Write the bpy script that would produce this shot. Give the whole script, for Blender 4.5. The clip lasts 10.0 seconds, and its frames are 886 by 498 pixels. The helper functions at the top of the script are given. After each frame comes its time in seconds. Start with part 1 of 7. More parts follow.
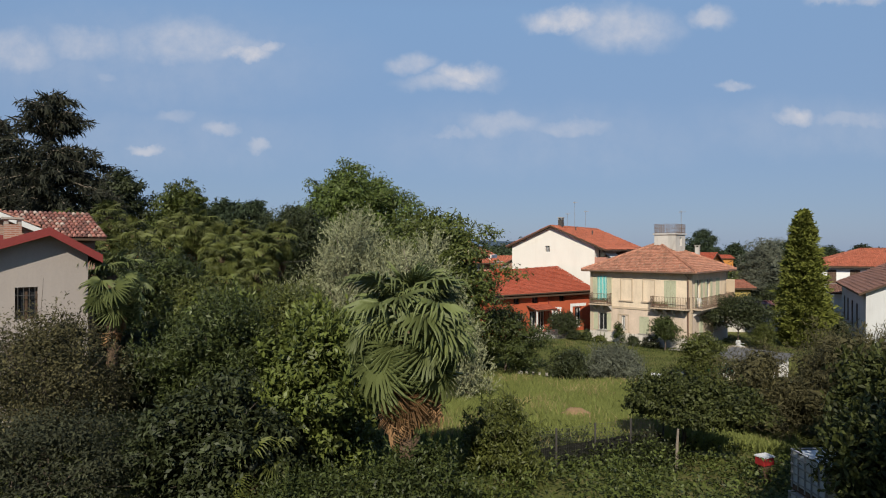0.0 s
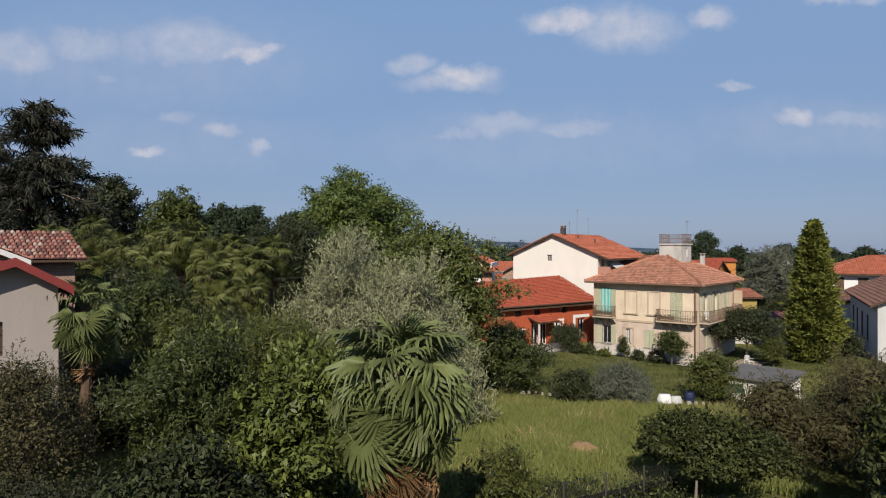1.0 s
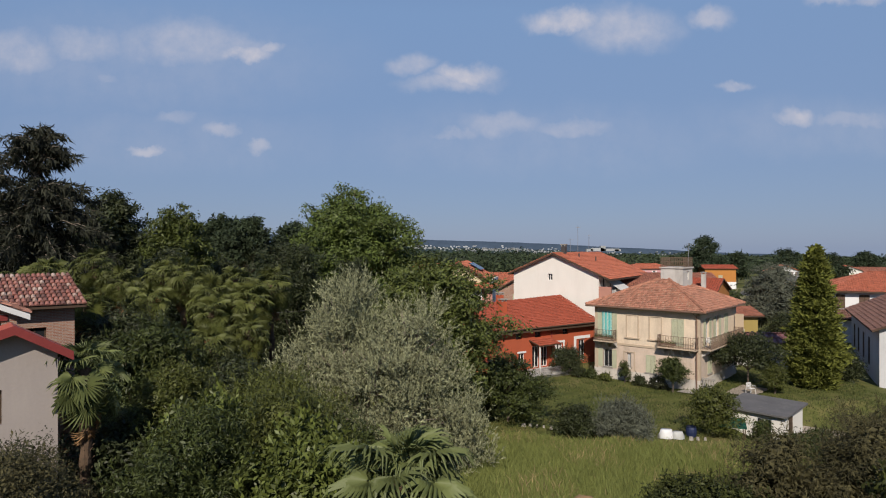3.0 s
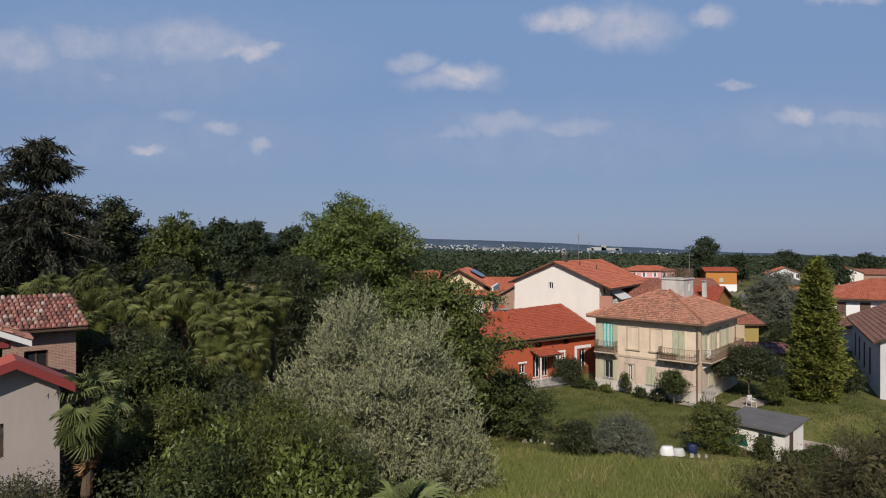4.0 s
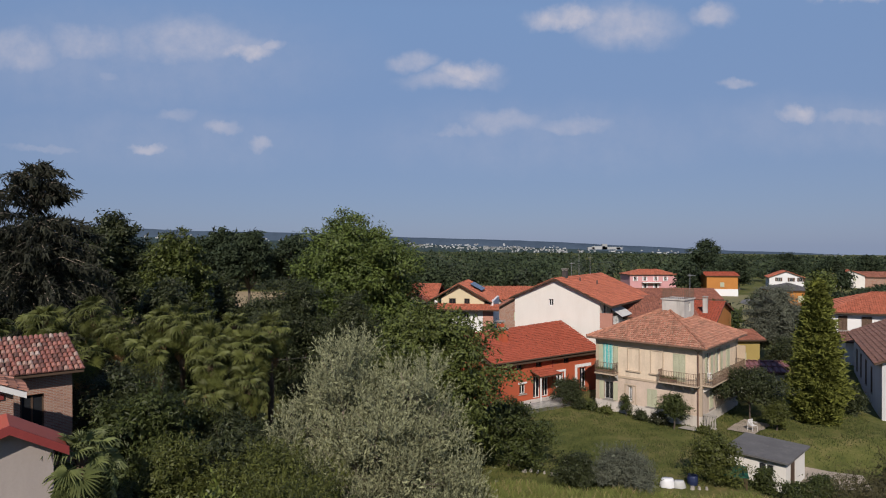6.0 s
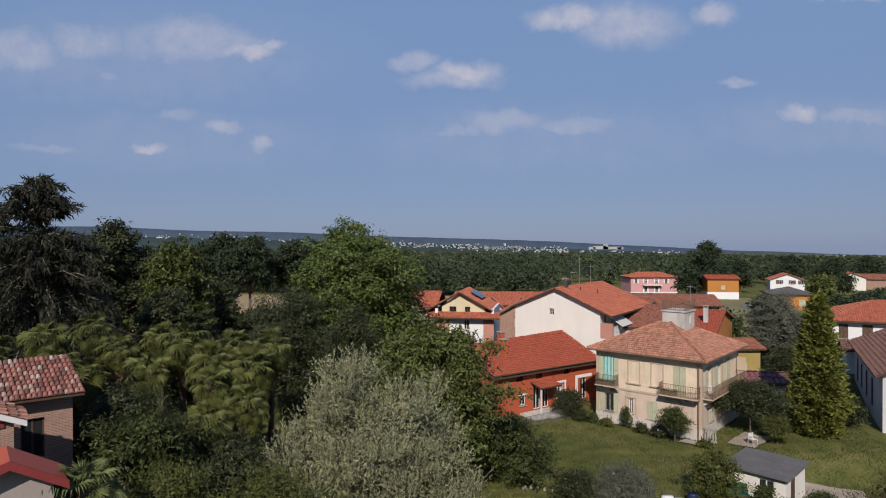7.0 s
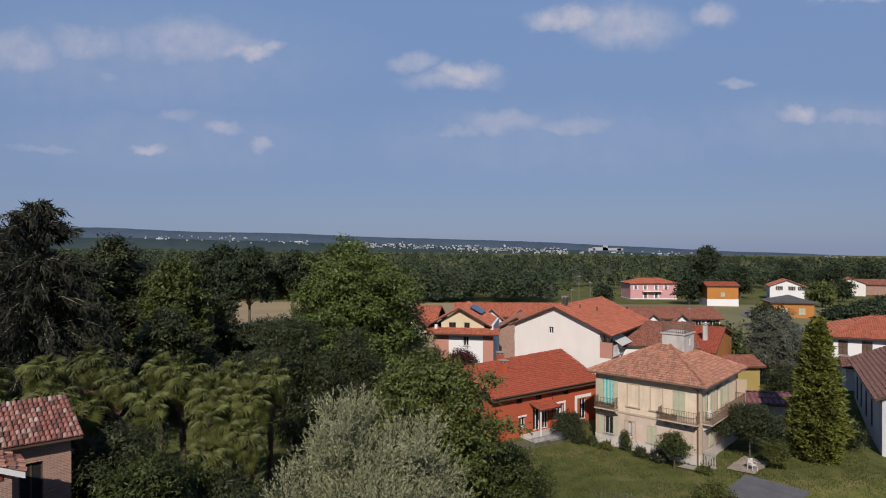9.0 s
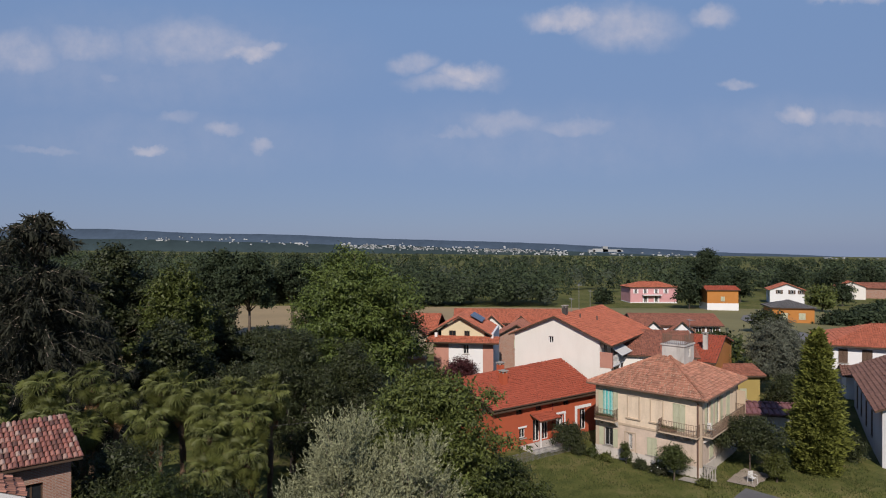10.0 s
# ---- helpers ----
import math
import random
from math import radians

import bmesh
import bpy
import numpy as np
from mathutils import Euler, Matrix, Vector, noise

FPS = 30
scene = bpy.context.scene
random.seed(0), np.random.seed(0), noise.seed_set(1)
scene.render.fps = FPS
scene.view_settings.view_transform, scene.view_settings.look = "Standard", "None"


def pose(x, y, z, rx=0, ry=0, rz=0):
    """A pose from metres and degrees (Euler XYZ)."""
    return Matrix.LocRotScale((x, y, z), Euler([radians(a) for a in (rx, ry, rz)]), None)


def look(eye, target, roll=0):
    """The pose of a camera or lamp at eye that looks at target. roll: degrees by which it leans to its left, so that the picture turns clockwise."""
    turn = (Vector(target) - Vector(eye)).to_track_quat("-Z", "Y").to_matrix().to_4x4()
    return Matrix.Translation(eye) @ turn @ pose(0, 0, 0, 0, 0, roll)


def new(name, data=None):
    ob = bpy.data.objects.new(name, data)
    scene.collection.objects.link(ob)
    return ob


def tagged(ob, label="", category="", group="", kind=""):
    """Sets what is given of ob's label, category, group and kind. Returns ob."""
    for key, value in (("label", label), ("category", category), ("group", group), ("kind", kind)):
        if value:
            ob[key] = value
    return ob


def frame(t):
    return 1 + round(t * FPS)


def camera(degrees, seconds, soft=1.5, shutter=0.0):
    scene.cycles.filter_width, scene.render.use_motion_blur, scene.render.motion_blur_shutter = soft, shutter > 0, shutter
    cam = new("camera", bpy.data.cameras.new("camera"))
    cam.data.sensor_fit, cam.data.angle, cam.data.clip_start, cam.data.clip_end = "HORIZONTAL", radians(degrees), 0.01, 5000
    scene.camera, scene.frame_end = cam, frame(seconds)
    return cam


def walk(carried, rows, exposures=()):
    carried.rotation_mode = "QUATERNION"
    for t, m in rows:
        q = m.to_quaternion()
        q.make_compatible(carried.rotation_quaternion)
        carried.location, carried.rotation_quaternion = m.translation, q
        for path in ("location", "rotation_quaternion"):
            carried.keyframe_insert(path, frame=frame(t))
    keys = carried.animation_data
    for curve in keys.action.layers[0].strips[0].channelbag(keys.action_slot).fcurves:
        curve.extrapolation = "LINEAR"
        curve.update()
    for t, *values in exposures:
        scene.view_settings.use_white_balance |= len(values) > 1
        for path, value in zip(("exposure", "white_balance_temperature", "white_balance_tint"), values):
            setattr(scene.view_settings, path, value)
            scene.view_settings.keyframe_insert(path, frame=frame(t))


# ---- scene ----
cam = camera(72.0, 10.0, soft=1.1)
PATH = [
    (0, (-0.039, 0.208, 8.53), (-0.039, 2.208, 8.526), -0.0),
    (0.5, (-0.019, 1.117, 8.97), (-0.021, 3.117, 8.967), 0.0),
    (1, (0.074, 1.724, 9.477), (0.072, 3.724, 9.475), -0.1),
    (1.5, (0.054, 1.872, 10.015), (0.054, 3.872, 10.013), -0.2),
    (2, (-0.008, 1.877, 10.556), (-0.007, 3.877, 10.555), -0.2),
    (2.5, (-0.006, 1.87, 11.043), (-0.005, 3.87, 11.042), -0.1),
    (4, (-0.036, 1.868, 12.659), (-0.039, 3.868, 12.653), -0.0),
    (4.5, (-0.044, 1.921, 13.134), (-0.047, 3.921, 13.127), -0.0),
    (5, (-0.015, 1.998, 13.634), (-0.019, 3.998, 13.624), -0.1),
    (5.5, (0.017, 2.067, 14.117), (0.013, 4.067, 14.107), -0.1),
    (6, (0.089, 2.08, 14.63), (0.083, 4.08, 14.62), -0.1),
    (7.5, (0.15, 2.071, 16.241), (0.141, 4.071, 16.229), -0.1),
    (8, (0.184, 2.102, 16.7), (0.175, 4.102, 16.69), -0.1),
    (8.5, (0.191, 2.128, 17.198), (0.182, 4.128, 17.189), -0.1),
    (9, (0.172, 2.107, 17.679), (0.164, 4.107, 17.67), -0.1),
    (9.5, (0.182, 2.096, 18.147), (0.173, 4.096, 18.14), -0.1),
    (10, (0.173, 2.093, 18.585), (0.165, 4.093, 18.58), -0.1),
]
walk(cam, [(t, look(eye, target, roll)) for t, eye, target, roll in PATH], exposures=[(0, 0.19, 6500, 5), (1.2, 0.18, 6480, 9), (2.5, 0.07, 6440, 10), (5.5, -0.05, 6330, 12), (10, -0.1, 6270, 13)])

# ---- light ----
SUN_AZ, SUN_EL = radians(8), radians(37)          # where the sun stands: behind the first eye and a little to its left
sun_from = Vector((math.sin(-SUN_AZ) * math.cos(SUN_EL), -math.cos(SUN_AZ) * math.cos(SUN_EL), math.sin(SUN_EL)))
sun = new("sun", bpy.data.lights.new("sun", "SUN"))
sun.data.energy, sun.data.angle, sun.data.color = 5.0, radians(0.6), (1.0, 0.91, 0.79)
sun.matrix_world = look(sun_from * 100, (0, 0, 0))

world = bpy.data.worlds.new("sky")
scene.world = world
world.use_nodes = True
wt = world.node_tree
wt.nodes.clear()


def link_nodes(tree, kind, inputs=(), **props):
    """A node with its properties and inputs: values or sockets."""
    n = tree.nodes.new(kind)
    for k, v in props.items():
        setattr(n, k, v)
    for k, v in dict(inputs).items():
        if isinstance(v, bpy.types.NodeSocket):
            tree.links.new(v, n.inputs[k])
        else:
            n.inputs[k].default_value = v
    return n


def wn(kind, inputs=(), **props):
    return link_nodes(wt, kind, inputs, **props)


def math_node(tree, op, a, b=0.0, c=0.0, clamp=False):
    return link_nodes(tree, "ShaderNodeMath", {0: a, 1: b, 2: c}, operation=op, use_clamp=clamp).outputs[0]


sky = wn("ShaderNodeTexSky", sky_type="NISHITA", sun_disc=False, sun_elevation=SUN_EL, altitude=200.0,
         sun_rotation=math.atan2(sun_from.x, sun_from.y), air_density=1.0, dust_density=0.6, ozone_density=2.5)
way = wn("ShaderNodeTexCoord").outputs["Generated"]
sep = wn("ShaderNodeSeparateXYZ", {0: way})
ahead = math_node(wt, "MAXIMUM", sep.outputs[1], 0.02)
cu = math_node(wt, "DIVIDE", sep.outputs[0], ahead)
cv = math_node(wt, "DIVIDE", sep.outputs[2], ahead)
flat = wn("ShaderNodeCombineXYZ", {0: cu, 1: cv}).outputs[0]
warp_n = wn("ShaderNodeTexNoise", {"Vector": flat, "Scale": 16.0, "Detail": 5.0, "Roughness": 0.6})
warp = wn("ShaderNodeVectorMath", {0: warp_n.outputs["Color"], 1: (0.5, 0.5, 0.5)}, operation="SUBTRACT").outputs[0]
warp = wn("ShaderNodeVectorMath", {0: warp, "Scale": 0.05}, operation="SCALE").outputs[0]
flat_low = wn("ShaderNodeVectorMath", {0: flat, 1: (0.0, -0.007, 0.0)}, operation="ADD").outputs[0]
bent = wn("ShaderNodeVectorMath", {0: flat_low, 1: warp}, operation="ADD").outputs[0]
# clouds: place on the sky (right, up) and half size, all as slopes from the eye, and density
CLOUDS = [(-.43, .33, .11, .045, .5), (-.37, .322, .10, .03, .5), (-.585, .33, .07, .035, .5), (-.325, .312, .05, .018, .85), (-.285, .322, .025, .012, .6),
          (-.70, .315, .075, .04, .5), (.2, .366, .07, .02, .9), (.3, .352, .09, .04, .6), (.437, .367, .042, .02, .65),
          (.04, .277, .055, .019, .95), (-.055, .294, .045, .017, .55), (.01, .264, .085, .017, .55), (.09, .198, .07, .022, .45),
          (.21, .190, .075, .016, .42), (.02, .184, .05, .010, .35), (.58, .208, .035, .014, .75), (.67, .203, .08, .014, .35),
          (-.49, .155, .034, .009, .65), (-.44, .208, .04, .014, .35), (-.365, .19, .035, .014, .5), (-.302, .165, .023, .013, .55),
          (-.5, .30, .36, .09, .16), (.15, .17, .34, .06, .13), (-.45, .17, .30, .06, .12), (.62, .19, .26, .05, .14),
          (.48, .26, .03, .008, .5), (.63, .40, .04, .012, .55), (.70, .40, .03, .010, .55), (-.66, .155, .07, .008, .3), (-.545, .27, .03, .01, .3)]
dens = None
for u0, v0, a, b, k in CLOUDS:
    d = wn("ShaderNodeVectorMath", {0: bent, 1: (u0, v0, 0)}, operation="SUBTRACT").outputs[0]
    d = wn("ShaderNodeVectorMath", {0: d, 1: (1 / a, 1 / b, 0)}, operation="MULTIPLY").outputs[0]
    d = wn("ShaderNodeVectorMath", {0: d}, operation="LENGTH").outputs["Value"]
    m = wn("ShaderNodeMapRange", {"Value": d, "From Min": 1.3, "From Max": 0.3, "To Min": 0.0, "To Max": k}, interpolation_type="SMOOTHSTEP").outputs[0]
    dens = m if dens is None else math_node(wt, "MAXIMUM", dens, m)
puff = wn("ShaderNodeTexNoise", {"Vector": flat, "Scale": 22.0, "Detail": 6.0, "Roughness": 0.62})
puff = wn("ShaderNodeMapRange", {"Value": puff.outputs[0], "From Min": 0.25, "From Max": 0.62, "To Min": 0.35, "To Max": 1.0}).outputs[0]
infront = wn("ShaderNodeMapRange", {"Value": sep.outputs[1], "From Min": 0.15, "From Max": 0.3}).outputs[0]
dens = math_node(wt, "MULTIPLY", math_node(wt, "MULTIPLY", dens, puff), infront, clamp=True)
SKY = 0.10
haze = wn("ShaderNodeValToRGB", {0: sep.outputs[2]})
hr = haze.color_ramp
hr.elements[0].position, hr.elements[0].color = 0.0, (.2, .262, .415, 1)
hr.elements[1].position, hr.elements[1].color = 0.9, (.065, .125, .29, 1)
for at, c in ((0.12, (.2, .28, .455, 1)), (0.36, (.203, .317, .528, 1)), (0.55, (.125, .215, .42, 1))):
    hr.elements.new(at).color = c
hazy = wn("ShaderNodeVectorMath", {0: haze.outputs[0], "Scale": 10.0}, operation="SCALE").outputs[0]
tint = wn("ShaderNodeMix", {"Factor": 0.84, "A": sky.outputs[0], "B": hazy}, data_type="RGBA")
mixed = wn("ShaderNodeMix", {"Factor": dens, "A": tint.outputs["Result"], "B": (5.8, 5.6, 6.1, 1)}, data_type="RGBA")
bg = wn("ShaderNodeBackground", {"Color": mixed.outputs["Result"], "Strength": SKY})
wn("ShaderNodeOutputWorld", {"Surface": bg.outputs[0]})


# ---- materials ----
def material(name, colour, rough=0.8, scale=1.0, spread=0.25, bump=0.3, fine=25.0, metallic=0.0, island=0.0, per_object=0.0,
             dirt=None, dirt_amount=0.0, streak=False, leaf=0.0, spec=0.3):
    """A procedural surface: base colour varied at two scales, dirt, bump; leaf: the share of light let through."""
    mt = bpy.data.materials.new(name)
    mt.use_nodes = True
    t = mt.node_tree
    t.nodes.clear()
    co = link_nodes(t, "ShaderNodeTexCoord").outputs["Object"]
    c = Vector(colour)
    n1 = link_nodes(t, "ShaderNodeTexNoise", {"Vector": co, "Scale": scale, "Detail": 4.0, "Roughness": 0.6}).outputs[0]
    n2 = link_nodes(t, "ShaderNodeTexNoise", {"Vector": co, "Scale": fine, "Detail": 3.0}).outputs[0]
    both = math_node(t, "ADD", math_node(t, "MULTIPLY", n1, 0.65), math_node(t, "MULTIPLY", n2, 0.35))
    if island:
        rnd = link_nodes(t, "ShaderNodeNewGeometry").outputs["Random Per Island"]
        both = math_node(t, "ADD", math_node(t, "MULTIPLY", both, 1 - island), math_node(t, "MULTIPLY", rnd, island))
    if per_object:
        rnd = link_nodes(t, "ShaderNodeObjectInfo").outputs["Random"]
        both = math_node(t, "ADD", math_node(t, "MULTIPLY", both, 1 - per_object), math_node(t, "MULTIPLY", rnd, per_object))
    ramp = link_nodes(t, "ShaderNodeValToRGB", {0: both})
    lo, hi = (0.25, 0.75) if not (island or per_object) else (0.28, 0.72) if leaf and island else (0.15, 0.85)
    ramp.color_ramp.elements[0].position, ramp.color_ramp.elements[1].position = lo, hi
    ramp.color_ramp.elements[0].color = (*(c * (1 - spread)), 1)
    ramp.color_ramp.elements[1].color = (*[min(0.9, x * (1 + spread)) for x in c], 1)
    col = ramp.outputs[0]
    if dirt:
        dco = co
        if streak:
            dco = link_nodes(t, "ShaderNodeVectorMath", {0: co, 1: (1, 1, 0.18)}, operation="MULTIPLY").outputs[0]
        dn = link_nodes(t, "ShaderNodeTexNoise", {"Vector": dco, "Scale": 1.1, "Detail": 6.0, "Roughness": 0.7}).outputs[0]
        dm = link_nodes(t, "ShaderNodeMapRange", {"Value": dn, "From Min": 0.48, "From Max": 0.72, "To Max": dirt_amount}).outputs[0]
        col = link_nodes(t, "ShaderNodeMix", {"Factor": dm, "A": col, "B": (*dirt, 1)}, data_type="RGBA").outputs["Result"]
    p = link_nodes(t, "ShaderNodeBsdfPrincipled", {"Base Color": col, "Roughness": rough, "Metallic": metallic, "Specular IOR Level": spec})
    if bump:
        b = link_nodes(t, "ShaderNodeBump", {"Height": n2, "Strength": bump, "Distance": 0.03})
        t.links.new(b.outputs[0], p.inputs["Normal"])
    out = p.outputs[0]
    if leaf:
        tr = link_nodes(t, "ShaderNodeBsdfTranslucent", {"Color": col})
        out = link_nodes(t, "ShaderNodeMixShader", {0: leaf, 1: out, 2: tr.outputs[0]}).outputs[0]
    link_nodes(t, "ShaderNodeOutputMaterial", {0: out})
    return mt


def leaf_material(name, colour, spread=0.5, rough=0.55, through_light=0.18, spec=0.3):
    return material(name, colour, rough, 0.7, min(.75, spread * .95), 0, 3.0, island=0.42, leaf=through_light, spec=spec)


def glass_material(name, colour):
    return material(name, colour, 0.08, 0.5, 0.3, 0, 2.0, spec=0.6)


M = dict(
    villa=material("villa_plaster", (0.6142, 0.498, 0.3735), .9, .7, .2, .25, 9, dirt=(.42, .33, .25), dirt_amount=.75, streak=True),
    villa_mid=material("faded_pink_plaster", (0.53, 0.42, 0.335), .9, .8, .22, .25, 9, dirt=(.34, .28, .22), dirt_amount=.75, streak=True),
    villa_low=material("plinth_plaster", (0.5146, 0.4648, 0.415), .9, .6, .15, .3, 9, dirt=(.32, .29, .25), dirt_amount=.6, streak=True),
    villa_trim=material("villa_trim", (0.4316, 0.3403, 0.249), .9, .6, .15, .2, 9),
    white=material("white_plaster", (0.6474, 0.6142, 0.5644), .9, .4, .06, .15, 9, dirt=(.55, .5, .45), dirt_amount=.35, streak=True),
    white_b=material("clean_white_plaster", (0.664, 0.6557, 0.6474), .9, .4, .05, .15, 9),
    orange=material("red_orange_plaster", (0.38, 0.085, 0.038), .9, .5, .12, .2, 9, dirt=(.33, .08, .04), dirt_amount=.4, streak=True),
    beige=material("beige_plaster", (0.3154, 0.2739, 0.249), .9, .4, .08, .25, 12, dirt=(.4, .35, .3), dirt_amount=.4, streak=True),
    grey_white=material("greyed_white_plaster", (.50, .495, .50), .9, .4, .08, .15, 9, dirt=(.3, .29, .28), dirt_amount=.4, streak=True),
    yellow=material("yellow_plaster", (0.5478, 0.4731, 0.3154), .9, .5, .1, .2, 9),
    olive=material("ochre_plaster", (0.2988, 0.2241, 0.0747), .9, .5, .12, .2, 9),
    pale_pink=material("pale_pink_plaster", (.52, .27, .27), .9, .5, .12, .2, 9),
    pink=material("pink_brick_plaster", (0.3984, 0.1992, 0.1494), .9, .6, .15, .2, 9),
    far_orange=material("orange_plaster", (0.3984, 0.166, 0.0415), .9, .5, .12, .2, 9),
    brick=material("old_brick", (0.249, 0.1245, 0.083), .95, 2.0, .35, .6, 14, dirt=(.42, .34, .28), dirt_amount=.5),
    tile_villa=material("weathered_villa_tiles", (0.3569, 0.166, 0.1079), .9, .9, .36, .3, 14, island=.6, dirt=(.24, .17, .12), dirt_amount=.4),
    tile_orange=material("new_red_tiles", (0.3237, 0.0764, 0.0415), .85, .5, .2, .3, 14, island=.45),
    tile_red=material("red_tiles", (0.3901, 0.1245, 0.0706), .88, .5, .28, .3, 14, island=.5),
    tile_dark=material("dark_brown_tiles", (0.166, 0.0871, 0.0664), .9, .5, .28, .3, 14, island=.5),
    tile_brown=material("brown_red_tiles", (0.2739, 0.112, 0.0747), .9, .5, .3, .3, 14, island=.5),
    tile_old=material("old_mottled_tile", (0.2241, 0.0996, 0.0747), .92, 1.5, .75, .4, 20, per_object=.75, dirt=(.45, .37, .31), dirt_amount=.7),
    tile_old_far=material("old_mottled_tiles", (0.2822, 0.1328, 0.0913), .92, 1.0, .6, .4, 14, island=.7),
    purple=material("plum_sheet_roof", (0.1826, 0.083, 0.083), .6, 1, .15, .2, 6),
    grey_roof=material("grey_felt_roof", (0.1079, 0.1037, 0.1037), .9, .7, .2, .3, 12, dirt=(.2, .19, .18), dirt_amount=.4),
    wood=material("dark_brown_wood", (0.0747, 0.0456, 0.0291), .75, 2, .3, .2, 20),
    red_sheet=material("red_painted_sheet", (.36, .075, .04), .55, .6, .12, .1, 9, dirt=(.25, .07, .045), dirt_amount=.4),
    fascia=material("red_fascia", (0.1909, 0.0315, 0.0282), .7, 1, .2, .2, 12),
    whitewood=material("white_paint", (0.6142, 0.5976, 0.5727), .6, 1, .08, .1, 12),
    shutter=material("faded_green_shutter", (0.3901, 0.3901, 0.2739), .8, 1.5, .18, .2, 20),
    shutter_brown=material("brown_shutter", (0.0996, 0.0622, 0.0415), .8, 1.5, .2, .2, 20),
    curtain=material("turquoise_striped_cloth", (0.083, 0.3486, 0.3486), .9, 4, .4, .3, 12),
    rust=material("rusty_railing", (.15, .10, .07), .8, 3, .3, .2, 20),
    iron=material("dark_iron", (0.05, 0.045, 0.042), .6, 3, .3, .2, 20, spec=.4),
    zinc=material("zinc", (0.2656, 0.2656, 0.2739), .45, 2, .2, .1, 12, metallic=.6),
    copper=material("brown_downpipe", (0.166, 0.0996, 0.0706), .6, 2, .2, .1, 12),
    concrete=material("weathered_concrete", (0.47, 0.445, 0.41), .95, .8, .2, .4, 14, dirt=(.2, .18, .16), dirt_amount=.6, streak=True),
    stone=material("pale_stone", (0.2988, 0.2739, 0.2407), .95, .8, .2, .4, 14),
    gravel=material("gravel", (0.30, 0.25, 0.20), .98, .8, .25, .6, 18),
    asphalt=material("grey_asphalt", (0.1411, 0.1369, 0.1369), .95, .4, .2, .3, 14),
    glass=glass_material("dark_window_glass", (0.02, 0.022, 0.025)),
    dark=material("unlit_room_shade", (0.03, 0.025, 0.022), .95, 1, .3, 0, 5),
    panel=glass_material("solar_glass", (0.02, 0.03, 0.06)),
    shade_net=material("shade_net", (0.022, 0.024, 0.018), .9, 1.2, .3, .1, 20),
    tank_plastic=material("old_tank_plastic", (.42, .42, .41), .5, 1, .15, 0, 8, dirt=(.3, .29, .24), dirt_amount=.5),
    white_plastic=material("white_plastic", (0.6225, 0.6225, 0.6308), .45, 1, .06, 0, 8),
    blue_plastic=material("blue_plastic", (0.0166, 0.0249, 0.0664), .5, 1, .1, 0, 8),
    green_net=material("green_sheet", (0.0166, 0.083, 0.0498), .7, 1, .15, .1, 8),
    red_paint=material("red_paint", (0.2905, 0.0249, 0.0249), .5, 1, .15, 0, 8),
    awning=material("pale_awning_cloth", (0.5146, 0.498, 0.4731), .85, 1, .08, .1, 10),
    hay=material("dry_hay_heap", (0.249, 0.1577, 0.083), .98, 2, .35, .6, 20),
    bark=material("bark", (0.0913, 0.0706, 0.0539), .95, 3, .35, .6, 14),
    bark_pale=material("pale_bark", (0.1909, 0.1577, 0.1245), .95, 3, .3, .6, 14),
    palm_bark=material("fibrous_palm_bark", (0.1079, 0.0706, 0.0456), .98, 4, .45, .8, 22),
    lf_linden=leaf_material("linden_leaves", (0.0797, 0.1062, 0.0232)),
    lf_walnut=leaf_material("walnut_leaves", (0.0858, 0.103, 0.0241)),
    lf_bright=leaf_material("bright_leaves", (0.0618, 0.0756, 0.0151)),
    lf_dark=leaf_material("dark_leaves", (0.0374, 0.045, 0.0163)),
    lf_magnolia=leaf_material("bright_magnolia_leaves", (0.09, 0.108, 0.0245), .45, .45),
    lf_cedar=leaf_material("cedar_needles", (0.0263, 0.0281, 0.017), .6, .8),
    lf_thuja=leaf_material("thuja_sprays", (0.1145, 0.1245, 0.0216), .45, .8),
    lf_spruce=leaf_material("blue_spruce_needles", (0.1083, 0.1157, 0.0822), .4, .8),
    lf_olive=leaf_material("silver_olive_leaves", (0.23, 0.235, 0.132), .5, .7, .18),
    lf_laurel=leaf_material("glossy_laurel_leaves", (0.0505, 0.0578, 0.0159), .5, .58, .2, .22),
    lf_shrub=leaf_material("shrub_leaves", (0.0478, 0.0598, 0.0149)),
    lf_yellowish=leaf_material("yellow_green_leaves", (0.0744, 0.083, 0.0179), .45),
    lf_brownish=leaf_material("brown_green_twigs", (0.073, 0.0644, 0.0266), .5, .8),
    lf_grey=leaf_material("grey_green_leaves", (0.0412, 0.0438, 0.0213), .45, .8),
    lf_red=leaf_material("copper_red_leaves", (0.0581, 0.0149, 0.0166), .5),
    lf_palm=material("palm_frond_green", (0.092, 0.102, 0.025), .58, .8, .35, 0, 4, per_object=.5, leaf=.2),
    lf_palm_pale=material("pale_palm_frond", (0.122, 0.142, 0.048), .55, .8, .45, 0, 4, per_object=.5, leaf=.2),
    lf_palm_dead=material("dry_palm_frond", (0.2573, 0.1452, 0.0664), .85, 1, .35, 0, 6, per_object=.4, leaf=.15),
    lf_wood_pale=material("pale_woodland_leaves", (0.05, 0.068, 0.031), .7, .11, .5, 0, 2.0, island=.3, leaf=.2, spec=.2),
    lf_wood_grey=material("grey_woodland_leaves", (0.052, 0.064, 0.042), .7, .11, .5, 0, 2.0, island=.3, leaf=.2, spec=.2),
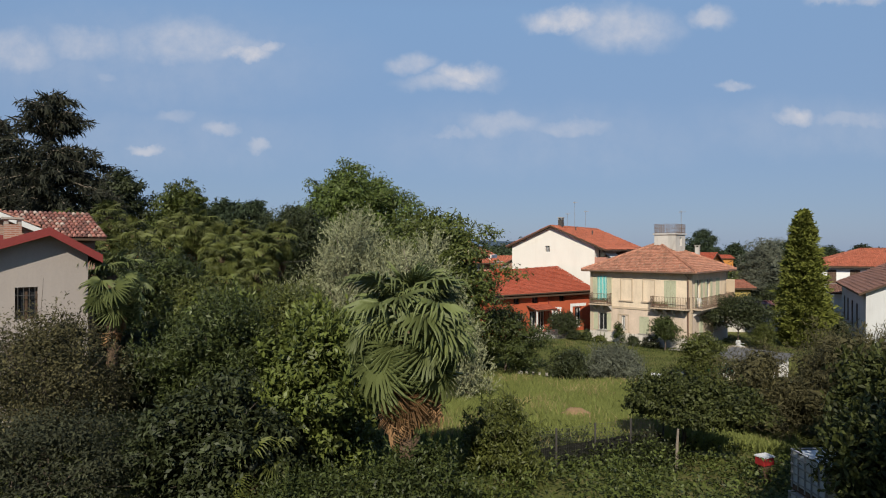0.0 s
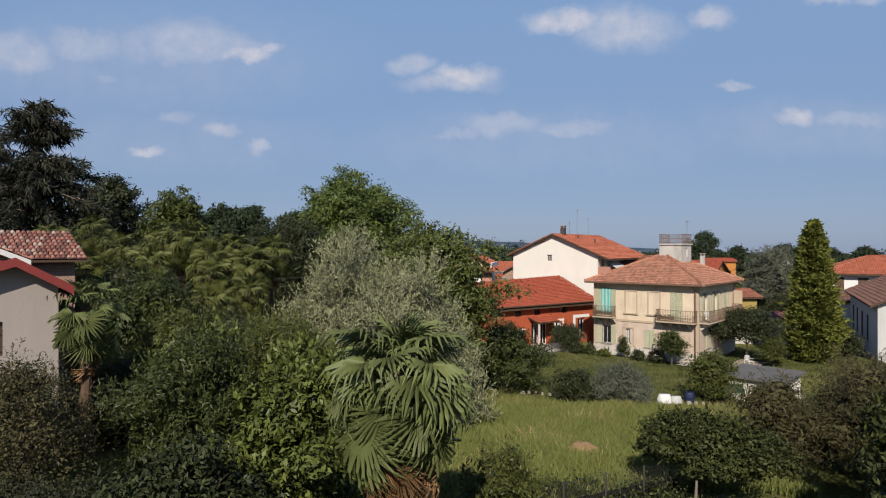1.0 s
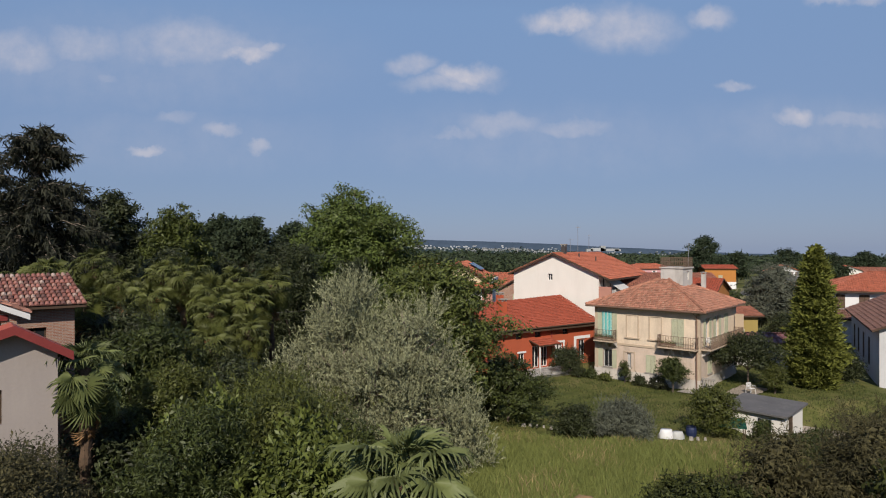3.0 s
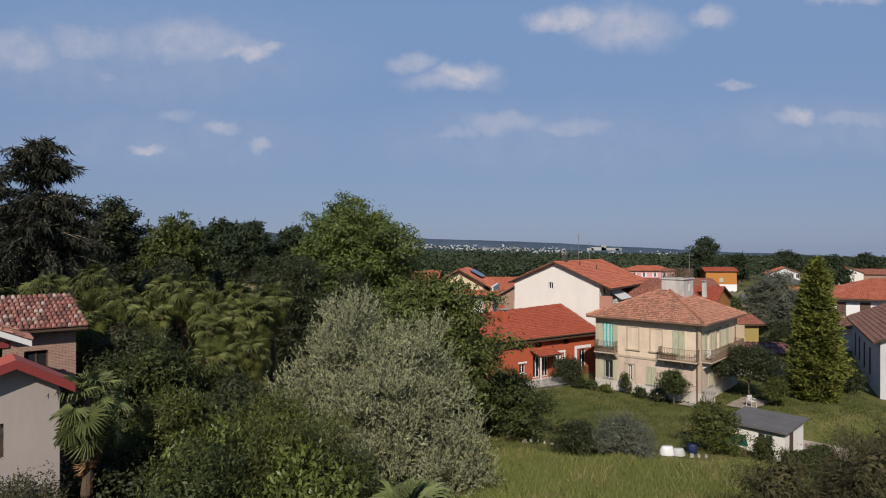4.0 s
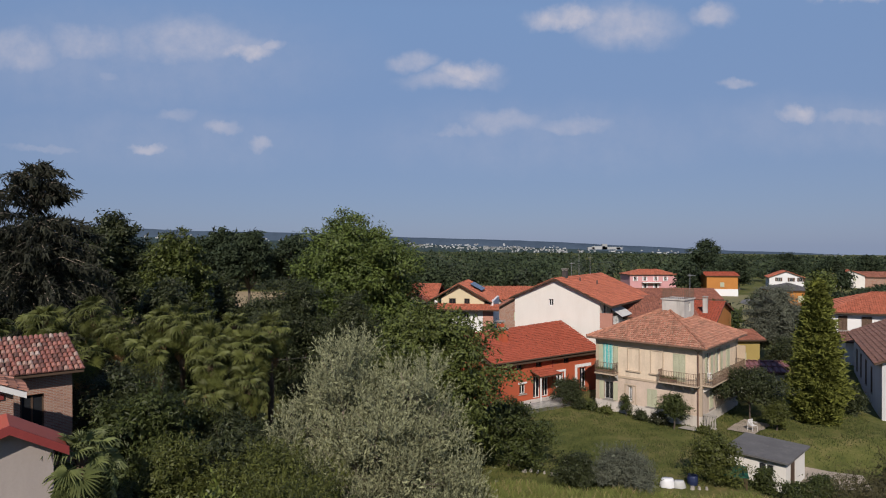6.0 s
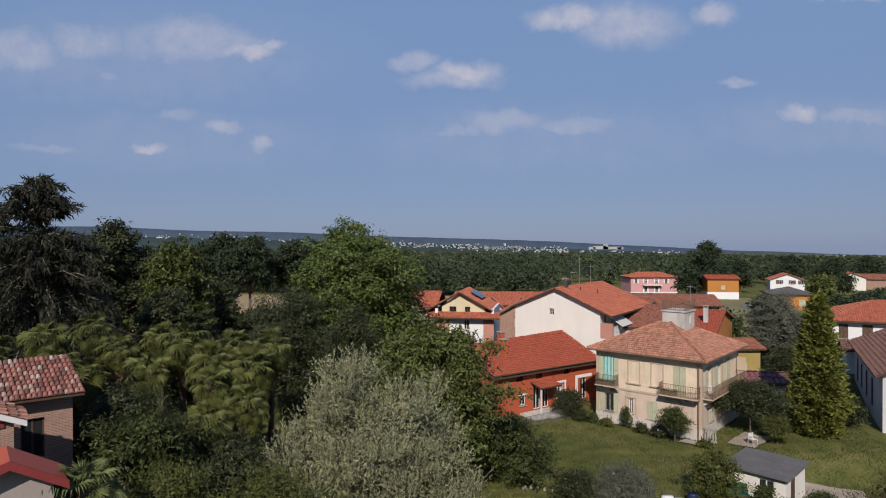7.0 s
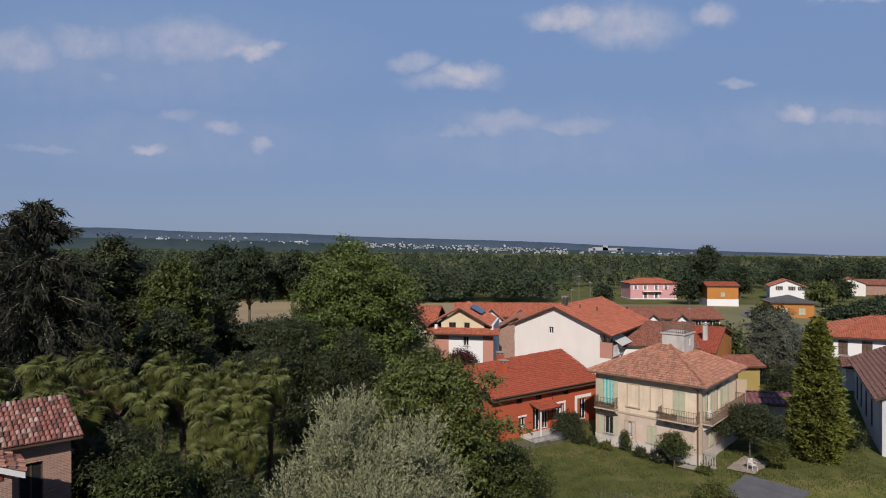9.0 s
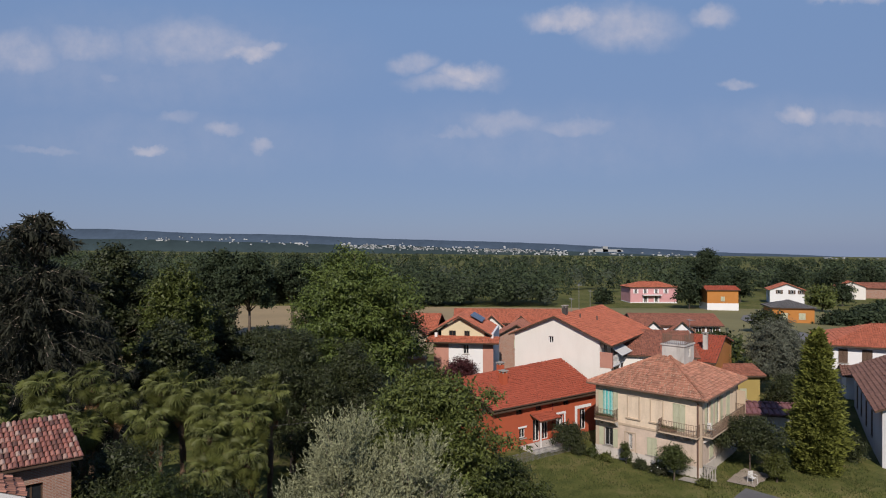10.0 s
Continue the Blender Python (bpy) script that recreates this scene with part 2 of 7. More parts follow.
    lf_wood=material("woodland_leaves", (0.036, 0.05, 0.024), .7, .11, .6, 0, 2.0, island=.3, leaf=.2, spec=.2),
    lf_weeds=leaf_material("weed_leaves", (0.0697, 0.0863, 0.0199), .5),
    lawn_blade=leaf_material("lawn_blades", (0.068, 0.082, 0.022), .5, .8, .2),
    grass_blade=leaf_material("meadow_grass", (0.17, 0.19, 0.052), .25, .8, .25),
    grass_dry=leaf_material("dry_grass", (0.2988, 0.2324, 0.1079), .35, .9, .2),
    flower=leaf_material("white_blossom", (0.581, 0.5644, 0.5478), .2),
)


def brick_material():
    mt = bpy.data.materials.new("brick_courses")
    mt.use_nodes = True
    t = mt.node_tree
    p = t.nodes["Principled BSDF"]
    co = link_nodes(t, "ShaderNodeTexCoord").outputs["Object"]
    s = link_nodes(t, "ShaderNodeSeparateXYZ", {0: co})
    run = math_node(t, "ADD", s.outputs[0], s.outputs[1])
    v = link_nodes(t, "ShaderNodeCombineXYZ", {0: run, 1: s.outputs[2]}).outputs[0]
    b = link_nodes(t, "ShaderNodeTexBrick", {"Vector": v, "Color1": (.24, .10, .065, 1), "Color2": (.34, .17, .11, 1), "Mortar": (.30, .25, .21, 1), "Scale": 1.0,
                                             "Mortar Size": .012, "Brick Width": .26, "Row Height": .07, "Bias": -.1})
    n = link_nodes(t, "ShaderNodeTexNoise", {"Vector": co, "Scale": 1.3, "Detail": 6.0, "Roughness": .7}).outputs[0]
    m = link_nodes(t, "ShaderNodeMapRange", {"Value": n, "From Min": .45, "From Max": .7, "To Max": .7}).outputs[0]
    c = link_nodes(t, "ShaderNodeMix", {"Factor": m, "A": b.outputs["Color"], "B": (.30, .22, .17, 1)}, data_type="RGBA").outputs["Result"]
    t.links.new(c, p.inputs["Base Color"])
    bp = link_nodes(t, "ShaderNodeBump", {"Height": b.outputs["Fac"], "Strength": .5, "Distance": -.01})
    t.links.new(bp.outputs[0], p.inputs["Normal"])
    p.inputs["Roughness"].default_value = .95
    return mt


def old_tile_material():
    mt = bpy.data.materials.new("old_tile_mix")
    mt.use_nodes = True
    t = mt.node_tree
    p = t.nodes["Principled BSDF"]
    co = link_nodes(t, "ShaderNodeTexCoord").outputs["Object"]
    rnd = link_nodes(t, "ShaderNodeObjectInfo").outputs["Random"]
    n = link_nodes(t, "ShaderNodeTexNoise", {"Vector": co, "Scale": 14.0, "Detail": 4.0}).outputs[0]
    f = math_node(t, "ADD", math_node(t, "MULTIPLY", rnd, .82), math_node(t, "MULTIPLY", n, .18))
    r = link_nodes(t, "ShaderNodeValToRGB", {0: f})
    e = r.color_ramp.elements
    e[0].position, e[0].color = .08, (.10, .05, .04, 1)
    e[1].position, e[1].color = .95, (.50, .42, .36, 1)
    for at, c in ((.4, (.22, .085, .065, 1)), (.66, (.30, .125, .095, 1)), (.80, (.30, .18, .14, 1)), (.9, (.38, .29, .24, 1))):
        e.new(at).color = c
    t.links.new(r.outputs[0], p.inputs["Base Color"])
    bp = link_nodes(t, "ShaderNodeBump", {"Height": n, "Strength": .4, "Distance": .02})
    t.links.new(bp.outputs[0], p.inputs["Normal"])
    p.inputs["Roughness"].default_value = .93
    return mt


M["brick"], M["tile_old"] = brick_material(), old_tile_material()


# ---- building blocks ----
class Geo:
    """Gathers corners and faces for one mesh."""

    def __init__(self):
        self.v, self.f, self.n = [], [], 0

    def add(self, verts, faces):
        verts = np.asarray(verts, float).reshape(-1, 3)
        self.v.append(verts)
        self.f.extend([tuple(i + self.n for i in f) for f in faces])
        self.n += len(verts)

    def box(self, x0, x1, y0, y1, z0, z1):
        self.add([(x, y, z) for z in (z0, z1) for x, y in ((x0, y0), (x1, y0), (x1, y1), (x0, y1))],
                 [(0, 3, 2, 1), (4, 5, 6, 7), (0, 1, 5, 4), (1, 2, 6, 5), (2, 3, 7, 6), (3, 0, 4, 7)])
        return self

    def slab(self, poly, thick):
        """A plate under the polygon poly (3D corners, anticlockwise from above)."""
        n = len(poly)
        low = [(x, y, z - thick) for x, y, z in poly]
        self.add(list(poly) + low, [tuple(range(n)), tuple(range(2 * n - 1, n - 1, -1))] + [(i, i + n, (i + 1) % n + n, (i + 1) % n) for i in range(n)])
        return self

    def tube(self, pts, radii, sides=8):
        pts = [Vector(p) for p in pts]
        rings = []
        for i, p in enumerate(pts):
            d = (pts[min(i + 1, len(pts) - 1)] - pts[max(i - 1, 0)]).normalized()
            a = d.orthogonal().normalized()
            b = d.cross(a)
            r = radii[i] if hasattr(radii, "__len__") else radii
            rings += [p + (a * math.cos(2 * math.pi * k / sides) + b * math.sin(2 * math.pi * k / sides)) * r for k in range(sides)]
        f = [(i * sides + k, i * sides + (k + 1) % sides, (i + 1) * sides + (k + 1) % sides, (i + 1) * sides + k) for i in range(len(pts) - 1) for k in range(sides)]
        f += [tuple(range(sides - 1, -1, -1)), tuple(range((len(pts) - 1) * sides, len(pts) * sides))]
        self.add([tuple(r) for r in rings], f)
        return self

    def mesh(self, name, mat, smooth=False):
        me = bpy.data.meshes.new(name)
        me.from_pydata(np.concatenate(self.v).tolist(), [], self.f)
        me.materials.append(mat)
        if smooth:
            me.shade_smooth()
        return me


def quads_mesh(name, verts, mat, corners=4):
    """A mesh of loose faces with that many corners each, fast."""
    verts = np.asarray(verts, np.float32).reshape(-1, 3)
    n = len(verts) // corners
    me = bpy.data.meshes.new(name)
    me.vertices.add(n * corners)
    me.vertices.foreach_set("co", verts.ravel())
    me.loops.add(n * corners)
    me.loops.foreach_set("vertex_index", np.arange(n * corners, dtype=np.int32))
    me.polygons.add(n)
    me.polygons.foreach_set("loop_start", np.arange(n, dtype=np.int32) * corners)
    me.polygons.foreach_set("loop_total", np.full(n, corners, np.int32))
    me.update(calc_edges=True)
    me.materials.append(mat)
    return me


def thing(name, m, label, category, group=""):
    ob = new(name)
    ob.empty_display_size = 0.3
    ob.matrix_world = m
    return tagged(ob, label, category, group)


def part(name, data, parent, label="", m=None):
    ob = new(name, data)
    ob.parent = parent
    if m is not None:
        ob.matrix_local = m
    if label:
        ob["label"] = label
    return ob


def gpart(name, geo, mat, parent, label="", m=None, smooth=False):
    return part(name, geo.mesh(name, mat, smooth), parent, label, m)


def ground_z(x, y):
    """Height of the ground: a bank near the eye that falls to the lawns, with a dip by the shed."""
    def step(a, b, v):
        q = min(1.0, max(0.0, (v - a) / (b - a)))
        return q * q * (3 - 2 * q)
    z = 2.6 * (1 - step(8, 41, y))
    z -= (1.3 + 0.0 * x) * step(17, 22, x) * (1 - step(44.5, 48.5, y)) * step(28, 38, y)
    z -= 0.7 * step(33, 40, x) * (1 - step(62, 75, y)) * step(30, 45, y)
    z -= 1.0 * step(5, 16, x) * (1 - step(22, 34, y))
    z -= step(100, 220, y) * (0.012 * x + 0.005 * (y - 100))
    z += 0.8 * step(-2, -12, x) * (1 - step(35, 60, y)) if x < -2 else 0
    return z


# ---- ground ----
def spread_axis(lo, hi, fine_lo, fine_hi, step):
    a = list(np.arange(fine_lo, fine_hi + step / 2, step))
    d = step
    while a[-1] < hi:
        d *= 1.35
        a.append(min(hi, a[-1] + d))
    d = step
    while a[0] > lo:
        d *= 1.35
        a.insert(0, max(lo, a[0] - d))
    return a


def build_ground():
    xs, ys = spread_axis(-4500, 4500, -45, 60, 1.0), spread_axis(-400, 4800, -4, 80, 1.0)
    g = Geo()
    v = [(x, y, ground_z(x, y) + 0.06 * noise.noise(Vector((x * .35, y * .35, 0)))) for y in ys for x in xs]
    w = len(xs)
    g.add(v, [(j * w + i, j * w + i + 1, (j + 1) * w + i + 1, (j + 1) * w + i) for j in range(len(ys) - 1) for i in range(w - 1)])
    mt = bpy.data.materials.new("grass_ground")
    mt.use_nodes = True
    t = mt.node_tree
    t.nodes.clear()
    co = link_nodes(t, "ShaderNodeTexCoord").outputs["Object"]
    big = link_nodes(t, "ShaderNodeTexNoise", {"Vector": co, "Scale": 0.16, "Detail": 5.0, "Roughness": 0.65}).outputs[0]
    fine = link_nodes(t, "ShaderNodeTexNoise", {"Vector": co, "Scale": 7.0, "Detail": 5.0, "Roughness": 0.7}).outputs[0]
    patch = link_nodes(t, "ShaderNodeTexNoise", {"Vector": co, "Scale": 0.9, "Detail": 4.0, "Roughness": 0.6}).outputs[0]
    fac = math_node(t, "ADD", math_node(t, "ADD", math_node(t, "MULTIPLY", big, 0.38), math_node(t, "MULTIPLY", patch, 0.34)), math_node(t, "MULTIPLY", fine, 0.28))
    r = link_nodes(t, "ShaderNodeValToRGB", {0: fac}).color_ramp
    r.elements[0].position, r.elements[0].color = 0.38, (.05, .061, .017, 1)
    r.elements[1].position, r.elements[1].color = 0.64, (.185, .145, .066, 1)
    e = r.elements.new(0.5)
    e.color = (.094, .10, .028, 1)
    ramp_out = [n for n in t.nodes if n.bl_idname == "ShaderNodeValToRGB"][0].outputs[0]
    b = link_nodes(t, "ShaderNodeBump", {"Height": fine, "Strength": 0.6, "Distance": 0.06})
    p = link_nodes(t, "ShaderNodeBsdfPrincipled", {"Base Color": ramp_out, "Roughness": 0.95, "Normal": b.outputs[0], "Specular IOR Level": 0.1})
    link_nodes(t, "ShaderNodeOutputMaterial", {0: p.outputs[0]})
    ob = new("ground", g.mesh("ground", mt, True))
    tagged(ob, "mown lawn and rough grass with dry patches", "ground", kind="structure")


build_ground()


def sheet(name, pts, mat, label, category="path", lift=0.03, sub=6):
    """A thin flat surface of four corners laid on the ground."""
    a, b, c, d = [Vector((*p, 0)) for p in pts]
    g = Geo()
    v = []
    for j in range(sub + 1):
        for i in range(sub + 1):
            u, w = i / sub, j / sub
            p = a.lerp(b, u).lerp(d.lerp(c, u), w)
            p.x += 0.25 * noise.noise(Vector((p.x, p.y, 3))) if sub > 4 else 0
            v.append((p.x, p.y, ground_z(p.x, p.y) + lift + 0.06))
    k = sub + 1
    g.add(v, [(j * k + i, j * k + i + 1, (j + 1) * k + i + 1, (j + 1) * k + i) for j in range(sub) for i in range(sub)])
    g.add([(p[0], p[1], p[2] - 0.12) for p in v], [(j * k + i + k, j * k + i + k + 1, j * k + i + 1, j * k + i) for j in range(sub) for i in range(sub)])
    ob = new(name, g.mesh(name, mat))
    return tagged(ob, label, category, kind="structure")


# ---- houses ----
def wall_geo(g, o, ux, uy, length, z0, z1, thick, openings=(), gable=0.0, gable_at=None):
    """A wall from o along ux, thick towards uy, with openings (x0, x1, z0, z1) cut through it and a gable of that rise on top."""
    o, ux, uy = np.array((*o, 0.0)), np.array((*ux, 0.0)), np.array((*uy, 0.0))
    up = np.array((0, 0, 1.0))
    xs = sorted({0.0, length, *[v for op in openings for v in op[:2]]})
    zs = sorted({z0, z1, *[v for op in openings for v in op[2:]]})

    def at(x, y, z):
        return tuple(o + ux * x + uy * y + up * z)
    for i in range(len(xs) - 1):
        for j in range(len(zs) - 1):
            mx, mz = (xs[i] + xs[i + 1]) / 2, (zs[j] + zs[j + 1]) / 2
            if any(a < mx < b and c < mz < d for a, b, c, d in openings):
                continue
            for y, flip in ((0, False), (thick, True)):
                q = [at(xs[i], y, zs[j]), at(xs[i + 1], y, zs[j]), at(xs[i + 1], y, zs[j + 1]), at(xs[i], y, zs[j + 1])]
                g.add(q[::-1] if flip else q, [(0, 1, 2, 3)])
    for a, b, c, d in list(openings):
        for p, q in (((a, c), (a, d)), ((b, d), (b, c)), ((b, c), (a, c)), ((a, d), (b, d))):
            g.add([at(p[0], 0, p[1]), at(q[0], 0, q[1]), at(q[0], thick, q[1]), at(p[0], thick, p[1])], [(0, 1, 2, 3)])
    for p, q in (((0, z0), (0, z1)), ((length, z1), (length, z0))):
        g.add([at(p[0], 0, p[1]), at(p[0], thick, p[1]), at(q[0], thick, q[1]), at(q[0], 0, q[1])], [(0, 1, 2, 3)])
    if gable:
        m = length / 2 if gable_at is None else gable_at
        t = [at(0, 0, z1), at(length, 0, z1), at(m, 0, z1 + gable), at(0, thick, z1), at(length, thick, z1), at(m, thick, z1 + gable)]
        g.add(t, [(0, 1, 2), (5, 4, 3), (0, 2, 5, 3), (2, 1, 4, 5)])
    else:
        g.add([at(0, 0, z1), at(length, 0, z1), at(length, thick, z1), at(0, thick, z1)], [(0, 1, 2, 3)])


def tiles_geo(g, a, b, c, d, wide=0.23, long=0.36, jitter=0.02, rng=None, lift=0.02):
    """Rows of barrel tiles on the slope a-b (eave) to d-c (top); a triangle when c and d are one point."""
    rng = rng or np.random.default_rng(3)
    a, b, c, d = [np.array(p, float) for p in (a, b, c, d)]
    up_len = max(np.linalg.norm(d - a), np.linalg.norm(c - b)) if np.linalg.norm(c - d) > 0.05 else np.linalg.norm((c - (a + b) / 2))
    rows = max(2, int(round(up_len / long)))
    nrm = np.cross(b - a, (c + d) / 2 - (a + b) / 2)
    nrm /= np.linalg.norm(nrm)
    if nrm[2] < 0:
        nrm = -nrm
    e = (b - a) / np.linalg.norm(b - a)
    s = np.cross(nrm, e)
    if s[2] < 0:
        s = -s
    arc = [(-0.5, 0.0), (-0.28, 0.30), (0.28, 0.30), (0.5, 0.0)]
    for r in range(rows):
        k0, k1 = r / rows, (r + 1.25) / rows
        l, q = a + (d - a) * (r + 0.5) / rows, b + (c - b) * (r + 0.5) / rows
        l0, q0 = a + (d - a) * k0, b + (c - b) * k0
        base = np.dot(l0 - a, s)
        x0, x1 = np.dot(l - a, e), np.dot(q - a, e)
        n = max(1, int(round((x1 - x0) / wide)))
        w = (x1 - x0) / n
        for i in range(n):
            j = rng.normal(0, jitter, 3)
            k = (i + 0.5) / n
            org = l0 + (q0 - l0) * k
            org = org + e * (x0 + (i + 0.5) * w - np.dot(org - a, e))
            cx = 0.0
            vs = []
            for kk, hh, ww in ((0, 1.0, 1.0), ((k1 - k0) * up_len, 0.25, 0.85)):
                for ax, az in arc:
                    vs.append(org + e * (cx + ax * w * ww + j[0] * 0.5 + j[1] * kk) + s * (kk + j[1]) + nrm * (lift + az * 0.24 * wide / 0.23 * 0.9 * hh + (0.03 if kk == 0 else 0) + j[2] * .4))
            g.add(vs, [(0, 1, 5, 4), (1, 2, 6, 5), (2, 3, 7, 6), (0, 3, 2, 1)])


def roof_slope(parent, poly, mat, under=None, thick=0.14, label="", tiles=True, wide=0.23, long=0.36, seed=1, sink=0.0):
    """One roof slope: a board plate (four corners: eave left, eave right, top right, top left) with tiles on it."""
    uniq = [poly[0], poly[1], poly[2]] + ([poly[3]] if np.linalg.norm(np.array(poly[3]) - np.array(poly[2])) > 0.05 else [])
    uniq = [(x, y, z - sink) for x, y, z in uniq]
    roof = gpart("roof", Geo().slab(uniq, thick), under or M["wood"], parent, label)
    if tiles:
        g = Geo()
        tiles_geo(g, *poly, wide=wide, long=long, rng=np.random.default_rng(seed))
        tagged(gpart("tiles", g, mat, roof), kind="stuff")
    return roof


SHUTTERS = {}


def shutter_mesh(w, h, mat):
    key = (round(w, 2), round(h, 2), mat.name)
    if key not in SHUTTERS:
        g = Geo()
        for x0, x1 in ((0, .05), (w - .05, w)):
            g.box(x0, x1, -.045, 0, 0, h)
        for z0 in (0, h / 2 - .03, h - .06):
            g.box(.05, w - .05, -.043, -.002, z0, z0 + .06)
        n = int(h / 0.09)
        for i in range(n):
            z = .05 + (h - .1) * i / n
            g.add([(.05, -.036, z), (w - .05, -.036, z), (w - .05, -.006, z + .075), (.05, -.006, z + .075),
                   (.05, -.03, z - .008), (w - .05, -.03, z - .008), (w - .05, 0, z + .068), (.05, 0, z + .068)], [(0, 1, 2, 3), (7, 6, 5, 4), (0, 4, 5, 1)])
        SHUTTERS[key] = g.mesh("shutter", mat)
    return SHUTTERS[key]


def window(parent, m, w, h, shutters="", shutter_mat=None, frame_mat=None, sill=True, bars=0, deep=0.14, door=False, curtain=False):
    """A window or glazed door in an opening whose lower left outer corner is at m (x along the wall, y inwards). shutters: '', 'open', 'closed', 'ajar'."""
    frame_mat = frame_mat or M["whitewood"]
    win = part("door" if door else "window", None, parent, m=m)
    g = Geo()
    for x0, x1 in ((0, .07), (w - .07, w), (w / 2 - .04, w / 2 + .04)):
        g.box(x0, x1, deep, deep + .06, 0, h)
    for z0, z1 in ((0, .08), (h - .07, h)):
        g.box(.07, w - .07, deep + .003, deep + .057, z0, z1)
    gpart("frame", g, frame_mat, win)
    for x0, x1 in ((.07, w / 2 - .04), (w / 2 + .04, w - .07)):
        gpart("pane", Geo().box(x0, x1, deep + .025, deep + .035, .08, h - .07), M["glass"], win)
    # near-black sheet behind the panes stands in for the shade of the room
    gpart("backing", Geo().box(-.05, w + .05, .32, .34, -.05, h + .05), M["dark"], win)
    if sill:
        gpart("sill", Geo().box(-.12, w + .12, -.1, deep, -.08, 0), M["stone"], win)
    if bars:
        g = Geo()
        for i in range(bars):
            x = w * (i + .5) / bars
            g.box(x - .012, x + .012, -.02, .004, 0.02, h - .02)
        for z in (h * .25, h * .75):
            g.box(0, w, -.012, .0, z - .012, z + .012)
        gpart("grille", g, M["iron"], win)
    sm = shutter_mat or M["shutter"]
    if shutters in ("closed", "ajar"):
        me = shutter_mesh(w / 2 - .01, h - .02, sm)
        part("shutter", me, win, m=pose(0, 0.0, .01, 0, 0, -6 if shutters == "ajar" else 0))
        part("shutter", me, win, m=pose(w / 2 + .01, 0.002, .01))
    elif shutters == "open":
        me = shutter_mesh(w / 2 - .01, h - .02, sm)
        part("shutter", me, win, m=pose(-w / 2 - .02, -.02, .01))
        part("shutter", me, win, m=pose(w + .03, -.02, .01))
    if curtain:
        g = Geo()
        n = 24
        v = [(w * i / n, -.06 + .05 * math.sin(i * 1.7), z) for z in (0.12, h + .05) for i in range(n + 1)]
        g.add(v, [(i, i + 1, i + n + 2, i + n + 1) for i in range(n)])
        mt = bpy.data.materials.get("curtain_stripes") or stripe_material()
        gpart("curtain", g, mt, win, "turquoise and white striped curtain")
    return win


def stripe_material():
    mt = bpy.data.materials.new("curtain_stripes")
    mt.use_nodes = True
    t = mt.node_tree
    p = t.nodes["Principled BSDF"]
    co = link_nodes(t, "ShaderNodeTexCoord").outputs["Object"]
    w = link_nodes(t, "ShaderNodeTexWave", {"Vector": co, "Scale": 3.2, "Distortion": 1.0}, bands_direction="X").outputs["Fac"]
    r = link_nodes(t, "ShaderNodeValToRGB", {0: w})
    r.color_ramp.elements[0].position, r.color_ramp.elements[0].color = .45, (.05, .36, .36, 1)
    r.color_ramp.elements[1].position, r.color_ramp.elements[1].color = .6, (.45, .55, .48, 1)
    t.links.new(r.outputs[0], p.inputs["Base Color"])
    p.inputs["Roughness"].default_value = .9
    return mt


def railing_geo(g, p, q, z, h=0.95, gap=0.13, r=0.012):
    """A straight iron railing from p to q over the floor z."""
    p, q = np.array(p, float), np.array(q, float)
    n = max(1, int(np.linalg.norm(q - p) / gap))
    for i in range(n + 1):
        x, y = p + (q - p) * i / n
        g.box(x - r, x + r, y - r, y + r, z, z + h)
    for zz in (z + h, z + .1, z + h * .55):
        g.tube([(*p, zz), (*q, zz)], .022 if zz > z + .9 else .014, 4)


